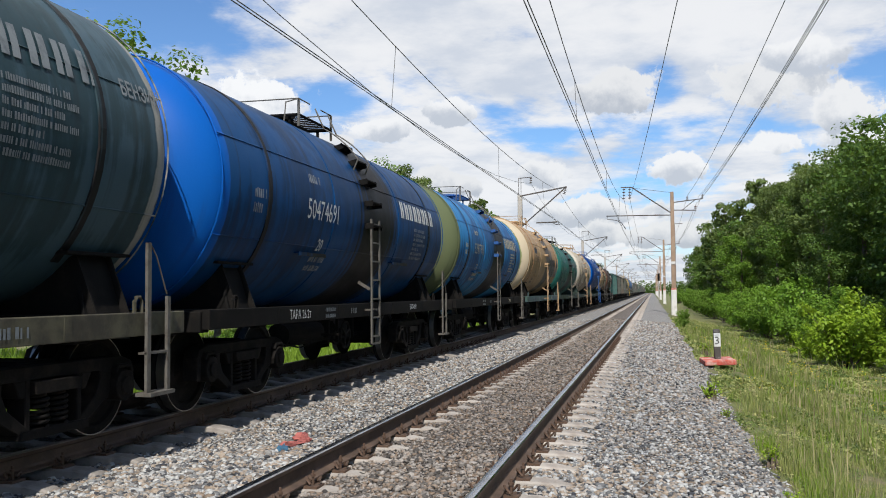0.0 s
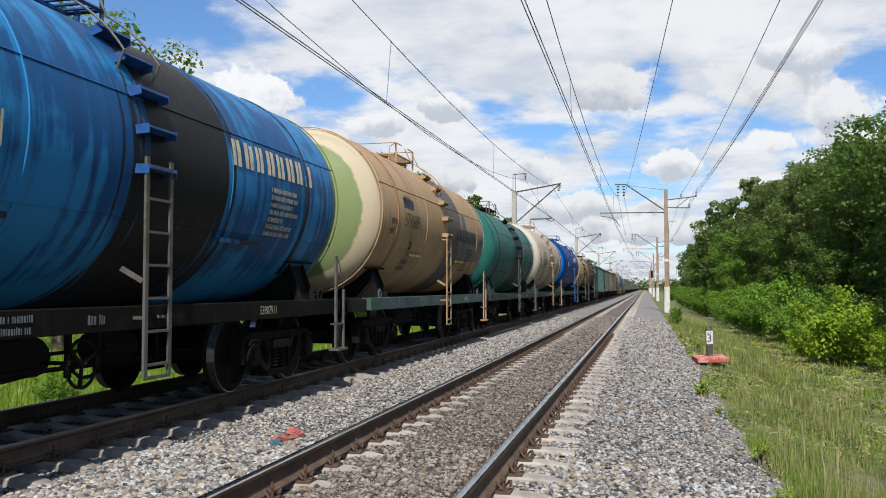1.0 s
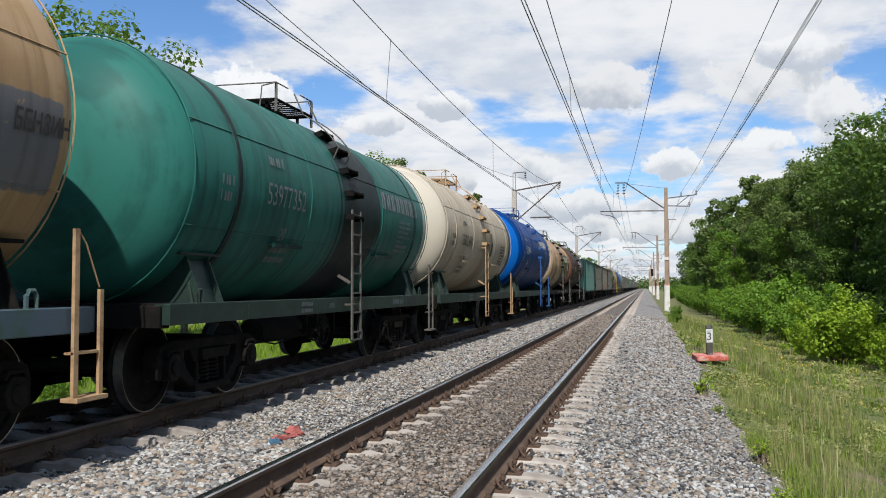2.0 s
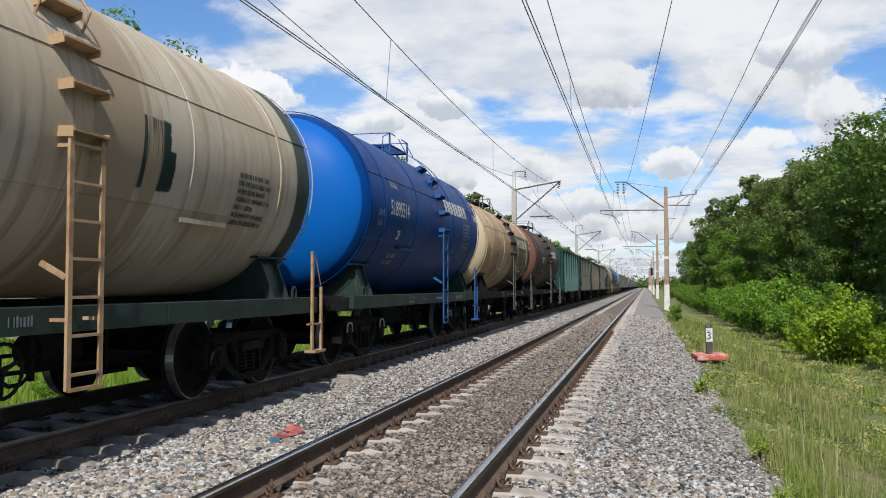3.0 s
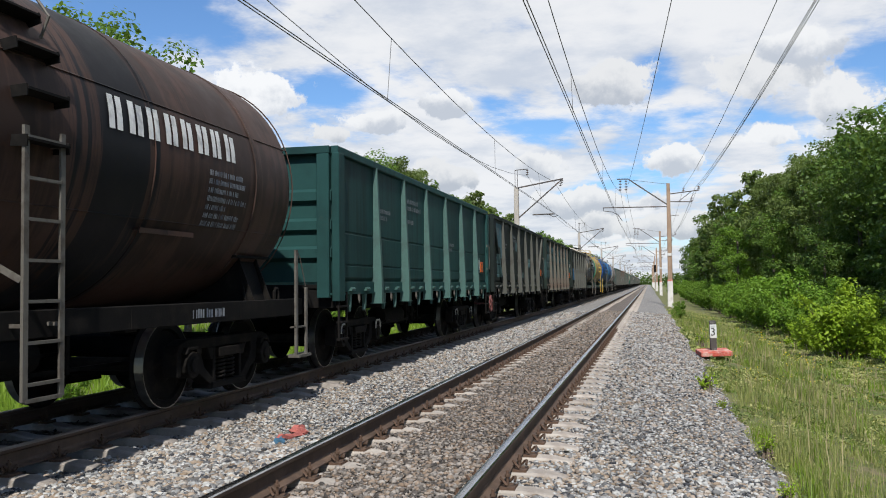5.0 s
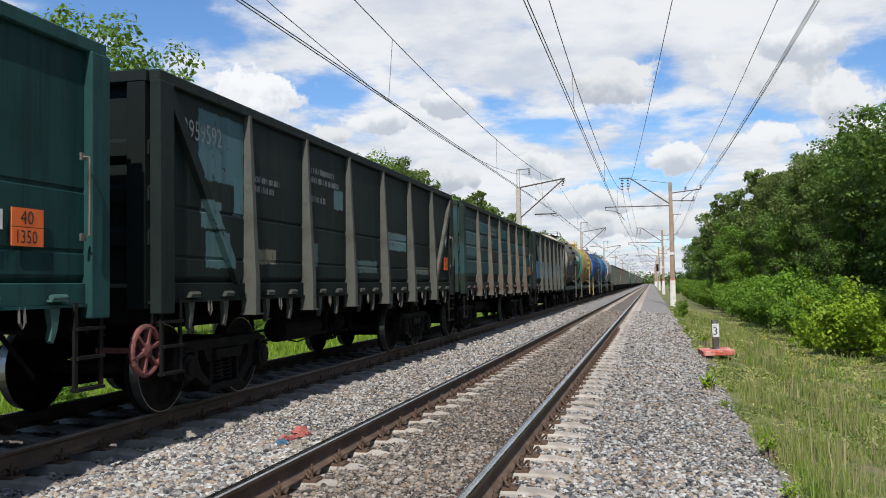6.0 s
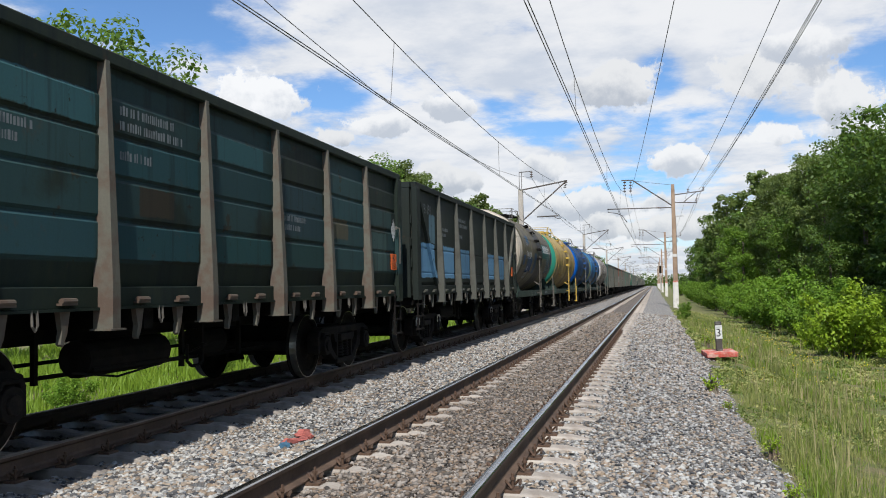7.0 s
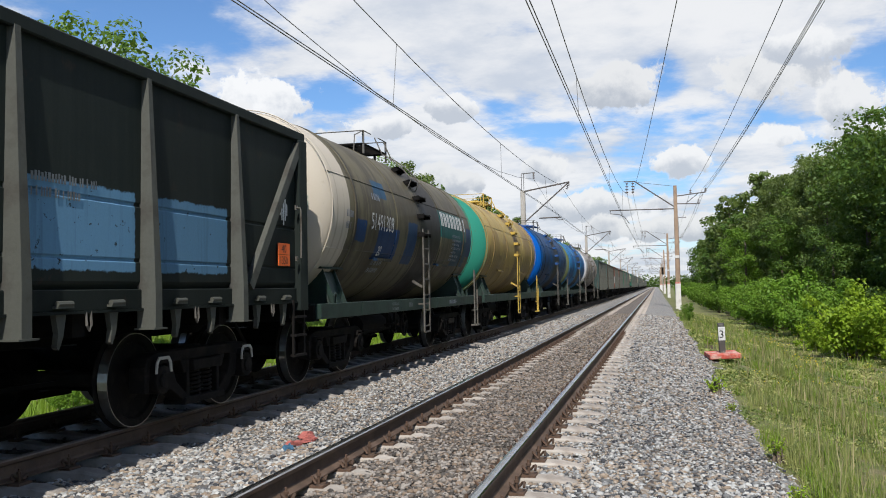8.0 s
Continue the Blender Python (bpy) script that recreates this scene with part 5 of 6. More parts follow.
        bars(w, [0.55, 0.55], 0.10, faint, on_barrel(r, zc, mark_y + 0.55, zm - 1.0), k + 1)
        bars(w, [0.32, 0.22], 0.12, faint, on_barrel(r, zc, -4.4, zm - 0.3), k + 2)
        bars(w, [0.78, 0.86, 0.7, 0.9, 0.45, 0.8, 0.8], 0.062, faint, on_barrel(r, zc, 2.75, zm + brand_z - 0.2), k + 3)
        if brand:
            emblem(w, 0.32, 2.5, ink, on_barrel(r, zc, brand_y, zm + brand_z))
        if product:
            letters(w, product, 0.22, ink, on_barrel(r, zc, 4.3, zm + brand_z + 0.02), "goods_name", 0.004, 0.72)
        if tare:
            letters(w, tare, 0.17, ink, on_side(1.477, -3.3, 1.0), "tare", 0.0, 0.85)
        bars(w, [0.4, 0.4], 0.06, DIM, on_side(1.477, -2.0, 1.07), k + 5)
        bars(w, [0.25], 0.09, DIM, on_side(1.477, -0.9, 1.02), k + 6)
        if side_no:
            letters(w, side_no, 0.15, YELLOWISH if ink is BLACK else ink, on_side(1.478, 2.5, 1.01), "running_number", 0.0, 0.85)
        bars(w, [0.7], 0.1, faint, on_side(1.477, 2.45, 1.01), k + 7) if not side_no else None
    WAGONS.append((w, s))
    return w


# ---- open wagons ----
POSTS = (-4.42, -2.65, -0.9, 0.9, 2.65, 4.42)


RIBS = [(1.42, 1.40), (1.455, 1.62), (1.475, 1.65), (1.475, 1.95), (1.452, 1.98), (1.452, 2.0), (1.475, 2.03), (1.475, 2.33), (1.452, 2.36), (1.452, 2.38), (1.475, 2.41), (1.475, 2.71), (1.452, 2.74),
        (1.452, 2.76), (1.475, 2.79), (1.475, 3.06), (1.452, 3.1), (1.452, 3.37), (1.425, 3.37)]


PLAIN = [(1.42, 1.40), (1.455, 1.45), (1.465, 1.47), (1.465, 1.64), (1.45, 1.655), (1.45, 1.67), (1.465, 1.685), (1.465, 2.15), (1.45, 2.165), (1.45, 2.185), (1.465, 2.20), (1.465, 3.37), (1.425, 3.37)]


def gon_wall(bm):
    box(bm, 1.40, 1.42, -6.32, 6.32, 1.40, 3.40)


def gon_panel(bm, y0, y1, profile):
    """One bay of a side: a sheet pressed into flat ribs, or nearly plain."""
    rows = [[bm.verts.new((x, y, z)) for x, z in profile] for y in (y0 + 0.04, y1 - 0.04)]
    for i in range(len(profile)):
        j = (i + 1) % len(profile)
        bm.faces.new((rows[0][i], rows[1][i], rows[1][j], rows[0][j]))
    bm.faces.new(rows[0]), bm.faces.new(rows[1][::-1])
    bmesh.ops.recalc_face_normals(bm, faces=bm.faces)


def gon_end(bm):
    """A pressed end wall with deep cross ribs."""
    prof = [(6.28, 1.40), (6.30, 1.40), (6.30, 1.72), (6.37, 1.77), (6.37, 1.9), (6.30, 1.95), (6.30, 2.15), (6.37, 2.2), (6.37, 2.33), (6.30, 2.38), (6.30, 2.6), (6.37, 2.65), (6.37, 2.78), (6.30, 2.83), (6.30, 3.36), (6.28, 3.36)]
    prism(bm, prof, -1.40, 1.40)


def gon_end_post(bm):
    box(bm, -0.1, 0.1, 6.31, 6.42, 1.15, 3.36, 0.01)


def gon_end_top(bm):
    box(bm, -1.39, 1.39, 6.26, 6.42, 3.36, 3.48, 0.01)


def gon_top(bm):
    box(bm, 1.40, 1.52, -6.38, 6.38, 3.36, 3.48, 0.012)


def gon_sill(bm):
    box(bm, 1.40, 1.48, -6.36, 6.36, 1.22, 1.40, 0.008)
    box(bm, 1.3, 1.5, -6.36, 6.36, 1.20, 1.225)


def gon_floor(bm):
    box(bm, -1.42, 1.42, -6.3, 6.3, 1.30, 1.36)


def gon_spine(bm):
    box(bm, -0.22, 0.22, -6.2, 6.2, 0.85, 1.28, 0.01)


def gon_cross(bm):
    box(bm, -1.38, 1.38, -0.08, 0.08, 1.0, 1.3)


def gon_post(bm):
    """A tapered hollow-section post, wider at its foot."""
    for z0, z1, w0, w1, d0, d1 in ((1.04, 1.4, 0.09, 0.088, 1.61, 1.61), (1.4, 3.38, 0.088, 0.05, 1.61, 1.525)):
        lo = [bm.verts.new(p) for p in ((1.44, -w0, z0), (d0, -w0 * .62, z0), (d0, w0 * .62, z0), (1.44, w0, z0))]
        hi = [bm.verts.new(p) for p in ((1.44, -w1, z1), (d1, -w1 * .62, z1), (d1, w1 * .62, z1), (1.44, w1, z1))]
        for i in range(4):
            bm.faces.new((lo[i], lo[(i + 1) % 4], hi[(i + 1) % 4], hi[i]))
        bm.faces.new(lo[::-1]), bm.faces.new(hi)
    box(bm, 1.42, 1.63, -0.11, 0.11, 1.025, 1.04)
    bmesh.ops.recalc_face_normals(bm, faces=bm.faces)


def gon_corner(bm):
    box(bm, 1.42, 1.54, 6.14, 6.40, 1.1, 3.37, 0.01)


def gon_brace(bm):
    bar(bm, (1.50, 4.72, 1.42), (1.50, 6.2, 3.3), 0.07, 0.13, (0, 1, 0))


def hinge(bm):
    """A hatch hinge with its hook and latch under the sill."""
    prism(bm, [(-0.05, 1.22), (0.09, 1.22), (0.05, 1.02), (0.0, 0.92), (-0.03, 0.94), (-0.01, 1.05)], 1.43, 1.48)
    lathe(bm, [(-0.09, 0.0), (-0.09, 0.025), (0.09, 0.025), (0.09, 0.0)], "y", 8, (1.515, 0.02, 1.285))
    box(bm, 1.48, 1.53, -0.08, 0.12, 1.25, 1.27)


def hook(bm):
    tube(bm, [(1.49, -0.03, 1.22), (1.50, -0.03, 1.1), (1.50, 0.0, 1.06), (1.50, 0.03, 1.1), (1.49, 0.03, 1.22)], 0.012, 5)


def grab(bm):
    tube(bm, [(1.53, 0, 1.78), (1.60, 0, 1.79), (1.605, 0, 2.0), (1.605, 0, 2.40), (1.60, 0, 2.44), (1.53, 0, 2.45)], 0.011, 6)
    for z in (1.78, 2.45):
        box(bm, 1.53, 1.55, -0.03, 0.03, z - 0.03, z + 0.03)


def red_hand_wheel(bm):
    """A cast brake wheel with six broad spokes."""
    c = Vector((1.32, 0, 0.68))
    tube(bm, [c + Vector((0, 0.225 * math.cos(a), 0.225 * math.sin(a))) for a in [2 * math.pi * k / 24 for k in range(24)]], 0.03, 8, True)
    for k in range(6):
        a = 2 * math.pi * k / 6 + 0.3
        bar(bm, c, c + Vector((0, 0.21 * math.cos(a), 0.21 * math.sin(a))), 0.03, 0.06, (1, 0, 0))
    lathe(bm, [(-0.03, 0.0), (-0.03, 0.075), (0.03, 0.07), (0.045, 0.0)], "x", 14, tuple(c))
    bar(bm, (0.8, 0, 0.68), (1.3, 0, 0.68), 0.05)


def gon_steps(bm):
    for y in (-0.17, 0.17):
        bar(bm, (1.5, y, 0.5), (1.5, y, 1.24), 0.025, 0.045, (0, 1, 0))
    for z in (0.52, 0.78, 1.02):
        box(bm, 1.46, 1.54, -0.18, 0.18, z - 0.014, z + 0.014)


def placard(w, y, z, x=1.49, beside=False):
    bm = bmesh.new()
    box(bm, x, x + 0.008, y - 0.175, y + 0.175, z, z + 0.142)
    box(bm, x, x + 0.008, y - 0.175, y + 0.175, z + 0.148, z + 0.29)
    plate = part("hazard_plate", bm, ORANGE, w, "orange hazard plate with black figures")
    letters(plate, "40", 0.15, BLACK, on_side(x + 0.011, y - 0.085, z + 0.168), "figures")
    letters(plate, "1350", 0.145, BLACK, on_side(x + 0.011, y - 0.145, z + 0.022), "figures", 0.0, 0.86)
    if beside:  # the diamond hangs next to the plate, not over it
        y, z = y - 0.38, z - 0.53
    bm = bmesh.new()
    for k in range(5):
        u = -0.12 + k * 0.05
        h = 0.2 * (1 - abs(u + 0.02) / 0.16)
        bm.faces.new([bm.verts.new((x + 0.006, y + a, z + 0.72 + b)) for a, b in ((u, -h), (u + 0.034, -h), (u + 0.034, h), (u, h))])
    part("danger_diamond", bm, WHITE, w, "white striped diamond sign")


def open_wagon(s, label, paint, post_mat, plate_y=5.72, braces=False, plates=True, near=True, number="", top_mat=None, red_wheel=False, axle_paint=False, plain=False, beside=False):
    """A four-axle open wagon with posts, hatch hinges and ribs."""
    w = tagged(new("open_wagon"), label, "open wagon", "wagons of the train")
    for t in (0, 180):
        m = pose(0, 0, 0, 0, 0, t)
        wall = share("side_wall", cached("gon_wall", gon_wall, paint), w, "", m)
        end = share("end_wall", cached("gon_end", gon_end, paint), w, "", m)
        share("top_rail", cached("gon_end_top", gon_end_top, top_mat or paint), end)
        for q in (-1.28, 1.28):
            share("end_post", cached("gon_end_post", gon_end_post, paint), end, "", pose(q, 0, 0))
        for a, b in zip((-6.2, *POSTS), (*POSTS, 6.2)):
            share("panel", cached("gon_panel%.2f%s" % (a, plain), lambda bm: gon_panel(bm, a, b, PLAIN if plain else RIBS), paint), wall)
        share("top_rail", cached("gon_top", gon_top, top_mat or paint), w, "", m)
        share("side_sill", cached("gon_sill", gon_sill, paint), w, "", m)
        share("coupler", cached("gon_coupler", coupler, CAST), w, "", m @ pose(0, 0.92, 0))
        for y in POSTS:
            share("post", cached("gon_post", gon_post, post_mat), wall, "", pose(0, y, 0))
        share("corner_post", cached("gon_corner", gon_corner, paint), wall)
        share("corner_post", cached("gon_corner", gon_corner, paint), wall, "", pose(0, -12.54, 0))
        if braces:
            share("brace", cached("gon_brace", gon_brace, post_mat), wall)
            share("brace", cached("gon_brace2", lambda b: bar(b, (1.50, -4.72, 1.42), (1.50, -6.2, 3.3), 0.07, 0.13, (0, 1, 0)), paint), wall)
        if near and t == 0:
            for y in (6.02,):
                share("grab_handle", cached("grab", grab, GREY_STEEL), wall, "worn grey steel grab handle", pose(0, y, 0))
            for a, b in zip((-6.3, *POSTS), (*POSTS, 6.3)):
                for k in (0.3, 0.7):
                    share("hatch_hinge", cached("hinge", hinge, post_mat), wall, "", pose(0, a + (b - a) * k, 0))
                share("hook", cached("hook", hook, GREY_STEEL), wall, "", pose(0, (a + b) / 2, 0))
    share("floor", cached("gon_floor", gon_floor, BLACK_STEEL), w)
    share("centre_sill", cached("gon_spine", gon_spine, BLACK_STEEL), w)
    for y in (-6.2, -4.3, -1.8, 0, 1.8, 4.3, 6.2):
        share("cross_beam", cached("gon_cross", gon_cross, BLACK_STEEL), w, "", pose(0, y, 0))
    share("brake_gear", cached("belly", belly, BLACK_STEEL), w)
    for y in (-6.15, 6.15):
        share("end_step", cached("gon_steps", gon_steps, CAST), w, "", pose(0, y, 0))
    turn = TURNING if near else []
    for y in (-4.325, 4.325):
        add_bogie(w, y, turn, axle_paint)
    k = int(s * 10)
    if near:
        if plates:
            placard(w, plate_y, 1.68, beside=beside)
        if number:
            letters(w, number, 0.3, DIM, on_side(1.476, -6.0, 2.9), "running_number", 0.0, 0.8)
        bars(w, [0.9, 1.1, 0.0, 0.5], 0.09, DIM, on_side(1.476, -2.4, 2.95), k)
        bars(w, [0.7, 0.5], 0.08, DIM, on_side(1.476, -4.2, 2.62), k + 1)
        bars(w, [0.8, 0.6], 0.08, DIM, on_side(1.476, 1.1, 2.25), k + 2)
    if red_wheel:
        share("hand_brake_wheel", cached("red_hand_wheel", red_hand_wheel, RED_DULL), w, "dull red brake wheel", pose(0.12, -6.5, 0.08))
    WAGONS.append((w, s))
    return w


RED_DULL = worn("dull_red_wheel_paint", (0.17, 0.05, 0.045), (0.09, 0.04, 0.036), 0.7, 8, (0.4, 0.7), 0, 40, 0.2)
GREEN_STEEL = worn("green_frame_paint", (0.007, 0.026, 0.019), (0.006, 0.013, 0.010), 0.6, 3, (0.4, 0.7), 0, 40, 0.2)
BLUE_STEEL = worn("blue_fitting_paint", (0.015, 0.08, 0.26), (0.012, 0.045, 0.13), 0.5, 4, (0.45, 0.7), 0, 40, 0.15)
BLUE_SILL = worn("blue_grey_sill_paint", (0.055, 0.085, 0.115), (0.035, 0.075, 0.06), 0.6, 2.5, (0.42, 0.6), 0, 40, 0.2)
GREY_STEEL = worn("dirty_grey_fitting", (0.105, 0.098, 0.085), (0.055, 0.045, 0.036), 0.65, 6, (0.45, 0.7), 0.1, 40, 0.25)
TAN_STEEL = worn("tan_fitting_paint", (0.36, 0.24, 0.13), (0.22, 0.12, 0.06), 0.65, 6, (0.45, 0.7), 0, 40, 0.25)
OLIVE_SILL = worn("khaki_sill_paint", (0.075, 0.069, 0.042), (0.034, 0.029, 0.02), 0.65, 3, (0.42, 0.66), 0, 40, 0.25)
RUST_BAND = worn("rusty_band", (0.30, 0.15, 0.06), (0.2, 0.09, 0.04), 0.75, 5, (0.4, 0.7), 0, 40, 0.3)
YELLOW_STEEL = worn("yellow_fitting_paint", (0.44, 0.30, 0.05), (0.3, 0.2, 0.06), 0.6, 5, (0.45, 0.7), 0, 40, 0.2)

P = {
    "slate": tank_paint("slate_green_tank_paint", (0.075, 0.135, 0.165), second=(0.040, 0.080, 0.092), ring=[((0.44, 0.42, 0.36), 4.80, 4.98)], stain=(0.02, 0.02, 0.02), stain_y=0.3, stain_w=0.5, rust=0.4),
    # dome: the barrel's blue, brightened in the colour as if sunlit
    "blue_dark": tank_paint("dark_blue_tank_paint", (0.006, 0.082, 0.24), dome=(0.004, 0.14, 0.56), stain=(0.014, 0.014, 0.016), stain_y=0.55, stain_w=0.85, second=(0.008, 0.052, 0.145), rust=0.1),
    "blue_patchy": tank_paint("patchy_blue_tank_paint", (0.024, 0.21, 0.45), dome=(0.125, 0.145, 0.07), stain=(0.016, 0.016, 0.017), stain_y=0.75, stain_w=0.95, second=(0.010, 0.085, 0.23), rust=0.45, streak=0.45, far_dome=(0.15, 0.19, 0.075)),
    "beige": tank_paint("beige_tank_paint", (0.43, 0.285, 0.15), dome=(0.55, 0.45, 0.30), stain=(0.10, 0.085, 0.07), stain_y=1.15, stain_w=0.75, second=(0.38, 0.24, 0.115), rust=0.35, streak=0.3, boxes=[(-3.53, -2.76, 0.03, 0.24, (0.035, 0.045, 0.06)), (1.1, 4.85, -0.8, -0.05, (0.17, 0.165, 0.16)), (2.0, 2.5, -0.9, 0.35, (0.12, 0.115, 0.11))], ring=[((0.22, 0.27, 0.11), -5.8, -5.29)]),
    "teal": tank_paint("teal_tank_paint", (0.040, 0.21, 0.165), stain=(0.016, 0.03, 0.03), stain_y=0.6, stain_w=0.95, second=(0.03, 0.155, 0.125), rust=0.1, far_dome=(0.05, 0.27, 0.16), ring=[((0.62, 0.62, 0.56), 4.62, 4.80)]),
    "cream": tank_paint("cream_tank_paint", (0.50, 0.425, 0.315), dome=(0.56, 0.50, 0.39), stain=(0.33, 0.25, 0.16), stain_y=0.5, stain_w=0.5, second=(0.44, 0.36, 0.25), rust=0.3, ring=[((0.035, 0.05, 0.04), 4.45, 4.9)], boxes=[(0.15, 1.25, -0.30, 0.06, (0.012, 0.03, 0.026)), (0.5, 1.35, -0.62, -0.22, (0.012, 0.03, 0.026))]),
    # sunlight on the near end is put into the brighter dome blue
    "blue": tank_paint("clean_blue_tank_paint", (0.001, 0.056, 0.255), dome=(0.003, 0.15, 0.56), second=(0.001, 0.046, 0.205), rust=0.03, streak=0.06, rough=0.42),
    "rusty": tank_paint("rusty_cream_tank_paint", (0.50, 0.37, 0.22), dome=(0.55, 0.44, 0.29), stain=(0.03, 0.028, 0.028), stain_y=0.9, stain_w=0.45, second=(0.38, 0.22, 0.11), rust=0.8, streak=0.4, boxes=[(1.6, 4.95, -0.12, 0.45, (0.035, 0.085, 0.035)), (2.6, 3.9, -0.95, -0.1, (0.03, 0.075, 0.04)), (1.6, 2.6, -0.7, -0.12, (0.16, 0.125, 0.04)), (0.9, 4.1, -1.5, -0.8, (0.04, 0.033, 0.025)), (4.2, 5.0, -1.5, 0.28, (0.045, 0.035, 0.025))], ring=[((0.20, 0.18, 0.10), -5.8, -5.29)]),
    # near dome holds the sunlit brown, the barrel the dull one
    "brown": tank_paint("brown_tank_paint", (0.105, 0.060, 0.045), dome=(0.24, 0.115, 0.075), stain=(0.02, 0.02, 0.022), stain_y=1.2, stain_w=0.5, second=(0.06, 0.038, 0.030), rust=0.35, far_dome=(0.25, 0.21, 0.16)),
    "olive": tank_paint("olive_tank_paint", (0.19, 0.165, 0.10), dome=(0.74, 0.65, 0.51), stain=(0.045, 0.04, 0.035), stain_y=0.8, stain_w=0.8, second=(0.12, 0.10, 0.065), rust=0.3, far_dome=(0.03, 0.22, 0.15), ring=[((0.74, 0.65, 0.51), -5.16, -4.25), ((0.10, 0.20, 0.17), -5.8, -5.29)], boxes=[(-2.75, -1.5, -0.85, -0.3, (0.02, 0.065, 0.18)), (-2.9, -2.2, 0.2, 0.5, (0.03, 0.11, 0.2)), (-0.95, -0.3, -0.9, -0.1, (0.025, 0.075, 0.17)), (1.6, 4.2, -0.25, 0.35, (0.02, 0.13, 0.12)), (3.0, 4.4, -0.85, -0.25, (0.02, 0.075, 0.12)), (4.3, 4.95, -0.6, 0.1, (0.02, 0.06, 0.15)), (-3.9, -3.4, -0.6, -0.25, (0.02, 0.07, 0.19))]),
    "yellow": tank_paint("yellow_ochre_tank_paint", (0.36, 0.245, 0.085), dome=(0.03, 0.23, 0.155), second=(0.28, 0.19, 0.075), rust=0.5, stain=(0.2, 0.13, 0.05), stain_y=.5, stain_w=.4, far_dome=(0.03, 0.16, 0.55), patch=(0.42, 0.30, 0.10)),
    "white": tank_paint("dirty_white_tank_paint", (0.36, 0.34, 0.31), dome=(0.62, 0.62, 0.60), second=(0.22, 0.17, 0.13), rust=0.7, streak=0.5),
}
W = {
    "teal": wall_paint("teal_wagon_paint", (0.024, 0.078, 0.072), (0.018, 0.055, 0.052), None, rust=0.12, streak=0.2),
    "black": wall_paint("black_green_wagon_paint", (0.013, 0.018, 0.017), (0.020, 0.028, 0.025), None, rust=0.18, streak=0.3, boxes=[(-5.55, -4.5, 2.5, 3.25, (0.09, 0.17, 0.19)), (-4.75, -4.5, 2.15, 2.6, (0.10, 0.19, 0.21)), (-5.5, -5.05, 1.98, 2.28, (0.12, 0.20, 0.20)), (-5.4, -4.85, 1.55, 1.95, (0.10, 0.18, 0.18)), (-4.2, -3.6, 1.62, 1.8, (0.22, 0.2, 0.14)), (-2.5, -2.15, 1.62, 1.95, (0.12, 0.2, 0.2)), (1.06, 2.48, 1.98, 2.3, (0.16, 0.26, 0.26)), (3.2, 4.2, 1.55, 1.7, (0.22, 0.24, 0.2)), (-1.5, -1.1, 2.5, 2.8, (0.12, 0.2, 0.2)), (-0.6, 0.6, 1.55, 1.75, (0.10, 0.15, 0.14))]),
    "olive": wall_paint("olive_wagon_paint", (0.030, 0.042, 0.030), (0.022, 0.034, 0.030), (0.035, 0.075, 0.075), (1.6, 3.3), 0.25, 0.45, (0.52, 0.62), 
        [(-6.0, -4.6, 2.1, 2.75, (0.10, 0.17, 0.17)), (-6.0, -4.6, 1.55, 2.0, (0.06, 0.12, 0.12)), (-4.3, -2.77, 2.78, 3.08, (0.05, 0.13, 0.14)), (-4.3, -2.77, 2.40, 2.72, (0.04, 0.085, 0.085)),
         (-4.3, -2.77, 1.64, 1.96, (0.035, 0.085, 0.095)), (-2.5, -1.02, 2.40, 2.72, (0.035, 0.10, 0.11)), (-2.5, -1.02, 1.64, 1.96, (0.03, 0.09, 0.10)), (-2.1, -1.5, 2.05, 2.32, (0.06, 0.05, 0.035)),
         (-0.6, 0.55, 2.79, 3.05, (0.045, 0.13, 0.14)), (-0.75, 0.75, 2.41, 2.70, (0.03, 0.075, 0.08)), (-0.75, 0.75, 1.65, 1.95, (0.03, 0.09, 0.09)), (1.05, 2.5, 2.05, 2.72, (0.04, 0.08, 0.09)),
         (1.05, 2.5, 1.65, 1.95, (0.035, 0.085, 0.08)), (2.82, 3.6, 2.1, 2.4, (0.10, 0.09, 0.06)), (2.82, 4.25, 2.42, 2.7, (0.035, 0.08, 0.085)), (4.6, 5.6, 1.65, 2.3, (0.07, 0.12, 0.11)), (4.6, 5.9, 2.42, 2.7, (0.05, 0.09, 0.085))]),
    "blue_foot": wall_paint("grey_green_wagon_paint", (0.024, 0.030, 0.026), (0.019, 0.025, 0.022), None, rust=0.2, streak=0.25, boxes=[(a, b, 1.55, 2.27, (0.15, 0.31, 0.47)) for a, b in ((-6.0, -4.75), (-4.2, -2.85), (-2.5, -1.05), (1.07, 2.48), (2.84, 4.25))] + [(-5.2, -4.7, 2.3, 2.9, (0.12, 0.2, 0.24))]),
    "red": wall_paint("red_brown_wagon_paint", (0.26, 0.075, 0.045), (0.17, 0.06, 0.04), (0.4, 0.38, 0.36), (1.6, 2.4), 0.3, 0.3),
    "brown": wall_paint("brown_wagon_paint", (0.10, 0.07, 0.05), (0.06, 0.045, 0.035), None, rust=0.4),
    "green": wall_paint("bright_green_wagon_paint", (0.035, 0.20, 0.13), (0.03, 0.13, 0.09), None, rust=0.15),
    "grey": wall_paint("grey_teal_wagon_paint", (0.085, 0.13, 0.115), (0.06, 0.09, 0.085), None, rust=0.2),
}
POST_GREY = worn("grey_post_paint", (0.055, 0.058, 0.048), (0.034, 0.031, 0.025), 0.65, 4, (0.45, 0.7), 0, 40, 0.25)
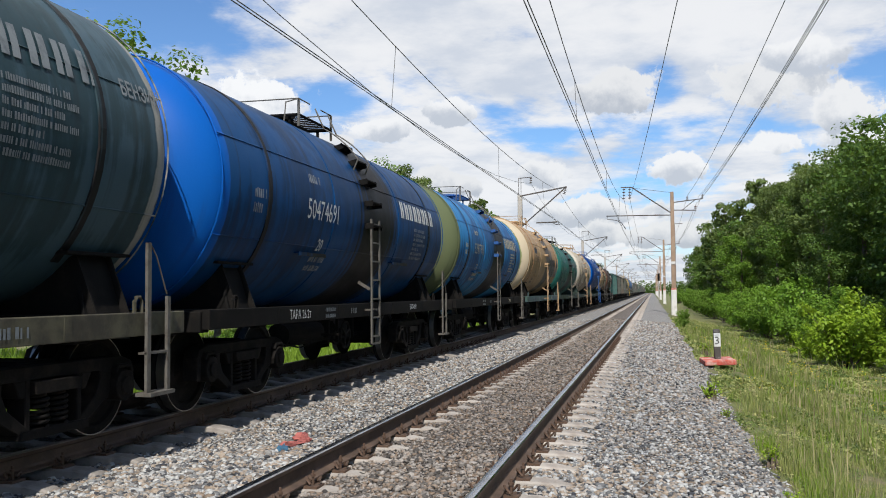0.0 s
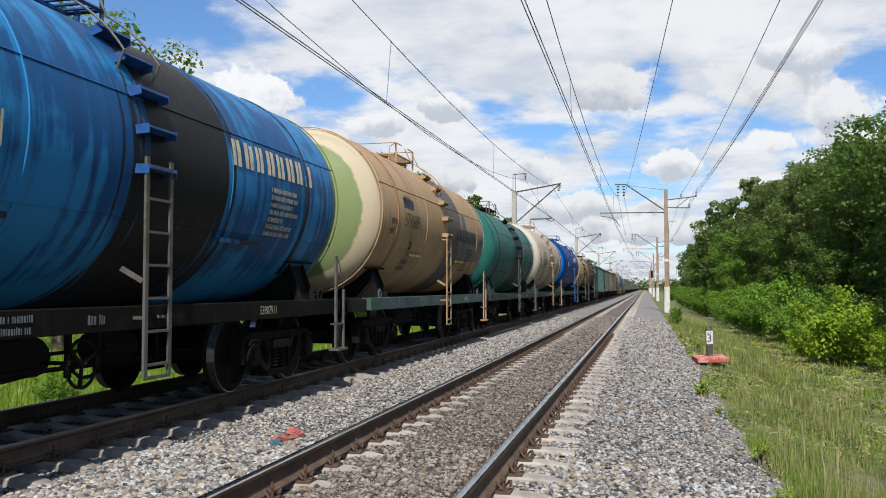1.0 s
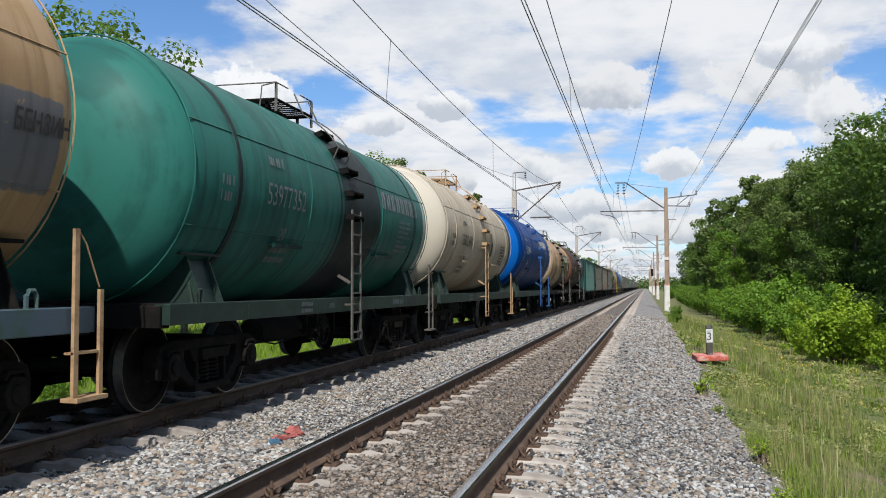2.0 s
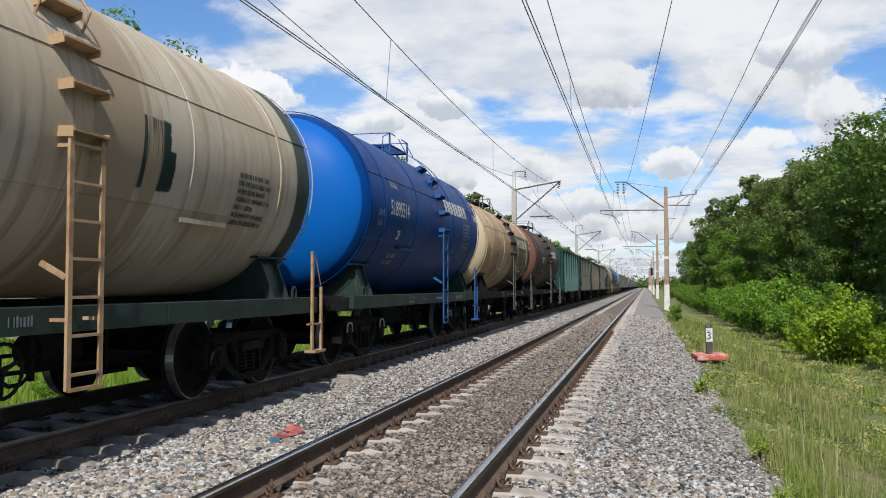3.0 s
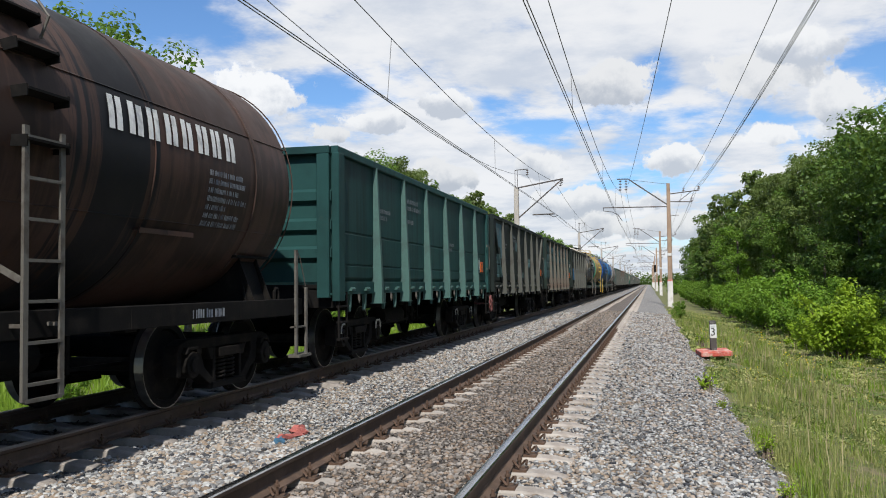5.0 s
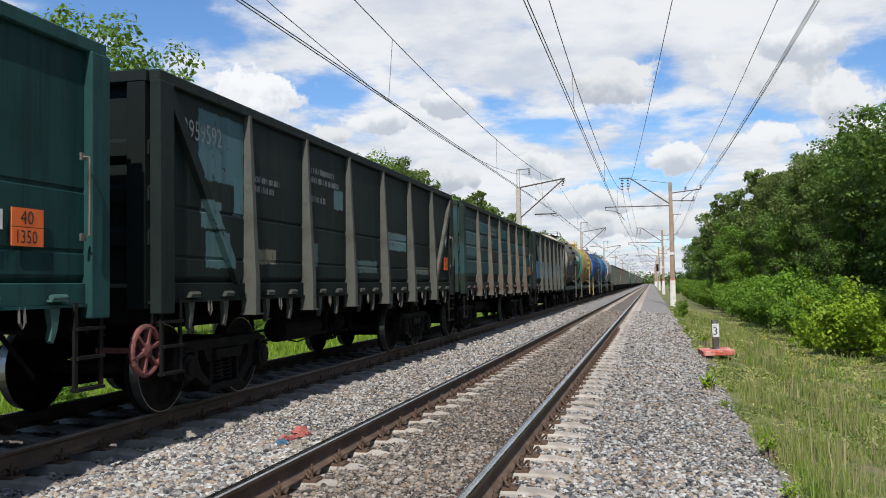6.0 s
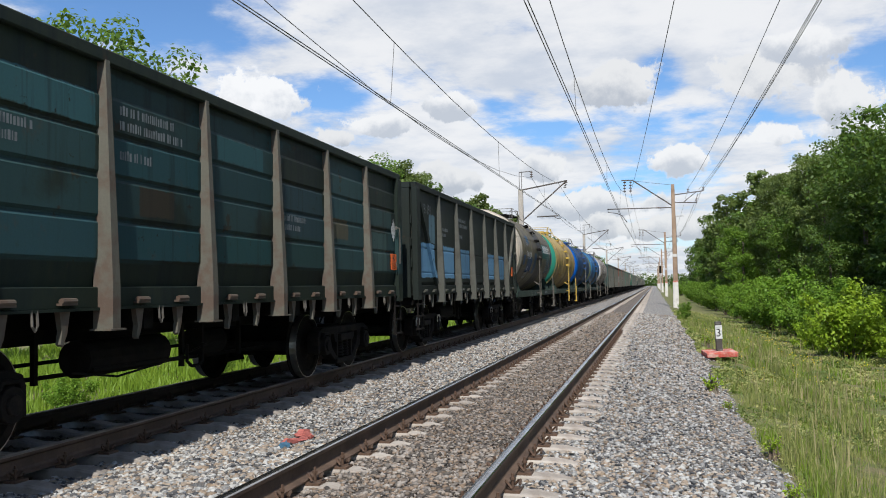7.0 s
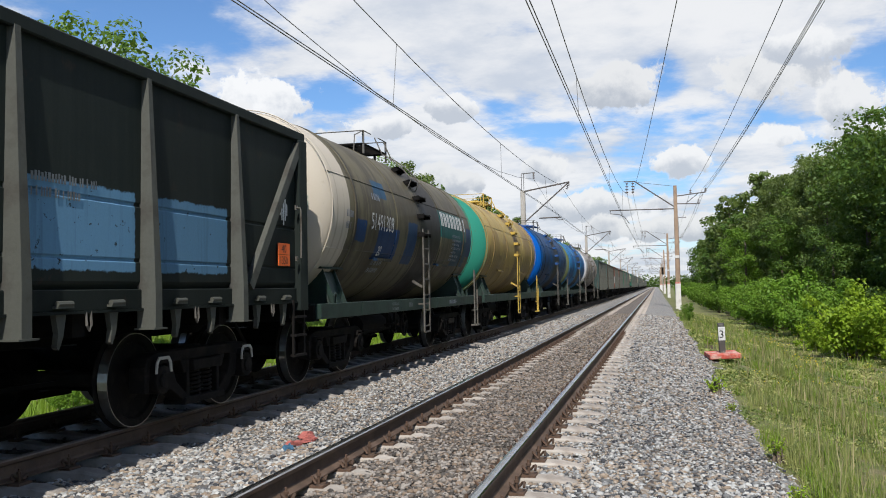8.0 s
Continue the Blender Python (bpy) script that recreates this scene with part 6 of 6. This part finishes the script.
POST_TEAL = worn("teal_post_paint", (0.036, 0.095, 0.083), (0.028, 0.065, 0.058), 0.6, 4, (0.45, 0.7), 0, 40, 0.25)
POST_RUST = worn("brownish_post_paint", (0.085, 0.083, 0.065), (0.075, 0.05, 0.036), 0.7, 3, (0.42, 0.62), 0, 40, 0.3)


def build_train():
    tank_wagon(2.6, "dark slate-green tank wagon with pale worn rim and grey lettering", P["slate"], r=1.52, lift=1.2, step_y=4.85, trim=BLACK_STEEL, frame_mat=OLIVE_SILL, rail_mat=GREY_STEEL, ink=DIM, brand_y=1.55, brand_z=0.3, product="БЕНЗИН")
    tank_wagon(13.95, "dark blue tank wagon with near dome coloured as sunlit blue, and black spill", P["blue_dark"], trim=BLACK_STEEL, frame_mat=BLACK_STEEL, rail_mat=GREY_STEEL, ink=WHITE, half=5.2, mark_y=-2.75, brand_y=1.85, number="50474691", tare="ТАРА 26.2т", side_no="50474691")
    tank_wagon(26.05, "patchy light blue tank wagon with olive domes and black spill", P["blue_patchy"], trim=BLUE_STEEL, frame_mat=BLACK_STEEL, rail_mat=GREY_STEEL, ink=YELLOWISH, number="53907911", side_no="53907911", half=5.2)
    tank_wagon(38.45, "beige tank wagon with pale cream dome and grey spill", P["beige"], r=1.54, lift=1.2, trim=TAN_STEEL, frame_mat=BLUE_SILL, rail_mat=TAN_STEEL, ink=BLACK, mark_y=-3.5, mark_z=-0.3, brand_y=1.3, brand_z=-0.33, number="57506891", tare="ТАРА 26.7т", side_no="57506891", product="БЕНЗИН", strap_mat=RUST_BAND)
    tank_wagon(50.5, "teal green tank wagon with dark spill below its hatch", P["teal"], trim=BLACK_STEEL, frame_mat=GREEN_STEEL, rail_mat=GREY_STEEL, ink=DIM, number="53977352")
    tank_wagon(62.3, "cream tank wagon with tan ladder and rusty runs", P["cream"], r=1.54, lift=1.21, ladder_y=-0.2, trim=TAN_STEEL, frame_mat=GREEN_STEEL, rail_mat=TAN_STEEL, ink=BLACK, number="75012484", brand=False)
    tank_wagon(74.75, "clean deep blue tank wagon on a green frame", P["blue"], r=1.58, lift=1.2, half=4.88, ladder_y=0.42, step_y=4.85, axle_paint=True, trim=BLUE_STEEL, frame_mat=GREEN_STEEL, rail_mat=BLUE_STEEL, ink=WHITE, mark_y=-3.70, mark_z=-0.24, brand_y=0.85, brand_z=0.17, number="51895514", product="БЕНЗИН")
    tank_wagon(86.45, "rusty cream tank wagon with green panel", P["rusty"], axle_paint=True, trim=BLACK_STEEL, frame_mat=BLACK_STEEL, rail_mat=GREY_STEEL, ink=YELLOWISH, brand_y=1.35, mark_y=-3.15, mark_z=-0.42, number="50525591", side_no="50525591", product="БЕНЗИН")
    tank_wagon(98.8, "dull brown tank wagon with near dome coloured as sunlit reddish brown", P["brown"], trim=BLACK_STEEL, frame_mat=BLACK_STEEL, rail_mat=GREY_STEEL, ink=WHITE, mark_y=-3.0, brand_y=0.95, number="50063759")
    open_wagon(111.9, "teal green open wagon with ribbed sides", W["teal"], POST_TEAL, plate_y=5.42, beside=True, plain=True, axle_paint=True)
    open_wagon(125.5, "black-green open wagon with pale scraped patches", W["black"], POST_GREY, braces=True, number="52959592", red_wheel=True, plain=True)
    open_wagon(139.5, "olive green open wagon with patched sides", W["olive"], POST_RUST, plate_y=5.98)
    open_wagon(153.4, "grey-green open wagon with light blue scraped lower panels", W["blue_foot"], POST_GREY, braces=True, number="52461191", axle_paint=True, plain=True)
    tank_wagon(165.85, "olive tank wagon with cream dome and blue patches", P["olive"], trim=BLACK_STEEL, frame_mat=GREEN_STEEL, rail_mat=GREY_STEEL, ink=WHITE, number="51491308")
    tank_wagon(178.0, "ochre yellow tank wagon with teal dome", P["yellow"], trim=YELLOW_STEEL, frame_mat=GREEN_STEEL, rail_mat=YELLOW_STEEL, ink=BLACK, brand=False, near=False)
    tank_wagon(190.1, "dark blue tank wagon with near dome coloured as sunlit blue", P["blue_dark"], trim=BLUE_STEEL, frame_mat=GREEN_STEEL, rail_mat=GREY_STEEL, near=False)
    tank_wagon(202.2, "blue tank wagon with weathered barrel", P["blue_patchy"], trim=BLUE_STEEL, frame_mat=GREEN_STEEL, rail_mat=GREY_STEEL, near=False)
    tank_wagon(214.3, "dirty white tank wagon with rusty runs", P["white"], trim=GREY_STEEL, frame_mat=BLACK_STEEL, rail_mat=GREY_STEEL, near=False)
    rest = ["grey", "brown", "red", "brown", "green", "teal", "TANK", "green", "teal", "grey", "brown", "TANK", "grey", "teal", "brown", "green", "red", "grey", "TANK", "olive", "teal", "grey", "brown", "green", "teal", "brown"]
    s, last = 214.3, 6.05
    names = {"grey": "grey-teal", "brown": "brown", "red": "red-brown", "green": "bright green", "teal": "teal green", "olive": "olive green"}
    made = {}
    for k in rest:
        h = 6.05 if k == "TANK" else 6.93
        s += last + h
        last = h
        if k in made:
            WAGONS.append((copy_thing(made[k], pose(FAR, s, 0)), s))
        elif k == "TANK":
            made[k] = tank_wagon(s, "cream tank wagon far down the train", P["cream"], near=False)
        else:
            made[k] = open_wagon(s, "%s open wagon far down the train" % names[k], W[k], POST_GREY, plates=False, near=False)


build_train()


# ---- plants in place ----
def low_herbs():
    """Low broad-leaved herbs between the grass, in patches."""
    for name, mat, n, seed, label in (("verge_herbs", GRASS, 85000, 5.0, "low broad-leaved green herbs on the verge"), ("grey_herbs", LEAF_GREY, 60000, 11.0, "dull grey-green herbs on the verge"), ("dry_litter", STRAW, 60000, 17.0, "pale dry plant litter on the verge")):
        x, y = rng.uniform(3.05, 8.8, n), 4.5 * (60 / 4.5) ** rng.random(n)
        d = np.array([noise.noise((a * 1.1, b * 0.7, seed)) for a, b in zip(x, y)])
        ok = (d > -0.12) & (x > edge_wobble(y) + 0.1)
        x, y, d = x[ok], y[ok], d[ok]
        z = np.interp(x, [p[0] for p in PROFILE], [p[1] for p in PROFILE]) + (0.2 * np.clip(d, 0, 0.6) * rng.random(len(x)) if mat is not STRAW else -0.02)
        k = len(x)
        nn = rng.normal(size=(k, 3)) * 0.5 + np.array([0, 0, 0.8])
        nn /= np.linalg.norm(nn, axis=1)[:, None]
        t = np.cross(nn, rng.normal(size=(k, 3)))
        t /= np.linalg.norm(t, axis=1)[:, None]
        b = np.cross(nn, t)
        s = ((0.009 + 0.013 * rng.random(k)) * np.clip(y / 9, 1, 3.0))[:, None]
        p = np.stack([x, y, z + 0.02], 1)
        w = 0.5 if mat is not STRAW else 0.16
        v = np.stack([p - t * s * 1.5, p - b * s * w, p + t * s * 1.5, p + b * s * w], 1).reshape(-1, 3)
        from_arrays(name, v, np.arange(k * 4).reshape(k, 4), mat, "stuff", label, "herbs")


def flowers():
    """Small yellow flower heads in loose drifts over the grass."""
    n = 5000
    x, y = rng.uniform(3.6, 8.0, n), 5.0 * (45 / 5.0) ** rng.random(n)
    d = np.array([noise.noise((a * 0.9, b * 0.6, 51.0)) for a, b in zip(x, y)])
    ok = (d > 0.22) & (x > edge_wobble(y) + 0.3)
    x, y = x[ok], y[ok]
    k = len(x)
    z = np.interp(x, [p[0] for p in PROFILE], [p[1] for p in PROFILE]) + 0.10 + 0.18 * rng.random(k)
    nn = rng.normal(size=(k, 3)) * 0.4 + np.array([0, -0.3, 0.9])
    nn /= np.linalg.norm(nn, axis=1)[:, None]
    t = np.cross(nn, rng.normal(size=(k, 3)))
    t /= np.linalg.norm(t, axis=1)[:, None]
    b = np.cross(nn, t)
    q = (0.008 * np.clip(y / 10, 1, 2.5))[:, None]
    p = np.stack([x, y, z], 1)
    v = np.stack([p - t * q, p - b * q, p + t * q, p + b * q], 1).reshape(-1, 3)
    from_arrays("yellow_flowers", v, np.arange(k * 4).reshape(k, 4), PETAL, "stuff", "small yellow flowers on the verge", "flowers")


def far_wood():
    """The wood that closes the view at the line's end."""
    n = 60
    cs = np.stack([rng.uniform(-170, 130, n), rng.uniform(690, 760, n), rng.uniform(0, 5.5, n)], 1)
    rs = np.stack([rng.uniform(8, 14, n), rng.uniform(4, 8, n), rng.uniform(3.5, 6.0, n)], 1)
    v, f = leaf_cloud(14000, cs, rs, 0.9, 0.7, 0.1)
    from_arrays("far_wood", v, f, LEAF_DARK, "stuff", "distant dark green wood closing the line", "wood")


def plants():
    kinds = [make_tree(11.5, 3.4, 12500, 0.105, LEAF_DARK, "tall dark green broadleaf tree at the wood's edge", 80, 0.12),
             make_tree(11.0, 2.9, 12000, 0.10, LEAF_MID, "tall green broadleaf tree at the wood's edge", 76, 0.1),
             make_tree(11.8, 2.6, 12500, 0.09, LEAF_GREY, "tall grey-green birch with hanging twigs", 80, 0.14, r0=0.14, droop=0.5),
             make_tree(9.0, 2.6, 10500, 0.10, LEAF_FRESH, "middle-sized green tree with a rounded crown", 60, 0.1),
             make_tree(10.0, 3.2, 11500, 0.105, LEAF_DARK, "broad dark green tree standing in shade", 70, 0.12)]
    far_kinds = [make_tree(11.3, 3.1, 3600, 0.2, LEAF_DARK, "dark green broadleaf tree further along the line", 60, 0.12),
                 make_tree(11.0, 2.8, 3600, 0.19, LEAF_MID, "green broadleaf tree further along the line", 60, 0.1),
                 make_tree(11.5, 2.7, 3800, 0.17, LEAF_GREY, "grey-green birch further along the line", 60, 0.12, droop=0.5)]
    r = random.Random(3)
    spots = []
    # wood beside the free track: a dense front and two ranks behind it
    y = 31.0
    while y < 215:
        for rank in range(3 if y < 60 else 2 if y < 110 else 1):
            spots.append((12.6 + 4.2 * rank + r.uniform(-1, 1) + (0.9 if y < 45 else 0), y + r.uniform(-1.2, 1.2), (0.95 + 0.10 * rank) * r.uniform(0.86, 1.08) * (0.98 if y < 75 else 1.08), r.choice((0, 4, 0) if y < 52 else (2, 2, 1) if y < 82 else (0, 4, 2))))
        y += 3.9 if y < 90 else 7.0
    spots += [(9.0, 74.5, 0.80, 3), (9.9, 60, 0.62, 1), (10.6, 47, 0.55, 4), (11.0, 112, 1.18, 2), (11.4, 99, 0.92, 3), (10.6, 124, 1.1, 0)]
    # the wood goes on beside and behind the camera
    for k in range(9):
        spots.append((13.5 + r.uniform(-1, 1.5), -22 + 5.6 * k, r.uniform(0.95, 1.1), r.randrange(5)))
    # trees behind the train
    for x, y, s, k in ((-18.2, 27.0, 1.13, 1), (-17.8, 31.0, 1.10, 1), (-21, 20, 0.9, 0), (-18.4, 36.0, 0.96, 2), (-19.5, 40.5, 1.0, 2), (-20, 46, 0.98, 3), (-20, 52, 0.95, 3), (-18.6, 64, 1.14, 1), (-18.5, 69, 1.12, 2)):
        spots.append((x, y, s, k))
    y = 72.0
    while y < 330:
        for rank in range(2 if y < 130 else 1):
            spots.append((-19 - 4.5 * rank + r.uniform(-1.5, 1.5), y + r.uniform(-2, 2), (1.08 + 0.1 * rank) * r.uniform(0.9, 1.1), r.randrange(5)))
        y += 5.5 if y < 130 else 10
    used = set()
    stock = kinds + far_kinds
    for x, y, s, k in spots:
        if y > 76 or y < 10:
            k = 5 + k % 3
        m = pose(x, y, height(x) - 0.05, 0, 0, r.uniform(0, 360)) @ Matrix.Diagonal((s, s, s, 1))
        if k not in used:
            used.add(k)
            stock[k].matrix_basis = m
        else:
            ob = copy_thing(stock[k], m)
            ob.matrix_basis = m
    # bushes at the foot of the wood
    bright = make_stems(2.5, 1.9, 6500, 0.07, LEAF_BRIGHT, "bright yellow-green young bush with lit leaves")
    green = make_stems(2.9, 1.8, 6500, 0.07, LEAF_FRESH, "fresh green leafy bush at the wood's edge")
    dark = make_stems(3.2, 1.9, 5000, 0.075, LEAF_DARK, "dark green dense bush at the wood's edge")
    put = [(bright, 7.9, 30.0, 0.98), (bright, 9.3, 28.0, 0.62), (bright, 10.4, 30.5, 0.7), (bright, 8.7, 31.0, 0.6), (bright, 7.5, 33.0, 0.5),
           (green, 8.1, 36.5, 0.8), (green, 8.4, 42.5, 1.12), (green, 9.6, 39.5, 0.95), (green, 7.7, 47.0, 0.85), (green, 8.6, 50.0, 1.0), (green, 7.6, 54.0, 0.8), (green, 8.5, 58.0, 1.02),
           (green, 7.4, 61.5, 0.78), (green, 8.2, 66, 0.95), (green, 7.3, 70.5, 0.8), (green, 7.2, 77, 0.9), (green, 6.9, 84, 0.82), (green, 7.6, 88, 1.0), (green, 6.8, 95, 0.85), (green, 7.0, 104, 0.9),
           (dark, 11.0, 33.5, 0.95), (dark, 10.2, 37.5, 0.9), (dark, 10.2, 45, 1.0), (dark, 10.0, 53, 1.0), (dark, 9.6, 63, 1.0), (dark, 9.2, 80, 1.0),
           (green, 7.2, 112, 0.9), (green, 7.0, 125, 0.95), (green, 7.4, 140, 1.0), (dark, 7.8, 158, 1.0), (green, 7.0, 175, 1.0), (dark, 7.5, 195, 1.1), (dark, 12.2, 26.5, 0.8), (green, 11.6, 25.0, 0.55),
           (green, 4.0, 60, 0.28), (green, 3.4, 46, 0.22), (green, -10.6, 23.5, 0.34), (green, -12, 27.0, 0.42), (green, -14.5, 36.0, 0.6), (green, -9.6, 15.5, 0.3), (green, -17.5, 52, 0.8), (dark, -17.5, 58, 0.9), (dark, -18.5, 44, 0.9)]
    seen = set()
    for ob, x, y, s in put:
        m = pose(x, y, height(x) - 0.04, 0, 0, r.uniform(0, 360)) @ Matrix.Diagonal((s, s, s, 1))
        if ob.name in seen:
            c = copy_thing(ob, m)
            c.matrix_basis = m
        else:
            seen.add(ob.name)
            ob.matrix_basis = m
    # low yellow-green weeds on the shoulder
    weed = make_stems(0.34, 0.16, 420, 0.022, LEAF_BRIGHT, "small yellow-green weed growing in the stones")
    tagged(weed, "", "weed", "weeds on the shoulder")
    weed.matrix_basis = pose(2.86, 14.6, -0.42)
    for x, y, s in ((2.95, 12.8, 0.5), (3.15, 9.6, 0.7), (3.05, 7.6, 0.55), (3.4, 26, 1.1)):
        m = pose(x, y, -0.46, 0, 0, 70 * x) @ Matrix.Diagonal((s, s, s, 1))
        copy_thing(weed, m).matrix_basis = m
    past = lambda x, y: (x > edge_wobble(y) + 0.06) & ~((np.abs(x - 3.5) < 0.5) & (y > 19.5) & (y < 22.8))
    grass("verge_grass", 190000, (3.05, 8.6, 4.5, 70), 0.12, GRASS, "mixed green meadow grass on the verge", past, 1.0, 0.005)
    low_herbs()
    far_wood()
    # clumps of tall weeds and grass, a trodden strip left bare between them and the bushes
    def clumps(seed, cut, lo=0.0, hi=9.0):
        def keep(x, y):
            d = np.array([noise.noise((a * 1.5, b * 1.1, seed)) + 0.5 * noise.noise((a * 4.0, b * 3.0, seed)) for a, b in zip(x, y)])
            return (d > cut) & (x > edge_wobble(y) + 0.12 + lo) & (x < edge_wobble(y) + hi) & (np.abs(x - 8.5 + 0.05 * y) > 0.4) & ~((np.abs(x - 3.45) < 0.6) & (y > 17) & (y < 22.6))
        return keep
    grass("grey_weeds", 70000, (3.1, 8.4, 4.4, 48), 0.34, WEED, "tall grey-green feathery weeds on the verge", clumps(21.0, 0.02, 0.05, 2.6), 0.35, 0.0045)
    grass("grass_tufts", 60000, (3.1, 8.4, 4.4, 48), 0.30, GRASS_LUSH, "fresh green grass tufts on the verge", clumps(33.0, 0.10), 0.55, 0.0045)
    grass("seed_stalks", 2200, (3.3, 7.5, 4.6, 26), 0.55, STRAW, "pale seed-bearing grass stalks", clumps(45.0, 0.0), 0.18, 0.005)
    flowers()
    grass("tall_grass", 9000, (3.3, 6.0, 5.0, 60), 0.30, GRASS, "tall green grass stems on the verge", lambda x, y: (x > edge_wobble(y) + 0.15) & (x < 5.0 + 0.05 * y) & ~((np.abs(x - 3.4) < 0.8) & (y > 16) & (y < 22.8)), 0.3, 0.005)
    grass("dry_stalks", 3000, (3.3, 8.0, 5.0, 45), 0.42, STRAW, "pale dry grass stalks on the verge", lambda x, y: x > edge_wobble(y) + 0.2, 0.25, 0.004)
    grass("meadow_grass", 120000, (-24, -7.0, 8, 70), 0.42, GRASS_LUSH, "lush bright green grass beyond the train", None, 0.45, 0.012)


plants()


# ---- tracks and stones ----
build_track("railway_track", NEAR, RAIL_HEAD, CONCRETE, "free railway track with polished rails on concrete sleepers", -30, 110, 900)
build_track("railway_track", FAR, RAIL_DARK, CONCRETE_DARK, "railway track under the train with oily concrete sleepers", -30, 100, 900)
by_edge = lambda x, y: x < edge_wobble(y) + 0.14 * rng.normal(size=len(x))
for near, n, (y0, y1) in ((True, 0.68, (4.2, 8.2)), (False, 1.8, (8.2, 48.0))):
    scatter_stones("shoulder_stones", int(24000 * n), (0.9, 3.45, y0, y1), (0.012, 0.037), BALLAST, "loose pale grey crushed stones on the shoulder", by_edge, coarse=not near)
    scatter_stones("crib_stones", int(9500 * n), (-0.72, 0.72, y0, y1), (0.012, 0.034), BALLAST_DARK, "loose brownish stones between the rails", coarse=not near)
    scatter_stones("middle_stones", int(21000 * n), (-3.25, -0.88, y0 + 0.8 * near, y1), (0.012, 0.038), BALLAST, "loose pale grey stones between the tracks", coarse=not near)
# stones coloured for the shade below the wagons
scatter_stones("train_side_stones", 7000, (-5.4, -3.25, 5.5, 26), (0.014, 0.04), STONE_OIL_SHADE, "oily stones under the train, coloured dark for the shade there", coarse=True)


# ---- motion ----
def motions():
    """The train rolls towards and past the camera; its wheels turn with it."""
    for w, s in WAGONS:
        walk(w, [(t, pose(FAR, s - SPEED * t, 0)) for t in (0.0, 2.0, 4.0, 6.0, 8.0)])
    step = math.degrees(SPEED / FPS / 0.4785)
    for w in TURNING:
        y = w.matrix_basis.translation.y
        walk(w, [(k / FPS, pose(0, y, 0.4785) @ Matrix.Rotation(radians(step * k), 4, "X")) for k in range(241)])


motions()
